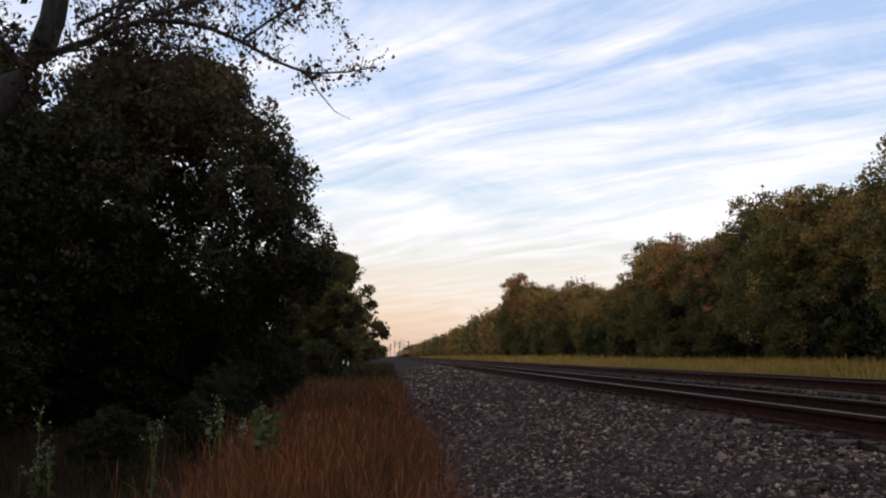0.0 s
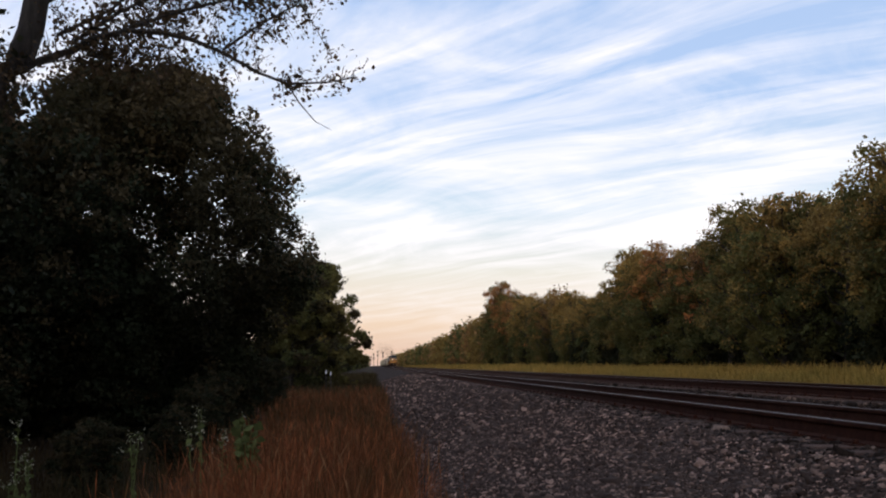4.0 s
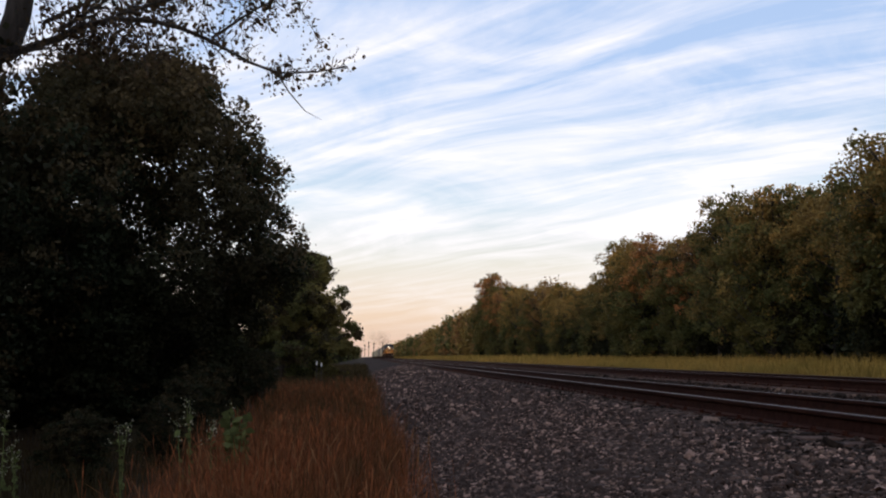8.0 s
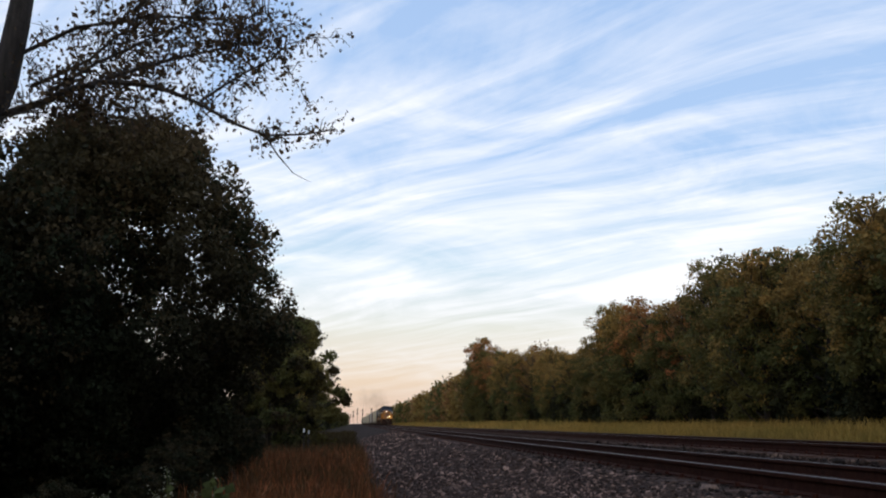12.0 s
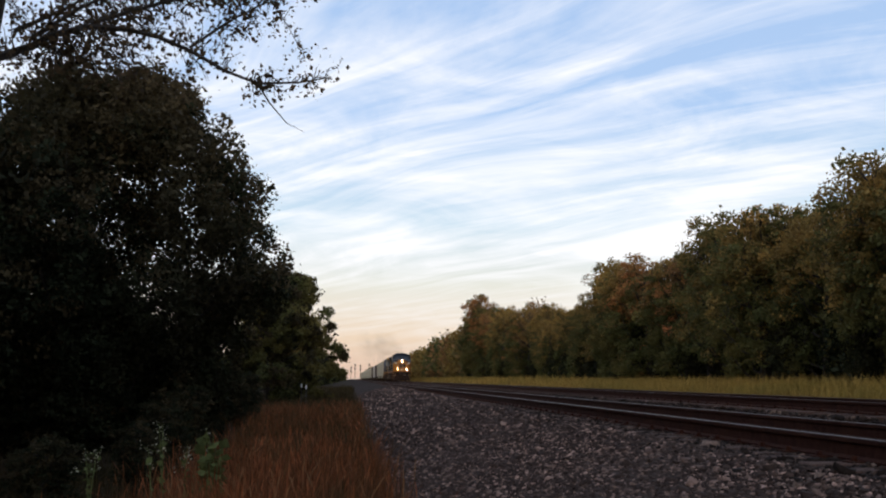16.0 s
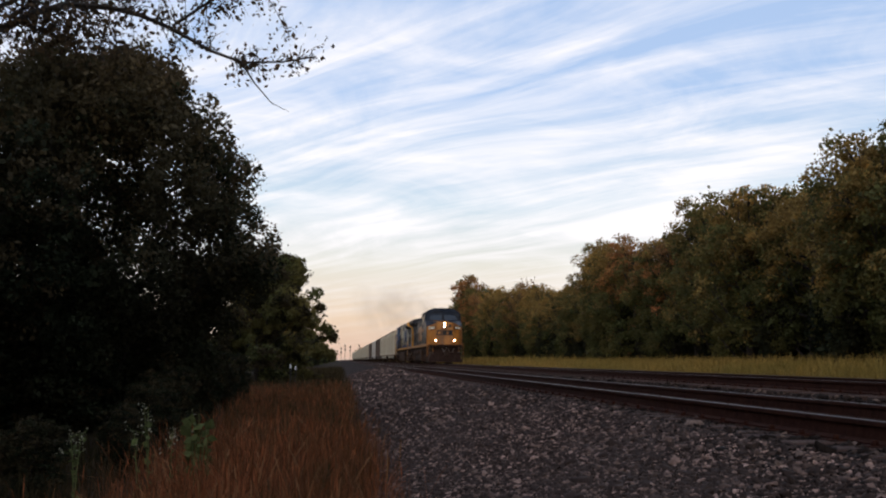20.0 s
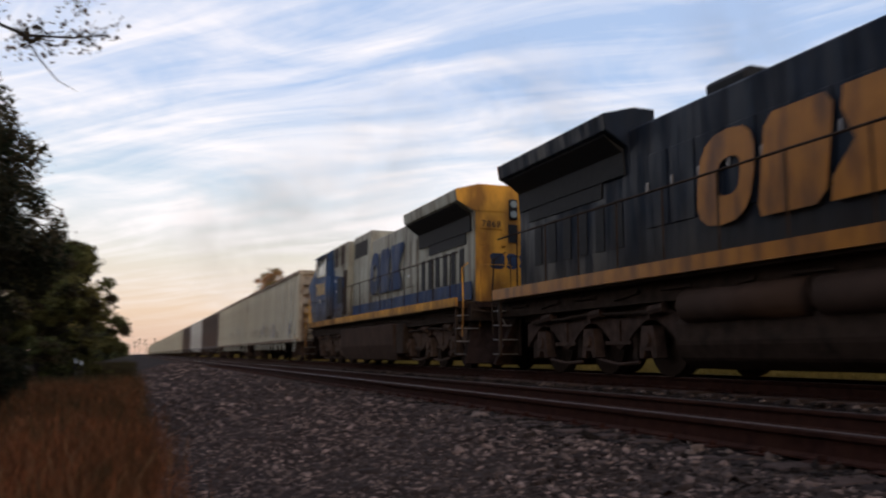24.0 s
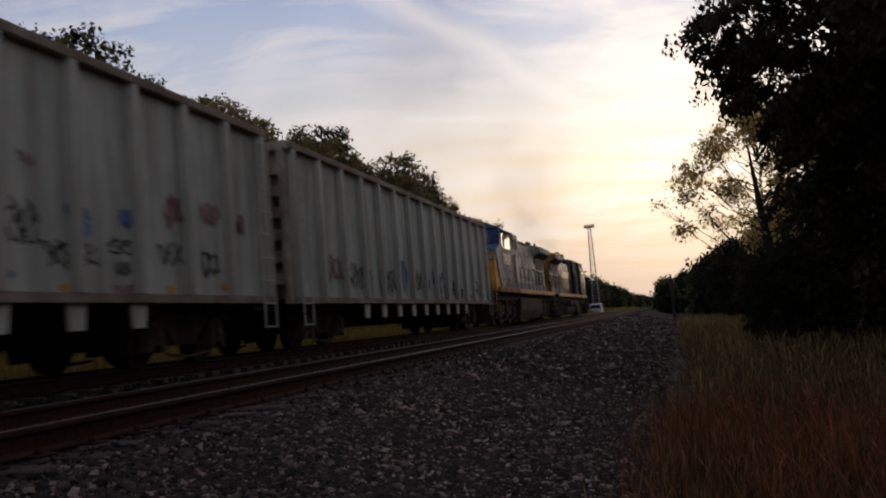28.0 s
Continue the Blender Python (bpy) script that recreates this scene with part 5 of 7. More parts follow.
        def wy(z):
            return cab0 - 0.02 + 0.46 * max(0, z - 3.6) / 0.9
        hull(bm, [[(x, wy(z) - 0.02, z) for x, z in q], [(x, wy(z) + 0.05, z) for x, z in q]])
        part("windshield", bm, M["glass"], loco, "sloping windshield pane")
    # side windows, shade, steps in the cab side
    for s in (-1, 1):
        X = s * 1.53
        xa, xb = sorted((X + s * 0.004, X + s * 0.022))
        w0, w1 = D["win"]
        boxes("window_frame", C["trim"], loco, [(xa - 0.002, xb + 0.004, w0 - 0.06, w0, 3.49, 4.20), (xa - 0.002, xb + 0.004, w1, w1 + 0.06, 3.49, 4.20),
                                               (xa - 0.002, xb + 0.004, w0 - 0.06, w1 + 0.06, 3.44, 3.49), (xa - 0.002, xb + 0.004, (w0 + w1) / 2 - 0.02, (w0 + w1) / 2 + 0.02, 3.49, 4.14)])
        boxes("side_window", M["tinted_sheen_glass"] if C["bright_glass"] else M["glass"], loco, [(xa, xb, w0, (w0 + w1) / 2 - 0.02, 3.49, 4.10)], "cab side pane, reflection put into its colour where pale")
        # without bright glass this pane is painted buff as if sunlit
        boxes("side_window", M["tinted_sheen_glass"] if C["bright_glass"] else M["sunlit_pane"], loco, [(xa, xb, (w0 + w1) / 2 + (0.02 if C["bright_glass"] else 0.22), w1, 3.49, 4.10)])
        boxes("side_window", M["glass"], loco, [(xa, xb, w0 - 0.50, w0 - 0.14, 3.53, 4.12)], "small dark quarter window", bevel=0.008)
        bm = bmesh.new()
        xs = sorted((s * 1.48, s * 1.64))
        prism(bm, [(w0 - 0.35, 4.24), (w1 + 0.12, 4.24), (w1 + 0.12, 4.28), (w0 - 0.35, 4.28)], *xs)
        part("window_shade", bm, C["roof"], loco)
        # black jagged patch across the upper edge of the panes
        bm = bmesh.new()
        prism(bm, [(w0 + 0.01, 4.15), (w1 - 0.10, 4.15), (w1 - 0.42, 3.97), ((w0 + w1) / 2 - 0.06, 3.97), (w0 + 0.30, 3.88), (w0 + 0.01, 3.94)], xa, xb + 0.003)
        part("shade_blind", bm, M["black"], loco, "dark irregular patch across the pane tops")
        bm = bmesh.new()
        box(bm, *sorted((s * 1.53, s * 1.60)), w0 - 0.11, w0 - 0.05, 3.56, 4.06)
        part("side_mirror", bm, M["steel"], loco, bevel=0.012)
        bm = bmesh.new()
        tube(bm, [(s * 1.55, cab1 - 0.15, 4.06), (s * 1.37, cab1 + 0.2, 4.10), (s * 1.37, sec - 0.5, 4.10), (s * 1.37, sec - 0.45, 3.5)], 0.016, 6)
        part("grab_rail", bm, M["under"], loco)
        for k in range(7):
            boxes("vent_slat", M["black"], loco, [(*sorted((s * 1.500, s * 1.506)), cab1 + 0.06, cab1 + 0.28, 1.86 + 0.065 * k, 1.89 + 0.065 * k)])
        for yy, zz, wd, ht in ((cab1 + 0.72, 3.10, 0.14, 0.10), (cab1 + 0.80, 2.70, 0.07, 0.07), (cab1 + 0.52, 1.98, 0.16, 0.10), (cab1 + 1.30, 1.98, 0.16, 0.10)):
            boxes("white_placard", M["white"] if zz > 2.5 else M["truck"], loco, [(*sorted((s * 1.331, s * 1.337)), yy, yy + wd, zz, zz + ht)])
        boxes("cab_door", C["cab"], loco, [(*sorted((s * 1.33, s * 1.50)), cab1 + 0.005, cab1 + 0.34, 1.82, 3.40)], bevel=0.02)
        boxes("cab_seam", M["black"], loco, [(xa, xb + 0.002, cab0 + 0.34, cab1 - 0.10, 2.46, 2.485)])
        for k in range(4):
            bm = bmesh.new()
            yy = cab0 + 0.5 + k * 0.62
            tube(bm, [(X, yy, 2.04 - 0.22 * (k % 2)), (X + s * 0.02, yy, 2.04 - 0.22 * (k % 2))], 0.05, 8)
            part("access_plug", bm, M["black"], loco)
        if number:
            text(number, 0.80, loco, number_mat, Matrix.Translation((X + s * 0.006, D["num_y"], D["num_z"])) @ Euler((radians(90), 0, radians(90 * s))).to_matrix().to_4x4() @ Matrix.Diagonal((0.92, 0.88, 1.0, 1.0)))
        else:
            for k in range(4):
                boxes("number_bar", number_mat, loco, [(xa, xb, D["num_y"] - 0.5 + 0.27 * k, D["num_y"] - 0.30 + 0.27 * k, D["num_z"] - 0.12, D["num_z"] + 0.12)])
        boxes("builder_plate", M["white"], loco, [(xa, xb, D["num_y"] - 0.10, D["num_y"] + 0.08, D["num_z"] - 0.52, D["num_z"] - 0.42)])
    # electrical cabinet behind the cab
    cab_top = 4.52
    boxes("equipment_cabinet", C["cab2"], loco, [(-1.28, 1.28, cab1, sec, 1.58, cab_top)], bevel=0.03)
    for s in (-1, 1):
        X = 1.28
        bm = bmesh.new()
        a, b = sorted((s * X, s * (X + 0.05)))
        prism(bm, [(cab1, 1.6), (sec - 0.58, 1.6), (sec - 0.58, 3.22), (cab1 + 0.34, 3.40), (cab1, 4.3)], a, b)
        part("cabinet_flank", bm, C["cab"], loco)
        for k in range(2):
            y0 = cab1 + 0.34 + k * 1.02
            a, b = sorted((s * (X + 0.004), s * (X + 0.03)))
            lf = boxes("louver_frame", C["frame"], loco, [(a, b, y0 - 0.06, y0, 3.70, 4.46), (a, b, y0 + 0.72, y0 + 0.78, 3.70, 4.46),
                                                    (a, b, y0 - 0.06, y0 + 0.78, 3.64, 3.70), (a, b, y0 - 0.06, y0 + 0.78, 4.42, 4.47)])
            a, b = sorted((s * (X + 0.002), s * (X + 0.010)))
            bm = bmesh.new()
            box(bm, a, b, y0, y0 + 0.72, 3.70, 4.42)
            louvers(bm, s, X + 0.010, y0, y0 + 0.72, 3.70, 4.42, 9)
            part("louver", bm, M["louver"], lf)
        a, b = sorted((s * (X + 0.05), s * (X + 0.075)))
        boxes("filter_box", M["black"], loco, [(a, b, cab1 + 1.05, cab1 + 1.85, 2.25, 3.25)], bevel=0.01)
        a, b = sorted((s * (X - 0.02), s * (X + 0.035)))
        boxes("walkway_door", M["under"], loco, [(a, b, sec - 0.55, sec - 0.08, 1.80, 3.45)], bevel=0.01)
    # hood in two heights, its doors, and the tall cabinet
    boxes("tall_hood", C["hood"], loco, [(-HX - 0.06, HX + 0.06, sec, box1, 2.0, hood_h + 0.34)], bevel=0.04)
    bm = bmesh.new()
    hp = [(-HX, 1.58), (-HX, hood_h - 0.07), (-HX + 0.14, hood_h), (HX - 0.14, hood_h), (HX, hood_h - 0.07), (HX, 1.58)]
    prism(bm, hp, sec, end, axis="y")
    part("hood", bm, C["hood"], loco, C["hood_label"], bevel=0.02)
    for s in (-1, 1):
        a, b = sorted((s * (HX + 0.062), s * (HX + 0.075)))
        boxes("intake_grille", M["black"], loco, [(a, b, sec + 0.22, box1 - 0.4, 3.80, 4.36)], bevel=0.006)
        a, b = sorted((s * (HX + 0.002), s * (HX + 0.022)))
        y = sec + 0.25
        while y + 0.62 < wing0:
            door = boxes("hood_door", C["hood"], loco, [(a, b, y, y + 0.60, 2.32, hood_h - 0.62)], bevel=0.008)
            bm = bmesh.new()
            box(bm, *sorted((s * (HX + 0.022), s * (HX + 0.05))), y + 0.50, y + 0.54, 2.9, 3.05)
            part("latch", bm, M["steel"], door)
            y += 0.66
        for k in range(6):
            y0 = wing0 + 0.25 + k * 0.60
            boxes("engine_vent", M["black"], loco, [(*sorted((s * (HX + 0.002), s * (HX + 0.02))), y0, y0 + 0.30, 2.12, 2.95)], bevel=0.005)
        for k in range(3):
            boxes("white_placard", M["white"], loco, [(*sorted((s * (HX + 0.066), s * (HX + 0.072))), box1 + 0.9 + k * 1.7, box1 + 1.05 + k * 1.7, 3.6 - 0.5 * k, 3.68 - 0.5 * k)])
        # radiator wing
        bm = bmesh.new()
        w = [(s * HX, 3.30), (s * (HX + 0.02), 3.78), (s * 1.46, 4.02), (s * 1.50, 4.30), (s * 0.9, 4.46), (s * 0.5, 4.46), (s * 0.5, 3.30)]
        prism(bm, w if s > 0 else w[::-1], wing0, end + 0.02, axis="y")
        part("radiator_wing", bm, C["wing"], loco, bevel=0.012)
        bm = bmesh.new()
        w = [(s * (HX + 0.012), 3.32), (s * (HX + 0.045), 3.76), (s * 1.43, 3.975), (s * 1.40, 3.94), (s * (HX + 0.07), 3.70), (s * (HX + 0.05), 3.32)]
        prism(bm, w if s > 0 else w[::-1], wing0 + 0.12, end - 0.12, axis="y")
        part("radiator_grille", bm, M["black"], loco)
        boxes("radiator_shutter", M["black"], loco, [(*sorted((s * (HX + 0.004), s * (HX + 0.03))), wing0 + 0.9, end - 0.5, 3.05, 3.75)])
    # roof furniture
    bm = bmesh.new()
    prism(bm, [(-0.62, hood_h - 0.02), (0.62, hood_h - 0.02), (0.66, hood_h + 0.24), (0.54, hood_h + 0.32), (-0.54, hood_h + 0.32), (-0.66, hood_h + 0.24)], D["exh"], D["exh"] + 0.9, axis="y")
    part("exhaust_outlet", bm, M["black"], loco, bevel=0.03)
    for k in range(3):
        bm = bmesh.new()
        yy = D["exh"] + 1.6 + k * 0.34
        tube(bm, [(0.3, yy, hood_h - 0.02), (0.3, yy, hood_h + 0.10)], 0.12, 10)
        part("roof_dome", bm, M["black"], loco)
    bm = bmesh.new()
    tube(bm, [(-0.25, cab0 + 0.9, 4.72), (-0.25, cab0 + 0.9, 4.80), (0.25, cab0 + 0.9, 4.80), (0.25, cab0 + 0.9, 4.72)], 0.014, 5)
    part("roof_grab", bm, M["steel"], loco)
    bm = bmesh.new()
    tube(bm, [(-0.7, cab0 + 0.7, 4.64), (-0.7, cab0 + 0.7, 4.82)], 0.02, 5)
    box(bm, -0.78, -0.62, cab0 + 0.62, cab0 + 0.78, 4.66, 4.74)
    part("antenna", bm, M["black"], loco)
    bm = bmesh.new()
    tube(bm, [(-0.35, end - 0.1, 4.44), (-0.35, end - 0.1, 4.60), (0.1, end - 0.1, 4.60), (0.1, end - 0.1, 4.44)], 0.014, 5)
    part("roof_grab", bm, M["steel"], loco)
    # hood end
    boxes("hood_end", C["end"], loco, [(-0.97, 0.97, end + 0.004, end + 0.05, 1.60, 4.28)], C["end_label"], bevel=0.015)
    bm = bmesh.new()
    prism(bm, [(-1.46, 4.02), (-1.50, 4.30), (-0.9, 4.46), (0.9, 4.46), (1.50, 4.30), (1.46, 4.02), (1.0, 3.80), (-1.0, 3.80)], end + 0.024, end + 0.06, axis="y")
    part("wing_end_plate", bm, C["end"], loco)
    boxes("headlight_housing", M["black"], loco, [(-0.11, 0.11, end + 0.05, end + 0.10, 3.62, 4.12)], bevel=0.01)
    for z in (3.75, 4.0):
        bm = bmesh.new()
        tube(bm, [(0, end + 0.09, z), (0, end + 0.13, z)], 0.085, 14)
        part("headlamp", bm, M["tinted_sheen_glass"], loco, "unlit round headlamp")
    board = boxes("end_number_board", M["yellow"] if number else M["black"], loco, [(0.28, 0.88, end + 0.052, end + 0.075, 3.37, 3.59)])
    if number:
        text(number, 0.22, board, M["black"], Matrix.Translation((0.58, end + 0.077, 3.48)) @ Euler((radians(90), 0, radians(180))).to_matrix().to_4x4())
    for z in (1.75, 2.05, 2.95, 3.25):
        for x in (0.25, 0.78):
            boxes("end_bracket", C["end"], loco, [(x - 0.05, x + 0.05, end + 0.05, end + 0.085, z, z + 0.03)])
    boxes("end_ladder_recess", M["black"], loco, [(-0.12, 0.12, end + 0.052, end + 0.07, 3.05, 3.50)])
    if C["end_mark"]:
        for xa, xb in ((0.22, 0.62), (-0.12, 0.18), (-0.52, -0.16)):
            bm = bmesh.new()
            c, h = 0.07, 0.38
            prism(bm, [(xa + c, 2.40), (xb - c, 2.40), (xb, 2.40 + c), (xb - 0.05, 2.40 + h / 2), (xb, 2.78 - c), (xb - c, 2.78), (xa + c, 2.78), (xa, 2.78 - c), (xa, 2.40 + c)], end + 0.052, end + 0.058, axis="y")
            part("painted_emblem", bm, C["end_mark"], loco)
    # number boards and headlights on the nose
    for s in (-1, 1):
        bm = bmesh.new()
        c = Vector((s * (nc + 1.49) / 2, n0 + nd / 2 + 0.05, 2.98))
        u = Vector((s * (1.49 - nc), nd, 0)).normalized()
        out = Vector((s * nd, -(1.49 - nc), 0.10)).normalized()
        v = out.cross(u)
        ring = [c + u * a * 0.29 + v * b * 0.10 for a, b in ((-1, -1), (1, -1), (1, 1), (-1, 1))]
        hull(bm, [[p - out * 0.03 for p in ring], [p + out * 0.035 for p in ring]])
        board = part("number_board", bm, M["black"], loco)
        if number:
            bm = bmesh.new()
            ring = [c + u * a * 0.27 + v * b * 0.085 for a, b in ((-1, -1), (1, -1), (1, 1), (-1, 1))]
            hull(bm, [[p + out * 0.03 for p in ring], [p + out * 0.038 for p in ring]])
            part("number_panel", bm, M["white"], board)
            right = u if u.cross(v).dot(out) > 0 else -u
            up = out.cross(right)
            m = Matrix((right, up, out)).transposed().to_4x4()
            text(number, 0.20, board, M["black"], Matrix.Translation(c + out * 0.042) @ m)
            continue
        bm = bmesh.new()
        ring = [c + u * a * 0.265 + v * b * 0.08 for a, b in ((-1, -1), (1, -1), (1, 1), (-1, 1))]
        hull(bm, [[p + out * 0.03 for p in ring], [p + out * 0.037 for p in ring]])
        part("number_panel", bm, M["number_glow"] if pilot_lamps else M["white"], board, "lit pale number panel")
        for k in range(4):
            bm = bmesh.new()
            ring = [c + u * (-0.18 + 0.12 * k + a * 0.038) + v * b * 0.052 for a, b in ((-1, -1), (1, -1), (1, 1), (-1, 1))]
            hull(bm, [[p + out * 0.034 for p in ring], [p + out * 0.041 for p in ring]])
            part("number_bar", bm, M["black"], board)
    boxes("headlight_housing", M["orange"] if pilot_lamps else M["black"], loco, [(-0.13, 0.13, n0 + 0.12, n0 + 0.50, 3.03, 3.50)], bevel=0.02)
    for z in (3.15, 3.37):
        bm = bmesh.new()
        tube(bm, [(0, n0 + 0.125, z), (0, n0 + 0.095, z)], 0.056, 16)
        part("headlamp", bm, M["lamp"] if pilot_lamps else M["tinted_sheen_glass"], loco, "twin headlamp")
    boxes("nose_window", M["black"], loco, [(0.26, 0.54, n0 + 0.09, n0 + 0.30, 3.03, 3.27)] if pilot_lamps else [(-0.62, -0.30, n0 + 0.09, n0 + 0.30, 2.98, 3.27)], bevel=0.02)
    on_face("nose_door", C["nose"], -0.16, 0.60, 1.66, 2.95, 0.014)
    for x0, x1, za, zb in ((-0.72, -0.62, 2.40, 2.74), (-0.64, -0.27, 2.36, 2.45), (-0.64, -0.27, 2.69, 2.78), (-0.36, -0.27, 2.45, 2.69),
                           (-0.22, 0.15, 2.36, 2.78), (0.20, 0.66, 2.36, 2.50), (0.28, 0.58, 2.50, 2.64), (0.20, 0.66, 2.64, 2.78)):
        on_face("painted_emblem", C["nose_mark"], x0, x1, za, zb, 0.022, skew=0.02)
    on_face("nose_grab", M["under"], -0.60, 0.60, 2.80, 2.82, 0.05)
    for s in (-1, 1):
        bm = bmesh.new()
        tube(bm, [(s * 0.77, n0 - 0.06, 1.93), (s * 0.77, n0 - 0.10, 1.93)], 0.043, 16)
        part("ditch_lamp", bm, M["lamp"] if pilot_lamps else M["tinted_sheen_glass"], loco, "round ditch lamp")
        boxes("ditch_lamp_housing", C["nose"], loco, [(s * 0.77 - 0.12, s * 0.77 + 0.12, n0 - 0.06, n0 + 0.30, 1.80, 2.06)], bevel=0.01)
        bm = bmesh.new()
        tube(bm, [(s * 1.36, n0 + nd - 0.16, 1.75), (s * 1.10, n0 + nd - 0.42, 2.70)], 0.018, 6)
        part("nose_handrail", bm, C["nose"], loco)
    if pilot_lamps:
        bm = bmesh.new()
        tube(bm, [(0.0, n0 - 0.05, 1.90), (0, n0 - 0.08, 1.90)], 0.026, 10)
        part("marker_lamp", bm, M["lamp_small"], loco)
    # platforms, pilots, steps, couplers, hoses, rails at both ends
    for e, (y0, d) in enumerate(((n0 - 0.05, -1), (end + 0.05, 1))):
        ya, yb = sorted((y0, y0 + d * 0.62))
        boxes("end_platform", M["plow"], loco, [(-1.12, 1.12, ya, yb, 1.42, 1.56)], bevel=0.01)
        bm = bmesh.new()
        pl = [(y0 + d * 0.15, 1.42), (y0 + d * 0.40, 1.30), (y0 + d * 0.52, 0.80), (y0 + d * 0.72, 0.14), (y0 + d * 0.60, 0.12), (y0 + d * 0.30, 0.75), (y0 + d * 0.1, 1.2)]
        hull(bm, [[(x * (1.0 - 0.24 * min(1.0, max(0.0, (z - 0.14) / 1.1))), y - d * cut, z) for y, z in (pl if d > 0 else pl[::-1])] for x, cut in ((-1.42, 0.26), (-0.75, 0.08), (0.0, -0.16), (0.75, 0.08), (1.42, 0.26))])
        part("plow", bm, M["plow"], loco, "dark steel pilot and snow plow", bevel=0.01)
        for x in (-0.72, 0.0, 0.72):
            bm = bmesh.new()
            tube(bm, [(x * 0.8, y0 + d * 0.50, 1.24), (x * 0.9, y0 + d * 0.66, 0.78), (x, y0 + d * 0.84, 0.20)], 0.022, 5)
            part("plow_rib", bm, M["under"], loco)
        bm = bmesh.new()
        ca, cb = sorted((y0 + d * 0.3, y0 + d * 1.05))
        box(bm, -0.13, 0.13, ca, cb, 0.76, 1.02)
        cc, cd = sorted((y0 + d * 0.95, y0 + d * 1.2))
        box(bm, -0.20, 0.16, cc, cd, 0.70, 1.08)
        part("coupler", bm, M["under"], loco, bevel=0.03)
        for s in (-1, 1):
            for k in range(4):
                boxes("step", M["steel"], loco, [(*sorted((s * 1.02, s * 1.48)), *sorted((y0 + d * 0.02, y0 + d * 0.30)), 0.34 + k * 0.30, 0.356 + k * 0.30)])
            boxes("step_well", M["under"], loco, [(*sorted((s * 1.44, s * 1.49)), *sorted((y0 - d * 0.08, y0 + d * 0.01)), 0.30, 1.5), (*sorted((s * 1.0, s * 1.03)), *sorted((y0 - d * 0.08, y0 + d * 0.34)), 0.32, 1.5)])
            bm = bmesh.new()
            if e == 0 and pilot_lamps:
                tube(bm, [(s * 1.46, y0 + d * 0.34, 0.75), (s * 1.46, y0 + d * 0.38, 1.62), (s * 1.46, y0 + d * 0.20, 1.74)], 0.018, 6)
                tube(bm, [(s * 1.06, y0 + d * 0.36, 1.0), (s * 1.06, y0 + d * 0.38, 1.80), (s * 1.20, y0 + d * 0.20, 1.92)], 0.018, 6)
            else:
                tube(bm, [(s * 1.46, y0 + d * 0.34, 0.75), (s * 1.46, y0 + d * 0.40, 1.6), (s * 1.45, y0 + d * 0.30, 2.35), (s * 1.25, y0 + d * 0.16, 2.5)], 0.018, 6)
                tube(bm, [(s * 1.02, y0 + d * 0.36, 1.0), (s * 1.02, y0 + d * 0.42, 2.45), (s * 0.25, y0 + d * 0.42, 2.45), (s * 0.25, y0 + d * 0.42, 1.56)], 0.016, 6)
            part("handrail", bm, M["yellow"] if C["pale_rails"] else C["nose"] if e == 0 else M["under"], loco)
            if e == 0:
                boxes("corner_post", C["nose"], loco, [(*sorted((s * 1.49, s * 1.53)), *sorted((y0 - d * 0.09, y0 + d * 0.0)), 0.62, 1.56)], bevel=0.008)
        for k, (xa, xb) in enumerate(((-0.38, 0.06), (0.10, 0.70))):
            bm = bmesh.new()
            p0, p1 = Vector((xa, y0 + d * 0.42, 1.46)), Vector((xb, y0 + d * 0.52, 1.40))
            tube(bm, [p0.lerp(p1, t) + Vector((0, d * 0.16, -0.46 * math.sin(math.pi * t))) for t in np.linspace(0, 1, 7)], 0.015, 6)
            part("brake_hose", bm, M["hose"], loco, "pale looping brake hose")
        bm = bmesh.new()
        tube(bm, [(-1.3, y0 + d * 0.58, 1.36), (-0.7, y0 + d * 0.6, 1.30), (0.7, y0 + d * 0.6, 1.30), (1.3, y0 + d * 0.58, 1.36)], 0.02, 6)
        part("uncoupling_lever", bm, M["under"], loco)
    # side handrail with stanchions
    for s in (-1, 1):
        bm = bmesh.new()
        tube(bm, [(s * 1.47, sec - 0.2, 2.75), (s * 1.47, end + 0.1, 2.75)], 0.018, 6)
        part("handrail", bm, M["under"], loco)
        y = sec + 0.1
        while y < end:
            bm = bmesh.new()
            tube(bm, [(s * 1.47, y, 1.57), (s * 1.47, y, 2.75)], 0.015, 5)
            part("stanchion", bm, M["under"], loco)
            y += 1.25
        emblem(loco, emblem_mat, s, HX + 0.066, *emblem_span)
    # tank and trucks
    t0, t1 = D["tank"]
    bm = bmesh.new()
    if D["round_tank"]:
        prism(bm, [(-1.20, 0.27), (-1.30, 0.50), (-1.28, 0.80), (-0.9, 1.12), (0.9, 1.12), (1.28, 0.80), (1.30, 0.50), (1.20, 0.27), (1.0, 0.14), (-1.0, 0.14)], t0, t1, axis="y")
        part("fuel_tank", bm, M["under"], loco, bevel=0.03)
        for s in (-1, 1):
            for a, b in ((t0 + 0.15, (t0 + t1) / 2 - 0.1), ((t0 + t1) / 2 + 0.1, t1 - 0.3)):
                bm = bmesh.new()
                tube(bm, [(s * 1.24, a, 1.02), (s * 1.24, b, 1.02)], 0.24, 14)
                part("air_reservoir", bm, M["tank"], loco, "long dusty brown air reservoir", smooth=True)
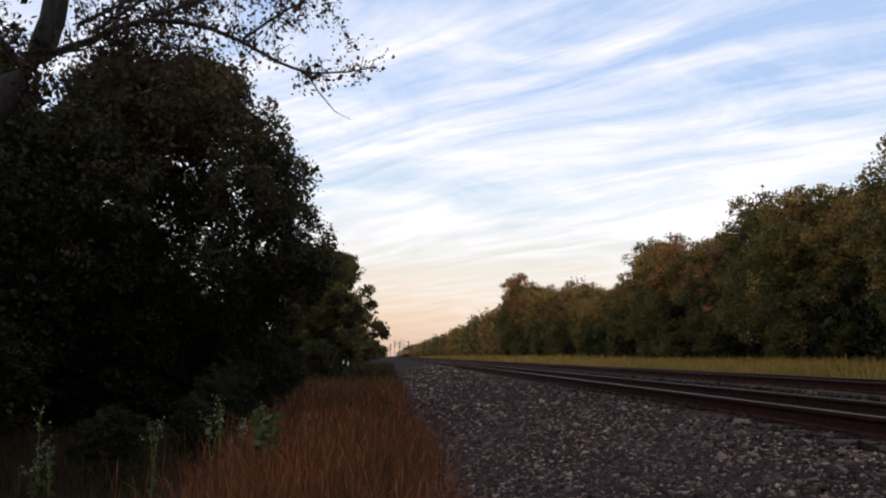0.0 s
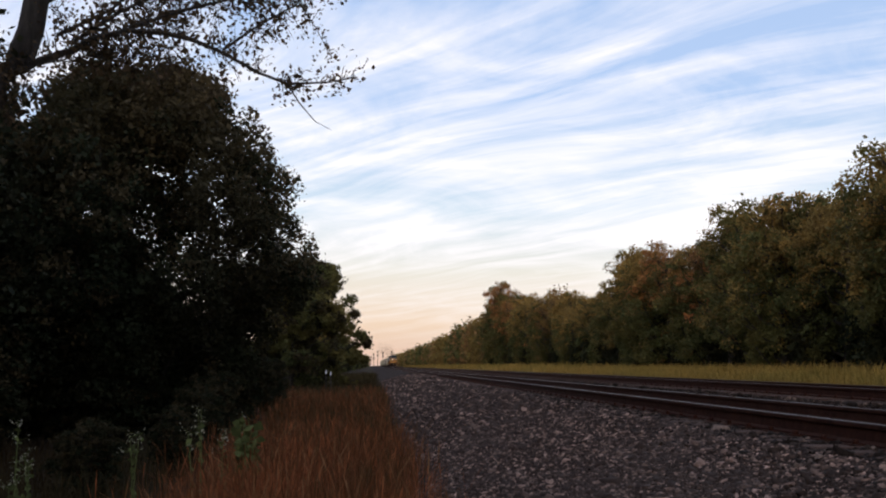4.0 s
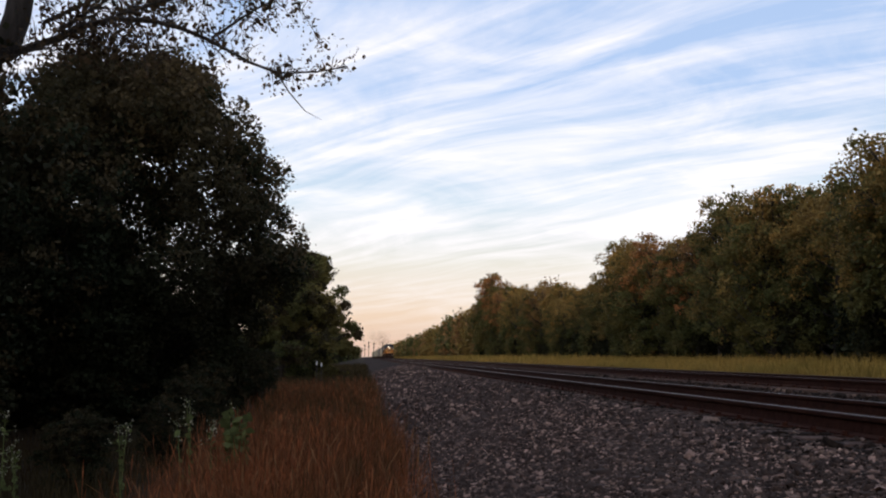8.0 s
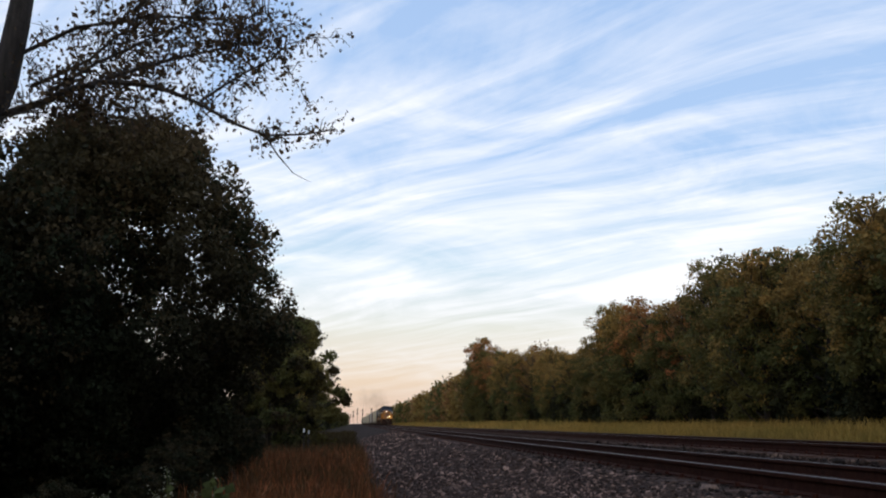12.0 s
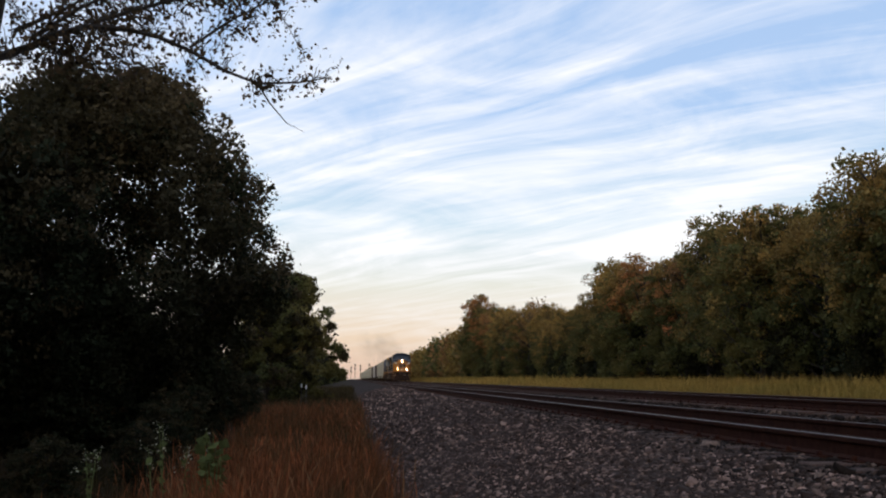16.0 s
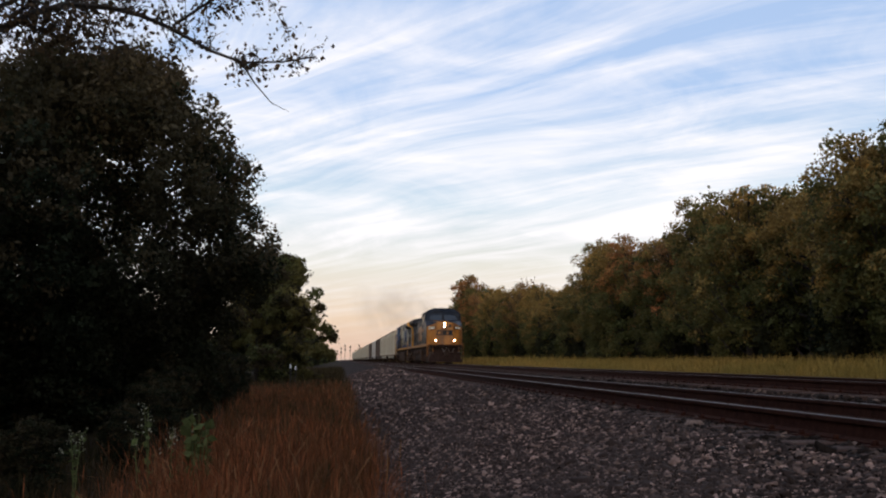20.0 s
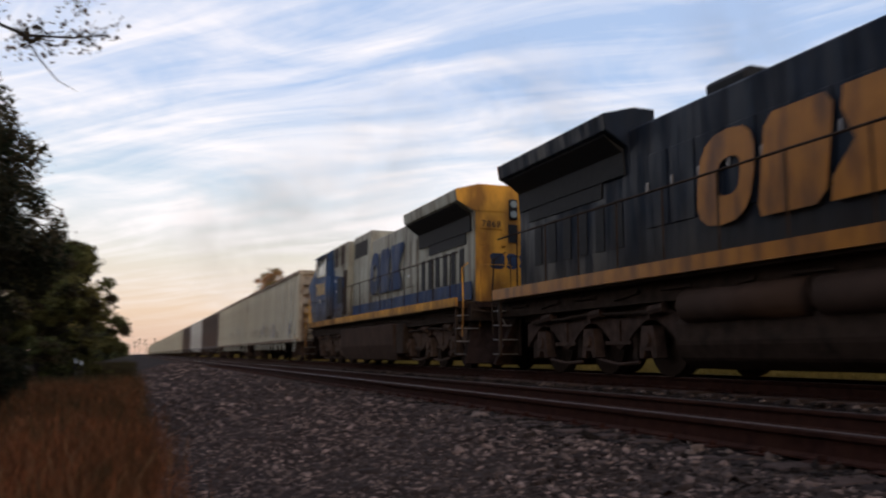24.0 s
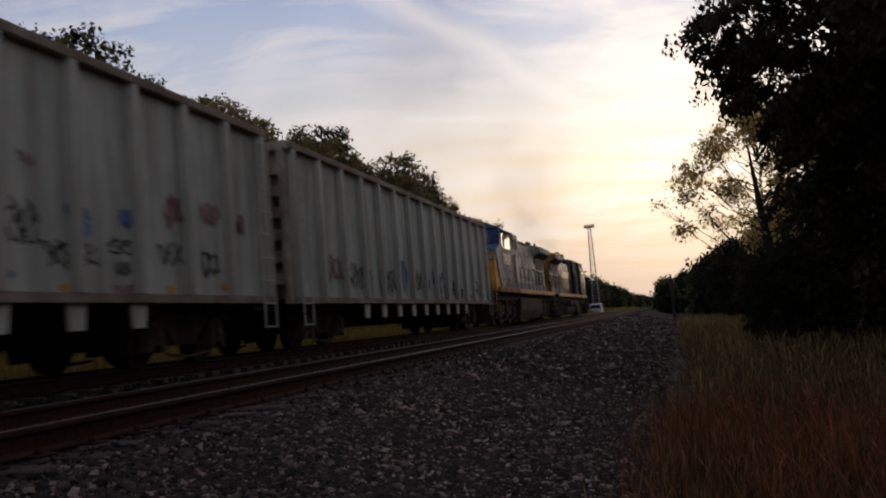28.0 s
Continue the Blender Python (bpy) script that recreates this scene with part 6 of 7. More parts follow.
            boxes("equipment_box", M["tank"], loco, [(*sorted((s * 0.9, s * 1.42)), t0 - 1.5, t0 - 0.1, 0.25, 1.25)], bevel=0.03)
    else:
        prism(bm, [(-1.28, 0.16), (-1.43, 0.62), (-1.46, 1.24), (1.46, 1.24), (1.43, 0.62), (1.28, 0.16)], t0, t1, axis="y")
        part("fuel_tank", bm, M["tank"], loco, "long dusty brown fuel tank", bevel=0.03)
        for s in (-1, 1):
            boxes("equipment_box", M["under"], loco, [(*sorted((s * 0.95, s * 1.38)), t1 + 0.05, t1 + 0.75, 0.35, 1.22)], bevel=0.03)
    for ys in D["trucks"]:
        truck(loco, ys, 0.52, 1.0, C["truck"])
        for s in (-1, 1):
            for a in ys:
                bm = bmesh.new()
                tube(bm, [(s * 1.22, a - 0.50, 1.04), (s * 1.22, a - 0.12, 1.0)], 0.085, 8)
                part("damper", bm, C["truck"], loco)
    bm = bmesh.new()
    box(bm, -1.1, 1.1, 1.2, end - 0.4, 1.0, 1.14)
    for k in range(14):
        yy = 1.5 + (end - 2.5) * k / 13
        tube(bm, [(-1.32, yy, 1.3), (-1.32, yy + 0.7, 1.22 + 0.08 * (k % 2))], 0.03, 5)
        tube(bm, [(1.32, yy, 1.3), (1.32, yy + 0.7, 1.22 + 0.08 * (k % 2))], 0.03, 5)
    part("underframe_piping", bm, M["under"], loco)
    return loco


LEAD_D = dict(nose0=0.62, nose_c=0.70, nose_d=0.55, cab0=2.0, cab1=4.75, sec=7.4, hood=4.12, box1=8.8, wing0=15.3, end=19.6, exh=12.85, win=(2.95, 4.0), num_y=3.9, num_z=2.88,
              tank=(8.3, 13.8), round_tank=True, trucks=((2.5, 4.4, 6.2), (14.6, 16.4, 18.2)))
lead = locomotive("dark navy diesel locomotive with amber nose and lit headlamps",
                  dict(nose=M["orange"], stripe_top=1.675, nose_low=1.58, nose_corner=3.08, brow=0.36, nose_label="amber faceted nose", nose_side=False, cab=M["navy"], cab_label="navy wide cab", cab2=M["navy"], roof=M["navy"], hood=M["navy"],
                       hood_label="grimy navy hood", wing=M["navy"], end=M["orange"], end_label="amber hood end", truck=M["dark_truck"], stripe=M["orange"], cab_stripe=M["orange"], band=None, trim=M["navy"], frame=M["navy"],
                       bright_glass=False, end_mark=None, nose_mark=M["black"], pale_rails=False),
                  LEAD_D, M["orange"], M["orange"], "", (9.6, 13.5, 2.11, 3.43), True)
SECOND_D = dict(nose0=0.28, nose_c=0.95, nose_d=0.42, cab0=1.75, cab1=4.53, sec=7.0, hood=4.28, box1=9.4, wing0=14.55, end=18.75, exh=12.6, win=(2.85, 4.28), num_y=3.26, num_z=2.94,
                tank=(6.7, 13.5), round_tank=False, trucks=((2.3, 4.1, 5.9), (14.3, 16.1, 17.9)))
second = locomotive("faded blue and grey diesel locomotive with golden stripe, cab trailing",
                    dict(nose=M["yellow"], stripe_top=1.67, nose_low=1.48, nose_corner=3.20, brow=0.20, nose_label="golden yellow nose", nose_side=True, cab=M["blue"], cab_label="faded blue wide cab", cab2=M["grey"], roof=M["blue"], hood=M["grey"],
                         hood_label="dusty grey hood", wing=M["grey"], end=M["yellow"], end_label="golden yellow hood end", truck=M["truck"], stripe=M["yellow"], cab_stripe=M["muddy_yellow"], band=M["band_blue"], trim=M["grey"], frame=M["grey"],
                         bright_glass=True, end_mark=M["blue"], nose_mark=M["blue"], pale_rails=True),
                    SECOND_D, M["number_paint"], M["band_blue"], "7868", (9.36, 12.95, 2.32, 3.74), False)


# ---------------------------------------------------------------- wagons
def blob(bm, x, y, z, w, h, rng, s):
    """A ragged flat patch of sprayed paint."""
    n = 11
    pts = []
    for k in range(n):
        a = k * math.tau / n
        r = rng.uniform(0.55, 1.1)
        pts.append((y + math.cos(a) * w * r, z + math.sin(a) * h * r))
    prism(bm, pts if s > 0 else pts[::-1], *sorted((s * x, s * (x + 0.004))))


def wagon(label, paint, end_paint, ribs=15, length=18.3, top=4.18):
    w = tagged(new("hopper_wagon"), label, "freight wagon", group="freight train")
    z0, X = 0.92, 1.50
    for s in (-1, 1):
        boxes("side_wall", paint, w, [(*sorted((s * (X - 0.05), s * X)), 0.0, length, z0 + 0.12, top - 0.14)])
    for e in (0.0, length - 0.06):
        boxes("end_wall", end_paint, w, [(-X + 0.05, X - 0.05, e, e + 0.06, z0 + 0.12, top - 0.14)])
    boxes("floor_plate", M["under"], w, [(-X + 0.05, X - 0.05, 0.06, length - 0.06, z0 + 0.12, z0 + 0.2)])
    for s in (-1, 1):
        boxes("top_chord", M["chord"] if paint is M["beige"] else paint, w, [(*sorted((s * (X - 0.06), s * (X + 0.13))), -0.08, length + 0.08, top - 0.14, top)], bevel=0.015)
        boxes("side_sill", M["chord"] if paint is M["beige"] else paint, w, [(*sorted((s * (X - 0.02), s * (X + 0.11))), 0.0, length, z0, z0 + 0.14)], bevel=0.012)
    bm = bmesh.new()
    prism(bm, [(0.0, -0.085), (0.13, -0.062), (0.13, 0.062), (0.0, 0.085)], z0 + 0.14, top - 0.14, axis="z")
    rib = part("rib", bm, paint, w)
    rib.location = (X, 0.6, 0)
    for s in (-1, 1):
        for k in range(ribs):
            r = rib if (s > 0 and k == 0) else new("rib", rib.data)
            r.parent = w
            y = 0.12 + (length - 0.24) * k / (ribs - 1)
            r.matrix_local = Matrix.Translation((s * X, y, 0)) @ Matrix.Rotation(0 if s > 0 else math.pi, 4, "Z")
    for e, d in ((0.0, -1), (length, 1)):
        boxes("end_beam", end_paint, w, [(-X - 0.1, X + 0.1, *sorted((e - d * 0.02, e + d * 0.14)), top - 0.16, top + 0.02)], bevel=0.012)
        for k in range(6):
            z = z0 + 0.40 + k * 0.44
            for s in (-1, 1):
                boxes("end_rib", end_paint, w, [(*sorted((s * 0.55, s * (X - 0.12))), *sorted((e, e + d * 0.15)), z, z + 0.22)], bevel=0.012)
        boxes("end_panel", end_paint, w, [(-0.55, 0.55, *sorted((e, e + d * 0.10)), z0 + 0.1, top - 0.2)], bevel=0.012)
        for s in (-1, 1):
            boxes("end_post", end_paint, w, [(s * (X - 0.05) - 0.07, s * (X - 0.05) + 0.07, *sorted((e, e + d * 0.20)), z0, top - 0.1)], bevel=0.01)
        for s in (-1, 1):
            bm = bmesh.new()
            ya, yb = e - d * 0.04, e - d * 0.48
            tube(bm, [(s * (X + 0.17), ya, z0 - 0.45), (s * (X + 0.17), ya, top - 0.25)], 0.016, 5)
            tube(bm, [(s * (X + 0.17), yb, z0 - 0.45), (s * (X + 0.17), yb, top - 0.25)], 0.016, 5)
            for k in range(9):
                tube(bm, [(s * (X + 0.17), ya, z0 - 0.42 + k * 0.42), (s * (X + 0.17), yb, z0 - 0.42 + k * 0.42)], 0.012, 5)
            part("ladder", bm, paint, w)
        boxes("platform", M["under"], w, [(-1.2, 1.2, *sorted((e + d * 0.0, e + d * 0.5)), z0 - 0.1, z0)])
        bm = bmesh.new()
        box(bm, -0.13, 0.13, *sorted((e - d * 0.3, e + d * 0.55)), 0.74, 0.98)
        part("coupler", bm, M["under"], w, bevel=0.02)
        c = e - d * 2.2
        truck(w, (c - 0.88, c + 0.88), 0.45, 0.96)
    boxes("center_sill", M["under"], w, [(-0.25, 0.25, 0.2, length - 0.2, 0.62, 0.98)])
    for c in np.linspace(4.6, length - 4.6, 4):
        bm = bmesh.new()
        hull(bm, [[(-1.3, c - 1.0, 1.08), (1.3, c - 1.0, 1.08), (1.3, c + 1.0, 1.08), (-1.3, c + 1.0, 1.08)],
                  [(-0.7, c - 0.35, 0.42), (0.7, c - 0.35, 0.42), (0.7, c + 0.35, 0.42), (-0.7, c + 0.35, 0.42)]])
        part("hopper_bay", bm, M["under"], w)
    for s in (-1, 1):
        bm = bmesh.new()
        prism(bm, [(-0.18, 0.0), (0.18, 0.0), (0.13, -0.34), (-0.13, -0.34)], *sorted((s * X, s * (X + 0.05))))
        plate = part("hanger_plate", bm, paint, w)
        for k in range(9):
            h = plate if k == 0 else new("hanger_plate", plate.data)
            h.parent = w
            h.location = (0, 4.02 + k * (length - 8.0) / 8, z0)
    return w


def scrawl(bm, s, x, y, z, w, h, turns, thick, rng):
    """A looping sprayed line, as a thin ribbon on the side wall."""
    n = turns * 5
    ph = rng.uniform(0, 6)
    pts = [Vector((y + w * (k / n - 0.5) + w * 0.16 * math.sin(k * 1.9 + ph), z + h * 0.5 * math.sin(k * math.tau / 5 + ph) * rng.uniform(0.5, 1.0), 0)) for k in range(n + 1)]
    rings = []
    for k, a in enumerate(pts):
        d = pts[min(k + 1, n)] - pts[max(k - 1, 0)]
        q = Vector((-d.y, d.x, 0)).normalized() * thick / 2
        rings.append([(s * x, a.x + q.x, a.y + q.y), (s * x, a.x - q.x, a.y - q.y), (s * (x + 0.0035), a.x - q.x, a.y - q.y), (s * (x + 0.0035), a.x + q.x, a.y + q.y)])
    hull(bm, rings)


def graffiti(w, seed, spans):
    """Rows of mat, y, z, width, height, loops, thickness; loops 0 gives a filled ragged patch."""
    rng = random.Random(seed)
    for mat, y, z, wd, ht, loops, thick in spans:
        bm = bmesh.new()
        if loops:
            scrawl(bm, -1, 1.502 + 0.0012 * len(w.children) % 0.03, y, z, wd, ht, loops, thick, rng)
        else:
            blob(bm, 1.502 + 0.0012 * len(w.children) % 0.03, y, z, wd / 2, ht / 2, rng, -1)
        part("graffiti_patch", bm, mat, w, "smudged sprayed paint")


PITCH = 19.45
wag1 = wagon("weathered buff ribbed hopper wagon with sprayed graffiti", M["beige"], M["wagon_end"])
wag_dark = wagon("dark umber ribbed hopper wagon", M["umber"], M["umber"], top=4.14)
wag_pale = wagon("pale grey ribbed hopper wagon", M["pale"], M["pale"], top=4.14)
wag2 = copy_thing(wag1, Matrix())
TRAIN = [(lead, 0.0, False), (second, 40.95, True), (wag1, 42.35, False), (wag2, 42.35 + PITCH, False), (wag_dark, 42.35 + 2 * PITCH, False), (wag_pale, 42.35 + 3 * PITCH, False)]
umber2 = copy_thing(wag_dark, Matrix())
TRAIN.append((umber2, 42.35 + 4 * PITCH, False))
for k in range(5, 20):
    TRAIN.append((tagged(copy_thing(wag1, Matrix()), "weathered buff ribbed hopper wagon"), 42.35 + k * PITCH, False))
B, K, R_, O = M["paint_blue"], M["paint_black"], M["paint_red"], M["paint_orange"]
graffiti(wag1, 4, [(B, 2.60, 1.55, 0.26, 0.95, 3, 0.05), (B, 2.52, 1.45, 0.22, 0.70, 3, 0.04), (K, 2.05, 1.70, 0.62, 0.30, 4, 0.035), (K, 2.0, 1.42, 0.75, 0.32, 4, 0.028), (K, 1.70, 1.28, 0.22, 0.22, 2, 0.028),
                   (B, 1.40, 1.50, 0.20, 0.95, 3, 0.055), (B, 1.38, 1.25, 0.18, 0.55, 2, 0.05), (K, 0.98, 1.32, 0.50, 0.30, 4, 0.03), (K, 1.0, 1.18, 0.55, 0.08, 1, 0.02)])
graffiti(wag1, 5, [(B, 7.55, 1.58, 1.05, 0.70, 0, 0), (B, 7.30, 1.35, 0.80, 0.45, 0, 0), (B, 7.9, 1.75, 0.5, 0.5, 4, 0.10), (B, 8.75, 1.55, 0.7, 0.7, 0, 0), (R_, 7.3, 1.12, 0.8, 0.16, 0, 0), (B, 6.95, 1.85, 0.3, 0.3, 3, 0.06),
                   (K, 6.62, 1.50, 0.45, 0.35, 0, 0), (K, 6.45, 1.30, 0.5, 0.45, 4, 0.07), (K, 6.55, 1.12, 0.6, 0.08, 0, 0), (K, 5.50, 1.62, 0.34, 0.26, 0, 0), (K, 5.52, 1.35, 0.40, 0.35, 4, 0.06), (O, 5.5, 1.12, 0.30, 0.14, 0, 0),
                   (K, 4.42, 1.40, 0.42, 0.14, 0, 0), (K, 4.40, 1.22, 0.34, 0.30, 0, 0), (K, 3.1, 1.18, 0.40, 0.16, 0, 0), (K, 2.1, 1.42, 0.30, 0.30, 3, 0.05), (K, 9.9, 1.6, 1.0, 0.7, 5, 0.07), (B, 11.2, 1.7, 1.2, 0.9, 0, 0),
                   (K, 12.6, 1.5, 1.2, 0.8, 6, 0.06), (K, 14.6, 1.6, 1.4, 0.7, 6, 0.05), (R_, 16.2, 1.7, 0.9, 0.7, 4, 0.08)])
bm = bmesh.new()
prism(bm, [(1.00 + 0.26 * math.copysign(abs(math.cos(k * math.tau / 12)) ** 0.5, math.cos(k * math.tau / 12)), 1.15 + 0.075 * math.sin(k * math.tau / 12)) for k in range(12)], -1.507, -1.502)
part("orange_sticker", bm, O, wag1)
graffiti(wag2, 9, [(B, 5.20, 2.08, 0.62, 0.42, 0, 0), (B, 5.05, 1.90, 0.35, 0.25, 0, 0), (B, 4.18, 2.10, 0.44, 0.40, 0, 0), (R_, 3.10, 2.28, 0.40, 0.52, 0, 0), (R_, 2.95, 2.40, 0.3, 0.5, 3, 0.08), (R_, 1.95, 2.42, 0.46, 0.36, 4, 0.09), (R_, 0.98, 2.32, 0.26, 0.42, 3, 0.07),
                   (K, 6.3, 1.85, 0.8, 0.7, 6, 0.045), (K, 5.3, 1.55, 0.9, 0.45, 6, 0.04), (K, 4.2, 1.70, 0.7, 0.30, 5, 0.035), (K, 3.1, 1.65, 0.6, 0.5, 4, 0.04), (K, 2.0, 1.55, 0.5, 0.6, 4, 0.05)])
graffiti(wag2, 10, [(O, 5.35, 1.12, 0.60, 0.14, 0, 0), (R_, 4.25, 1.13, 0.56, 0.14, 0, 0), (O, 3.15, 1.12, 0.34, 0.14, 0, 0), (O, 1.6, 1.2, 0.30, 0.2, 0, 0), (K, 4.28, 1.40, 0.40, 0.26, 0, 0), (B, 6.5, 1.25, 0.6, 0.2, 0, 0), (R_, 6.05, 2.65, 0.2, 0.2, 2, 0.05),
                    (K, 7.6, 1.8, 1.1, 0.9, 6, 0.05), (K, 9.2, 1.7, 1.2, 0.8, 6, 0.05), (B, 10.6, 1.9, 1.0, 0.8, 0, 0), (K, 13.5, 1.8, 2.0, 0.8, 7, 0.05), (B, 15.5, 1.8, 1.4, 0.9, 5, 0.1)])

# ---------------------------------------------------------------- exhaust smoke over the leading locomotive
def smoke_material():
    """Thin brown smoke: thickest at a puff's heart, ragged and clear at its rim."""
    m = bpy.data.materials.new("thin_brown_smoke")
    m.use_nodes = True
    nt = m.node_tree
    N, Lk = nt.nodes.new, nt.links.new
    bs = nt.nodes["Principled BSDF"]
    bs.inputs["Base Color"].default_value = (0.36, 0.26, 0.18, 1)
    bs.inputs["Roughness"].default_value, bs.inputs["Specular IOR Level"].default_value = 1.0, 0.0
    tc, gr, mp, nz, mu, rg = (N("ShaderNodeTexCoord"), N("ShaderNodeVectorMath"), N("ShaderNodeMapRange"), N("ShaderNodeTexNoise"), N("ShaderNodeMath"), N("ShaderNodeMapRange"))
    gr.operation = "LENGTH"
    Lk(tc.outputs["Object"], gr.inputs[0])
    Lk(gr.outputs["Value"], mp.inputs[0])
    mp.interpolation_type = "SMOOTHSTEP"
    for i, k in enumerate((0.05, 0.96, 0.17, 0.0)):
        mp.inputs[i + 1].default_value = k
    Lk(tc.outputs["Object"], nz.inputs["Vector"])
    nz.inputs["Scale"].default_value, nz.inputs["Detail"].default_value = 1.6, 4.0
    Lk(nz.outputs["Fac"], rg.inputs[0])
    for i, k in enumerate((0.35, 0.62, 0.25, 1.0)):
        rg.inputs[i + 1].default_value = k
    mu.operation = "MULTIPLY"
    Lk(mp.outputs[0], mu.inputs[0])
    Lk(rg.outputs[0], mu.inputs[1])
    Lk(mu.outputs[0], bs.inputs["Alpha"])
    return m


def make_smoke():
    """Lens-shaped puffs, growing and rising as they trail behind the stack."""
    rr = random.Random(12)
    plume = tagged(new("exhaust_smoke"), "thin brown exhaust smoke trailing over the train", "smoke", group="freight train")
    bm = bmesh.new()
    n, rings = 20, 4
    rim = []
    for k in range(rings + 1):
        r = k / rings
        rim.append([(r * math.cos(j * math.tau / n), 0.10 * (1 - r * r), r * math.sin(j * math.tau / n)) for j in range(n)])
    vs = [[bm.verts.new(p) for p in ring] for ring in rim[1:]]
    top = bm.verts.new((0, 0.10, 0))
    for j in range(n):
        bm.faces.new((top, vs[0][j], vs[0][(j + 1) % n]))
        for a, b in zip(vs, vs[1:]):
            bm.faces.new((a[j], b[j], b[(j + 1) % n], a[(j + 1) % n]))
    first = part("puff", bm, smoke_material(), plume, smooth=True)
    for i in range(6):
        p = first if i == 0 else new("puff", first.data)
        p.parent = plume
        t = i / 5
        size = 1.6 + 4.0 * t ** 0.8
        p.location = (rr.uniform(-0.6, 0.6) - 3.0 * t, 13.5 + 46 * t ** 1.2, 4.9 + 2.6 * t ** 0.7 + rr.uniform(-0.3, 0.3))
        p.rotation_euler = (rr.uniform(-0.2, 0.2), rr.uniform(0, 6.28), rr.uniform(-0.2, 0.2))
        p.scale = (size * rr.uniform(1.0, 1.3), size, size * rr.uniform(0.75, 1.0))
        p.visible_shadow = False
    return plume


TRAIN.append((make_smoke(), 0.0, False))

# ---------------------------------------------------------------- things along the line


def marker_post(x, y, h):
    p = tagged(new("marker_post"), "short white marker post in the grass", "post")
    p.location = (x, y, float(ground_z(np.float64(x), np.float64(y))) - 0.05)
    boxes("post", M["bark"], p, [(-0.022, 0.022, -0.04, 0.02, 0, h - 0.15)], bevel=0.01)
    boxes("plate", M["white"], p, [(-0.036, 0.036, -0.06, -0.045, h - 0.18, h)], bevel=0.005)


marker_post(-2.08, 40.0, 1.40)
marker_post(-1.88, 40.3, 1.32)


def light_tower(x, y, h):
    t = tagged(new("light_tower"), "tall lattice floodlight tower by the line", "tower")
    t.location = (x, y, 0.6)
    for sx, sy in ((-1, -1), (1, -1), (1, 1), (-1, 1)):
        bm = bmesh.new()
        tube(bm, [(sx * 0.75, sy * 0.75, -0.2), (sx * 0.30, sy * 0.30, h)], [0.09, 0.06], 6)
        part("leg", bm, M["steel"], t)
    bm = bmesh.new()
    n = 14
    for k in range(n):
        a, b = k / n, (k + 1) / n
        ra, rb = 0.75 - 0.45 * a, 0.75 - 0.45 * b
        for (sx, sy), (tx, ty) in (((-1, -1), (1, -1)), ((1, -1), (1, 1)), ((1, 1), (-1, 1)), ((-1, 1), (-1, -1))):
            tube(bm, [(sx * ra, sy * ra, a * h), (tx * rb, ty * rb, b * h)], 0.04, 4)
            tube(bm, [(sx * rb, sy * rb, b * h), (tx * rb, ty * rb, b * h)], 0.035, 4)
    part("lattice", bm, M["steel"], t)
    boxes("platform", M["steel"], t, [(-1.1, 1.1, -1.1, 1.1, h, h + 0.15)])
    for k in range(4):
        boxes("floodlight", M["steel"], t, [(-1.0 + 0.55 * k, -0.6 + 0.55 * k, -1.0, -0.7, h + 0.15, h + 0.7)], bevel=0.03)


light_tower(15.3, -180.0, 18.3)


def signal_mast(x, y, h):
    s = tagged(new("signal_mast"), "slender railway signal mast with dark heads", "railway signal", group="distant signals")
    s.location = (x, y, 0.8)
    bm = bmesh.new()
    tube(bm, [(0, 0, 0), (0, 0, h)], 0.12, 8)
    part("mast", bm, M["under"], s)
    for k in range(2):
        boxes("signal_head", M["black"], s, [(-0.35, 0.35, -0.2, 0.2, h - 0.2 - 2.0 * k, h + 1.0 - 2.0 * k)], bevel=0.08)


for x, y, h in ((0.8, 480, 6.5), (3.0, 480, 8.0), (5.9, 480, 7.5), (10.6, 470, 8.0)):
    signal_mast(x, y, h)


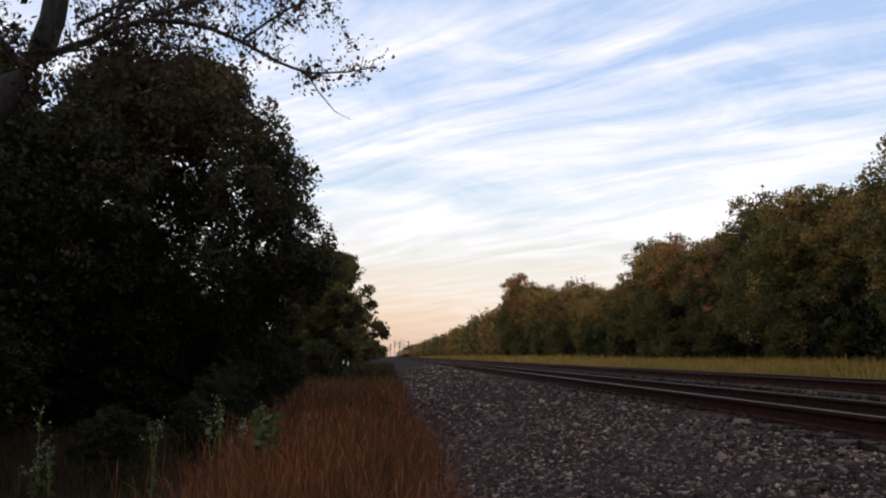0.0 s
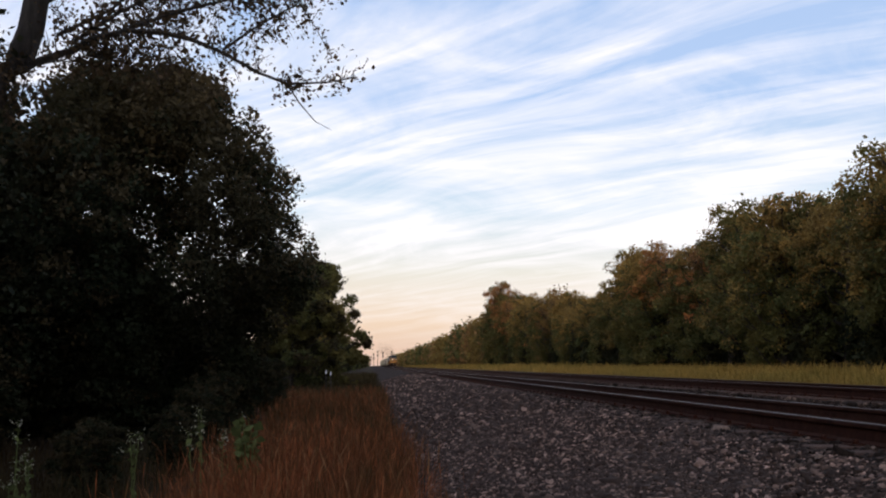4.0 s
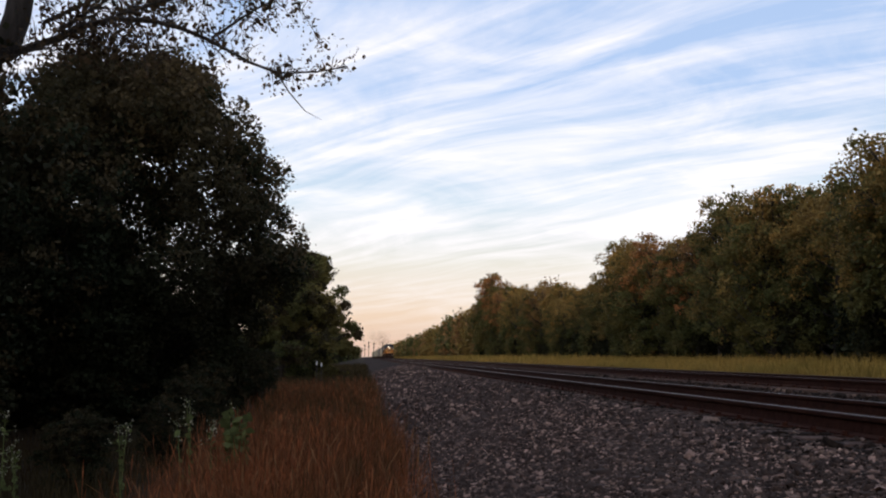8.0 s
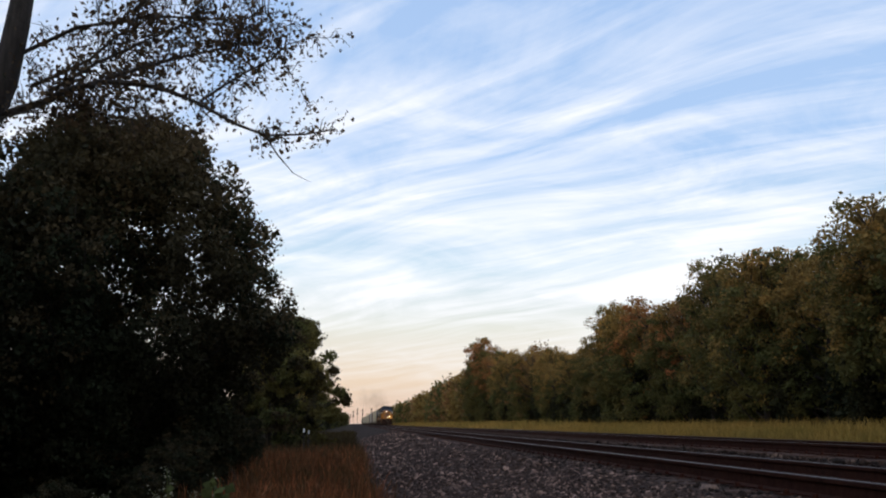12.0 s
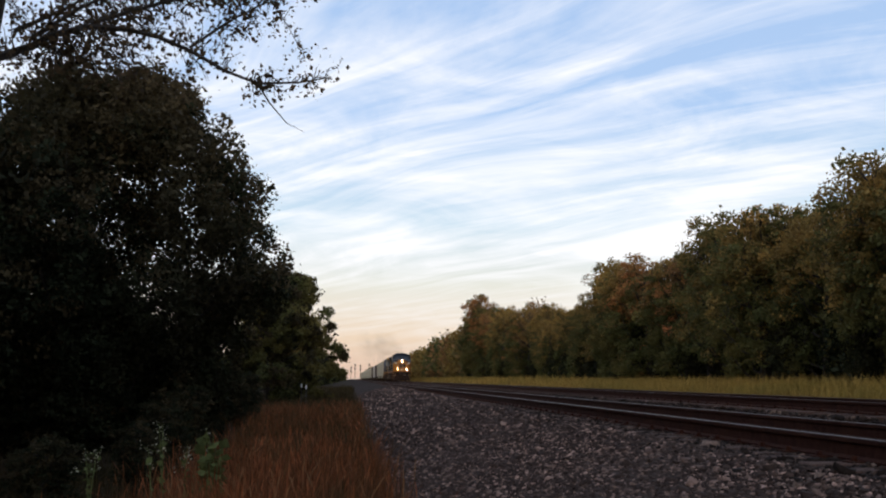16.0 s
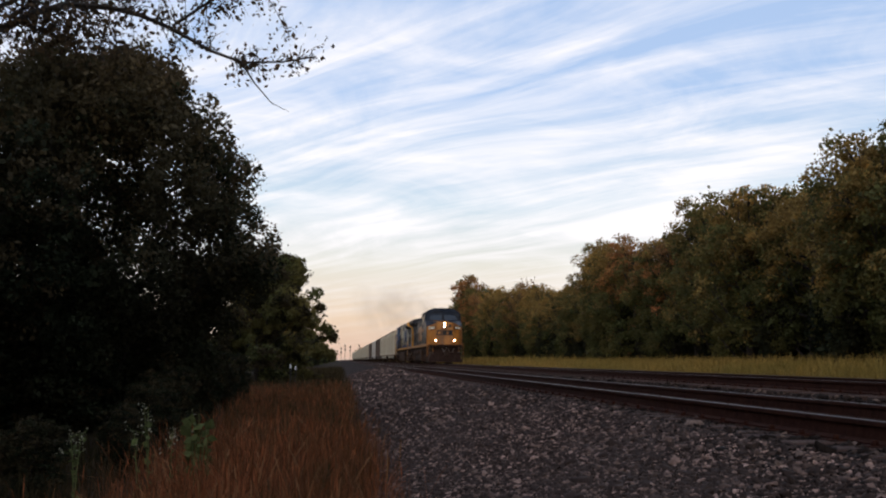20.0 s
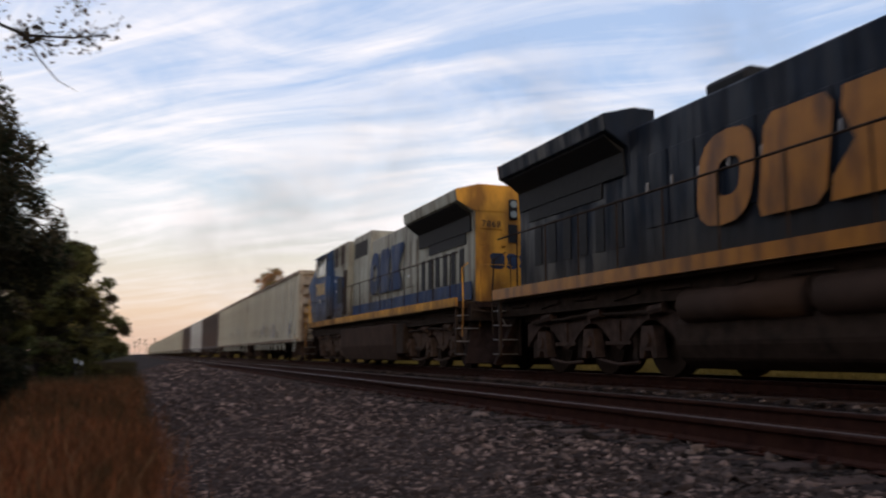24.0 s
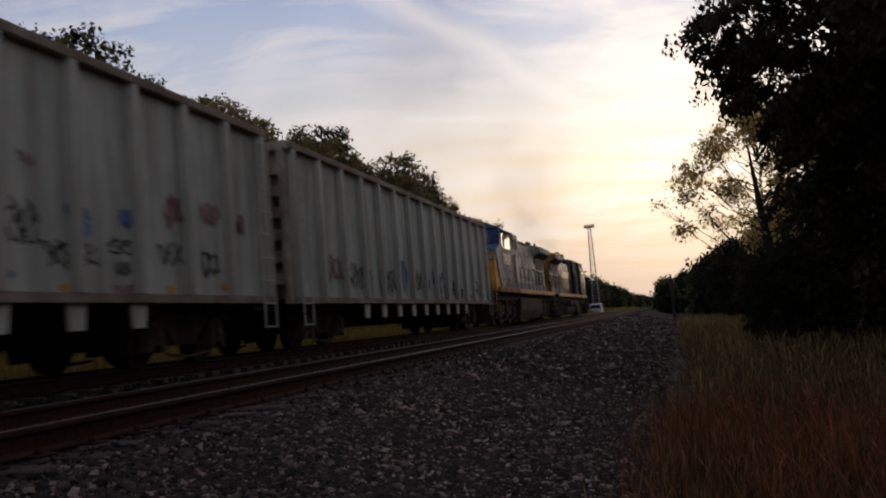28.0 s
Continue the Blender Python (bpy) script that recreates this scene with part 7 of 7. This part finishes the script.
def utility_pole(x, y, h):
    p = tagged(new("utility_pole"), "short weathered wooden pole beside the trees", "pole")
    p.location = (x, y, -0.2)
    bm = bmesh.new()
    tube(bm, [(0, 0, 0), (0, 0, h)], [0.16, 0.11], 8)
    part("pole", bm, M["bark"], p)
    boxes("pole_box", M["steel"], p, [(-0.14, 0.14, -0.26, -0.10, h - 1.3, h - 0.8)], bevel=0.02)


utility_pole(0.0, -86, 4.5)


def parked_van(x, y):
    v = tagged(new("van"), "white van parked beside the line", "vehicle")
    v.location = (x, y, 0.62)
    bm = bmesh.new()
    prism(bm, [(0, 0.35), (0, 1.0), (0.9, 1.15), (1.5, 1.95), (4.6, 2.0), (4.8, 1.9), (4.8, 0.35)], -0.95, 0.95)
    part("body", bm, M["white"], v, bevel=0.08)
    boxes("window", M["glass"], v, [(-0.96, -0.94, 1.6, 2.5, 1.2, 1.75), (0.94, 0.96, 1.6, 2.5, 1.2, 1.75), (-0.8, 0.8, 4.79, 4.81, 1.2, 1.75)])
    for s in (-1, 1):
        for yy in (1.0, 3.8):
            bm = bmesh.new()
            tube(bm, [(s * 0.72, yy, 0.34), (s * 0.97, yy, 0.34)], 0.34, 14)
            part("wheel", bm, M["black"], v)
    for s in (-1, 1):
        boxes("tail_lamp", M["paint_red"], v, [(*sorted((s * 0.7, s * 0.9)), 4.79, 4.82, 0.9, 1.3)])


parked_van(12.6, -150)

# ---------------------------------------------------------------- movement
SPEED, START = 18.341, 15.322
NUDGE = ([0, 20.5, 22.5, 23, 24, 25, 25.5, 26, 26.5, 27, 27.5, 28], [0, 0, -0.31, -0.16, 0.10, 0.07, 0.16, 0.05, 0.0, -0.12, -0.18, -0.24])


def train_front(t):
    return START - SPEED * (t - 23) + float(np.interp(t, *NUDGE))


def motions():
    times = [0, 4, 8, 12, 16, 20, 21, 22, 22.5, 23, 23.5, 24, 24.5, 25, 25.5, 26, 26.5, 27, 27.5, 28]
    for ob, w, back in TRAIN:
        walk(ob, [(t, pose(FAR_X, train_front(t) + w, FAR_TOP, 0, 0, 180 if back else 0)) for t in times])
    for ob, y, r in WHEELS:
        if ob.parent in (lead, second, wag1):
            sign = -1 if ob.parent == second else 1
            walk(ob, [(k / 30, Matrix.Translation((0, y, r)) @ Matrix.Rotation(sign * (train_front(k / 30) - train_front(0)) / -r * -1, 4, "X")) for k in range(0, 841)])


motions()
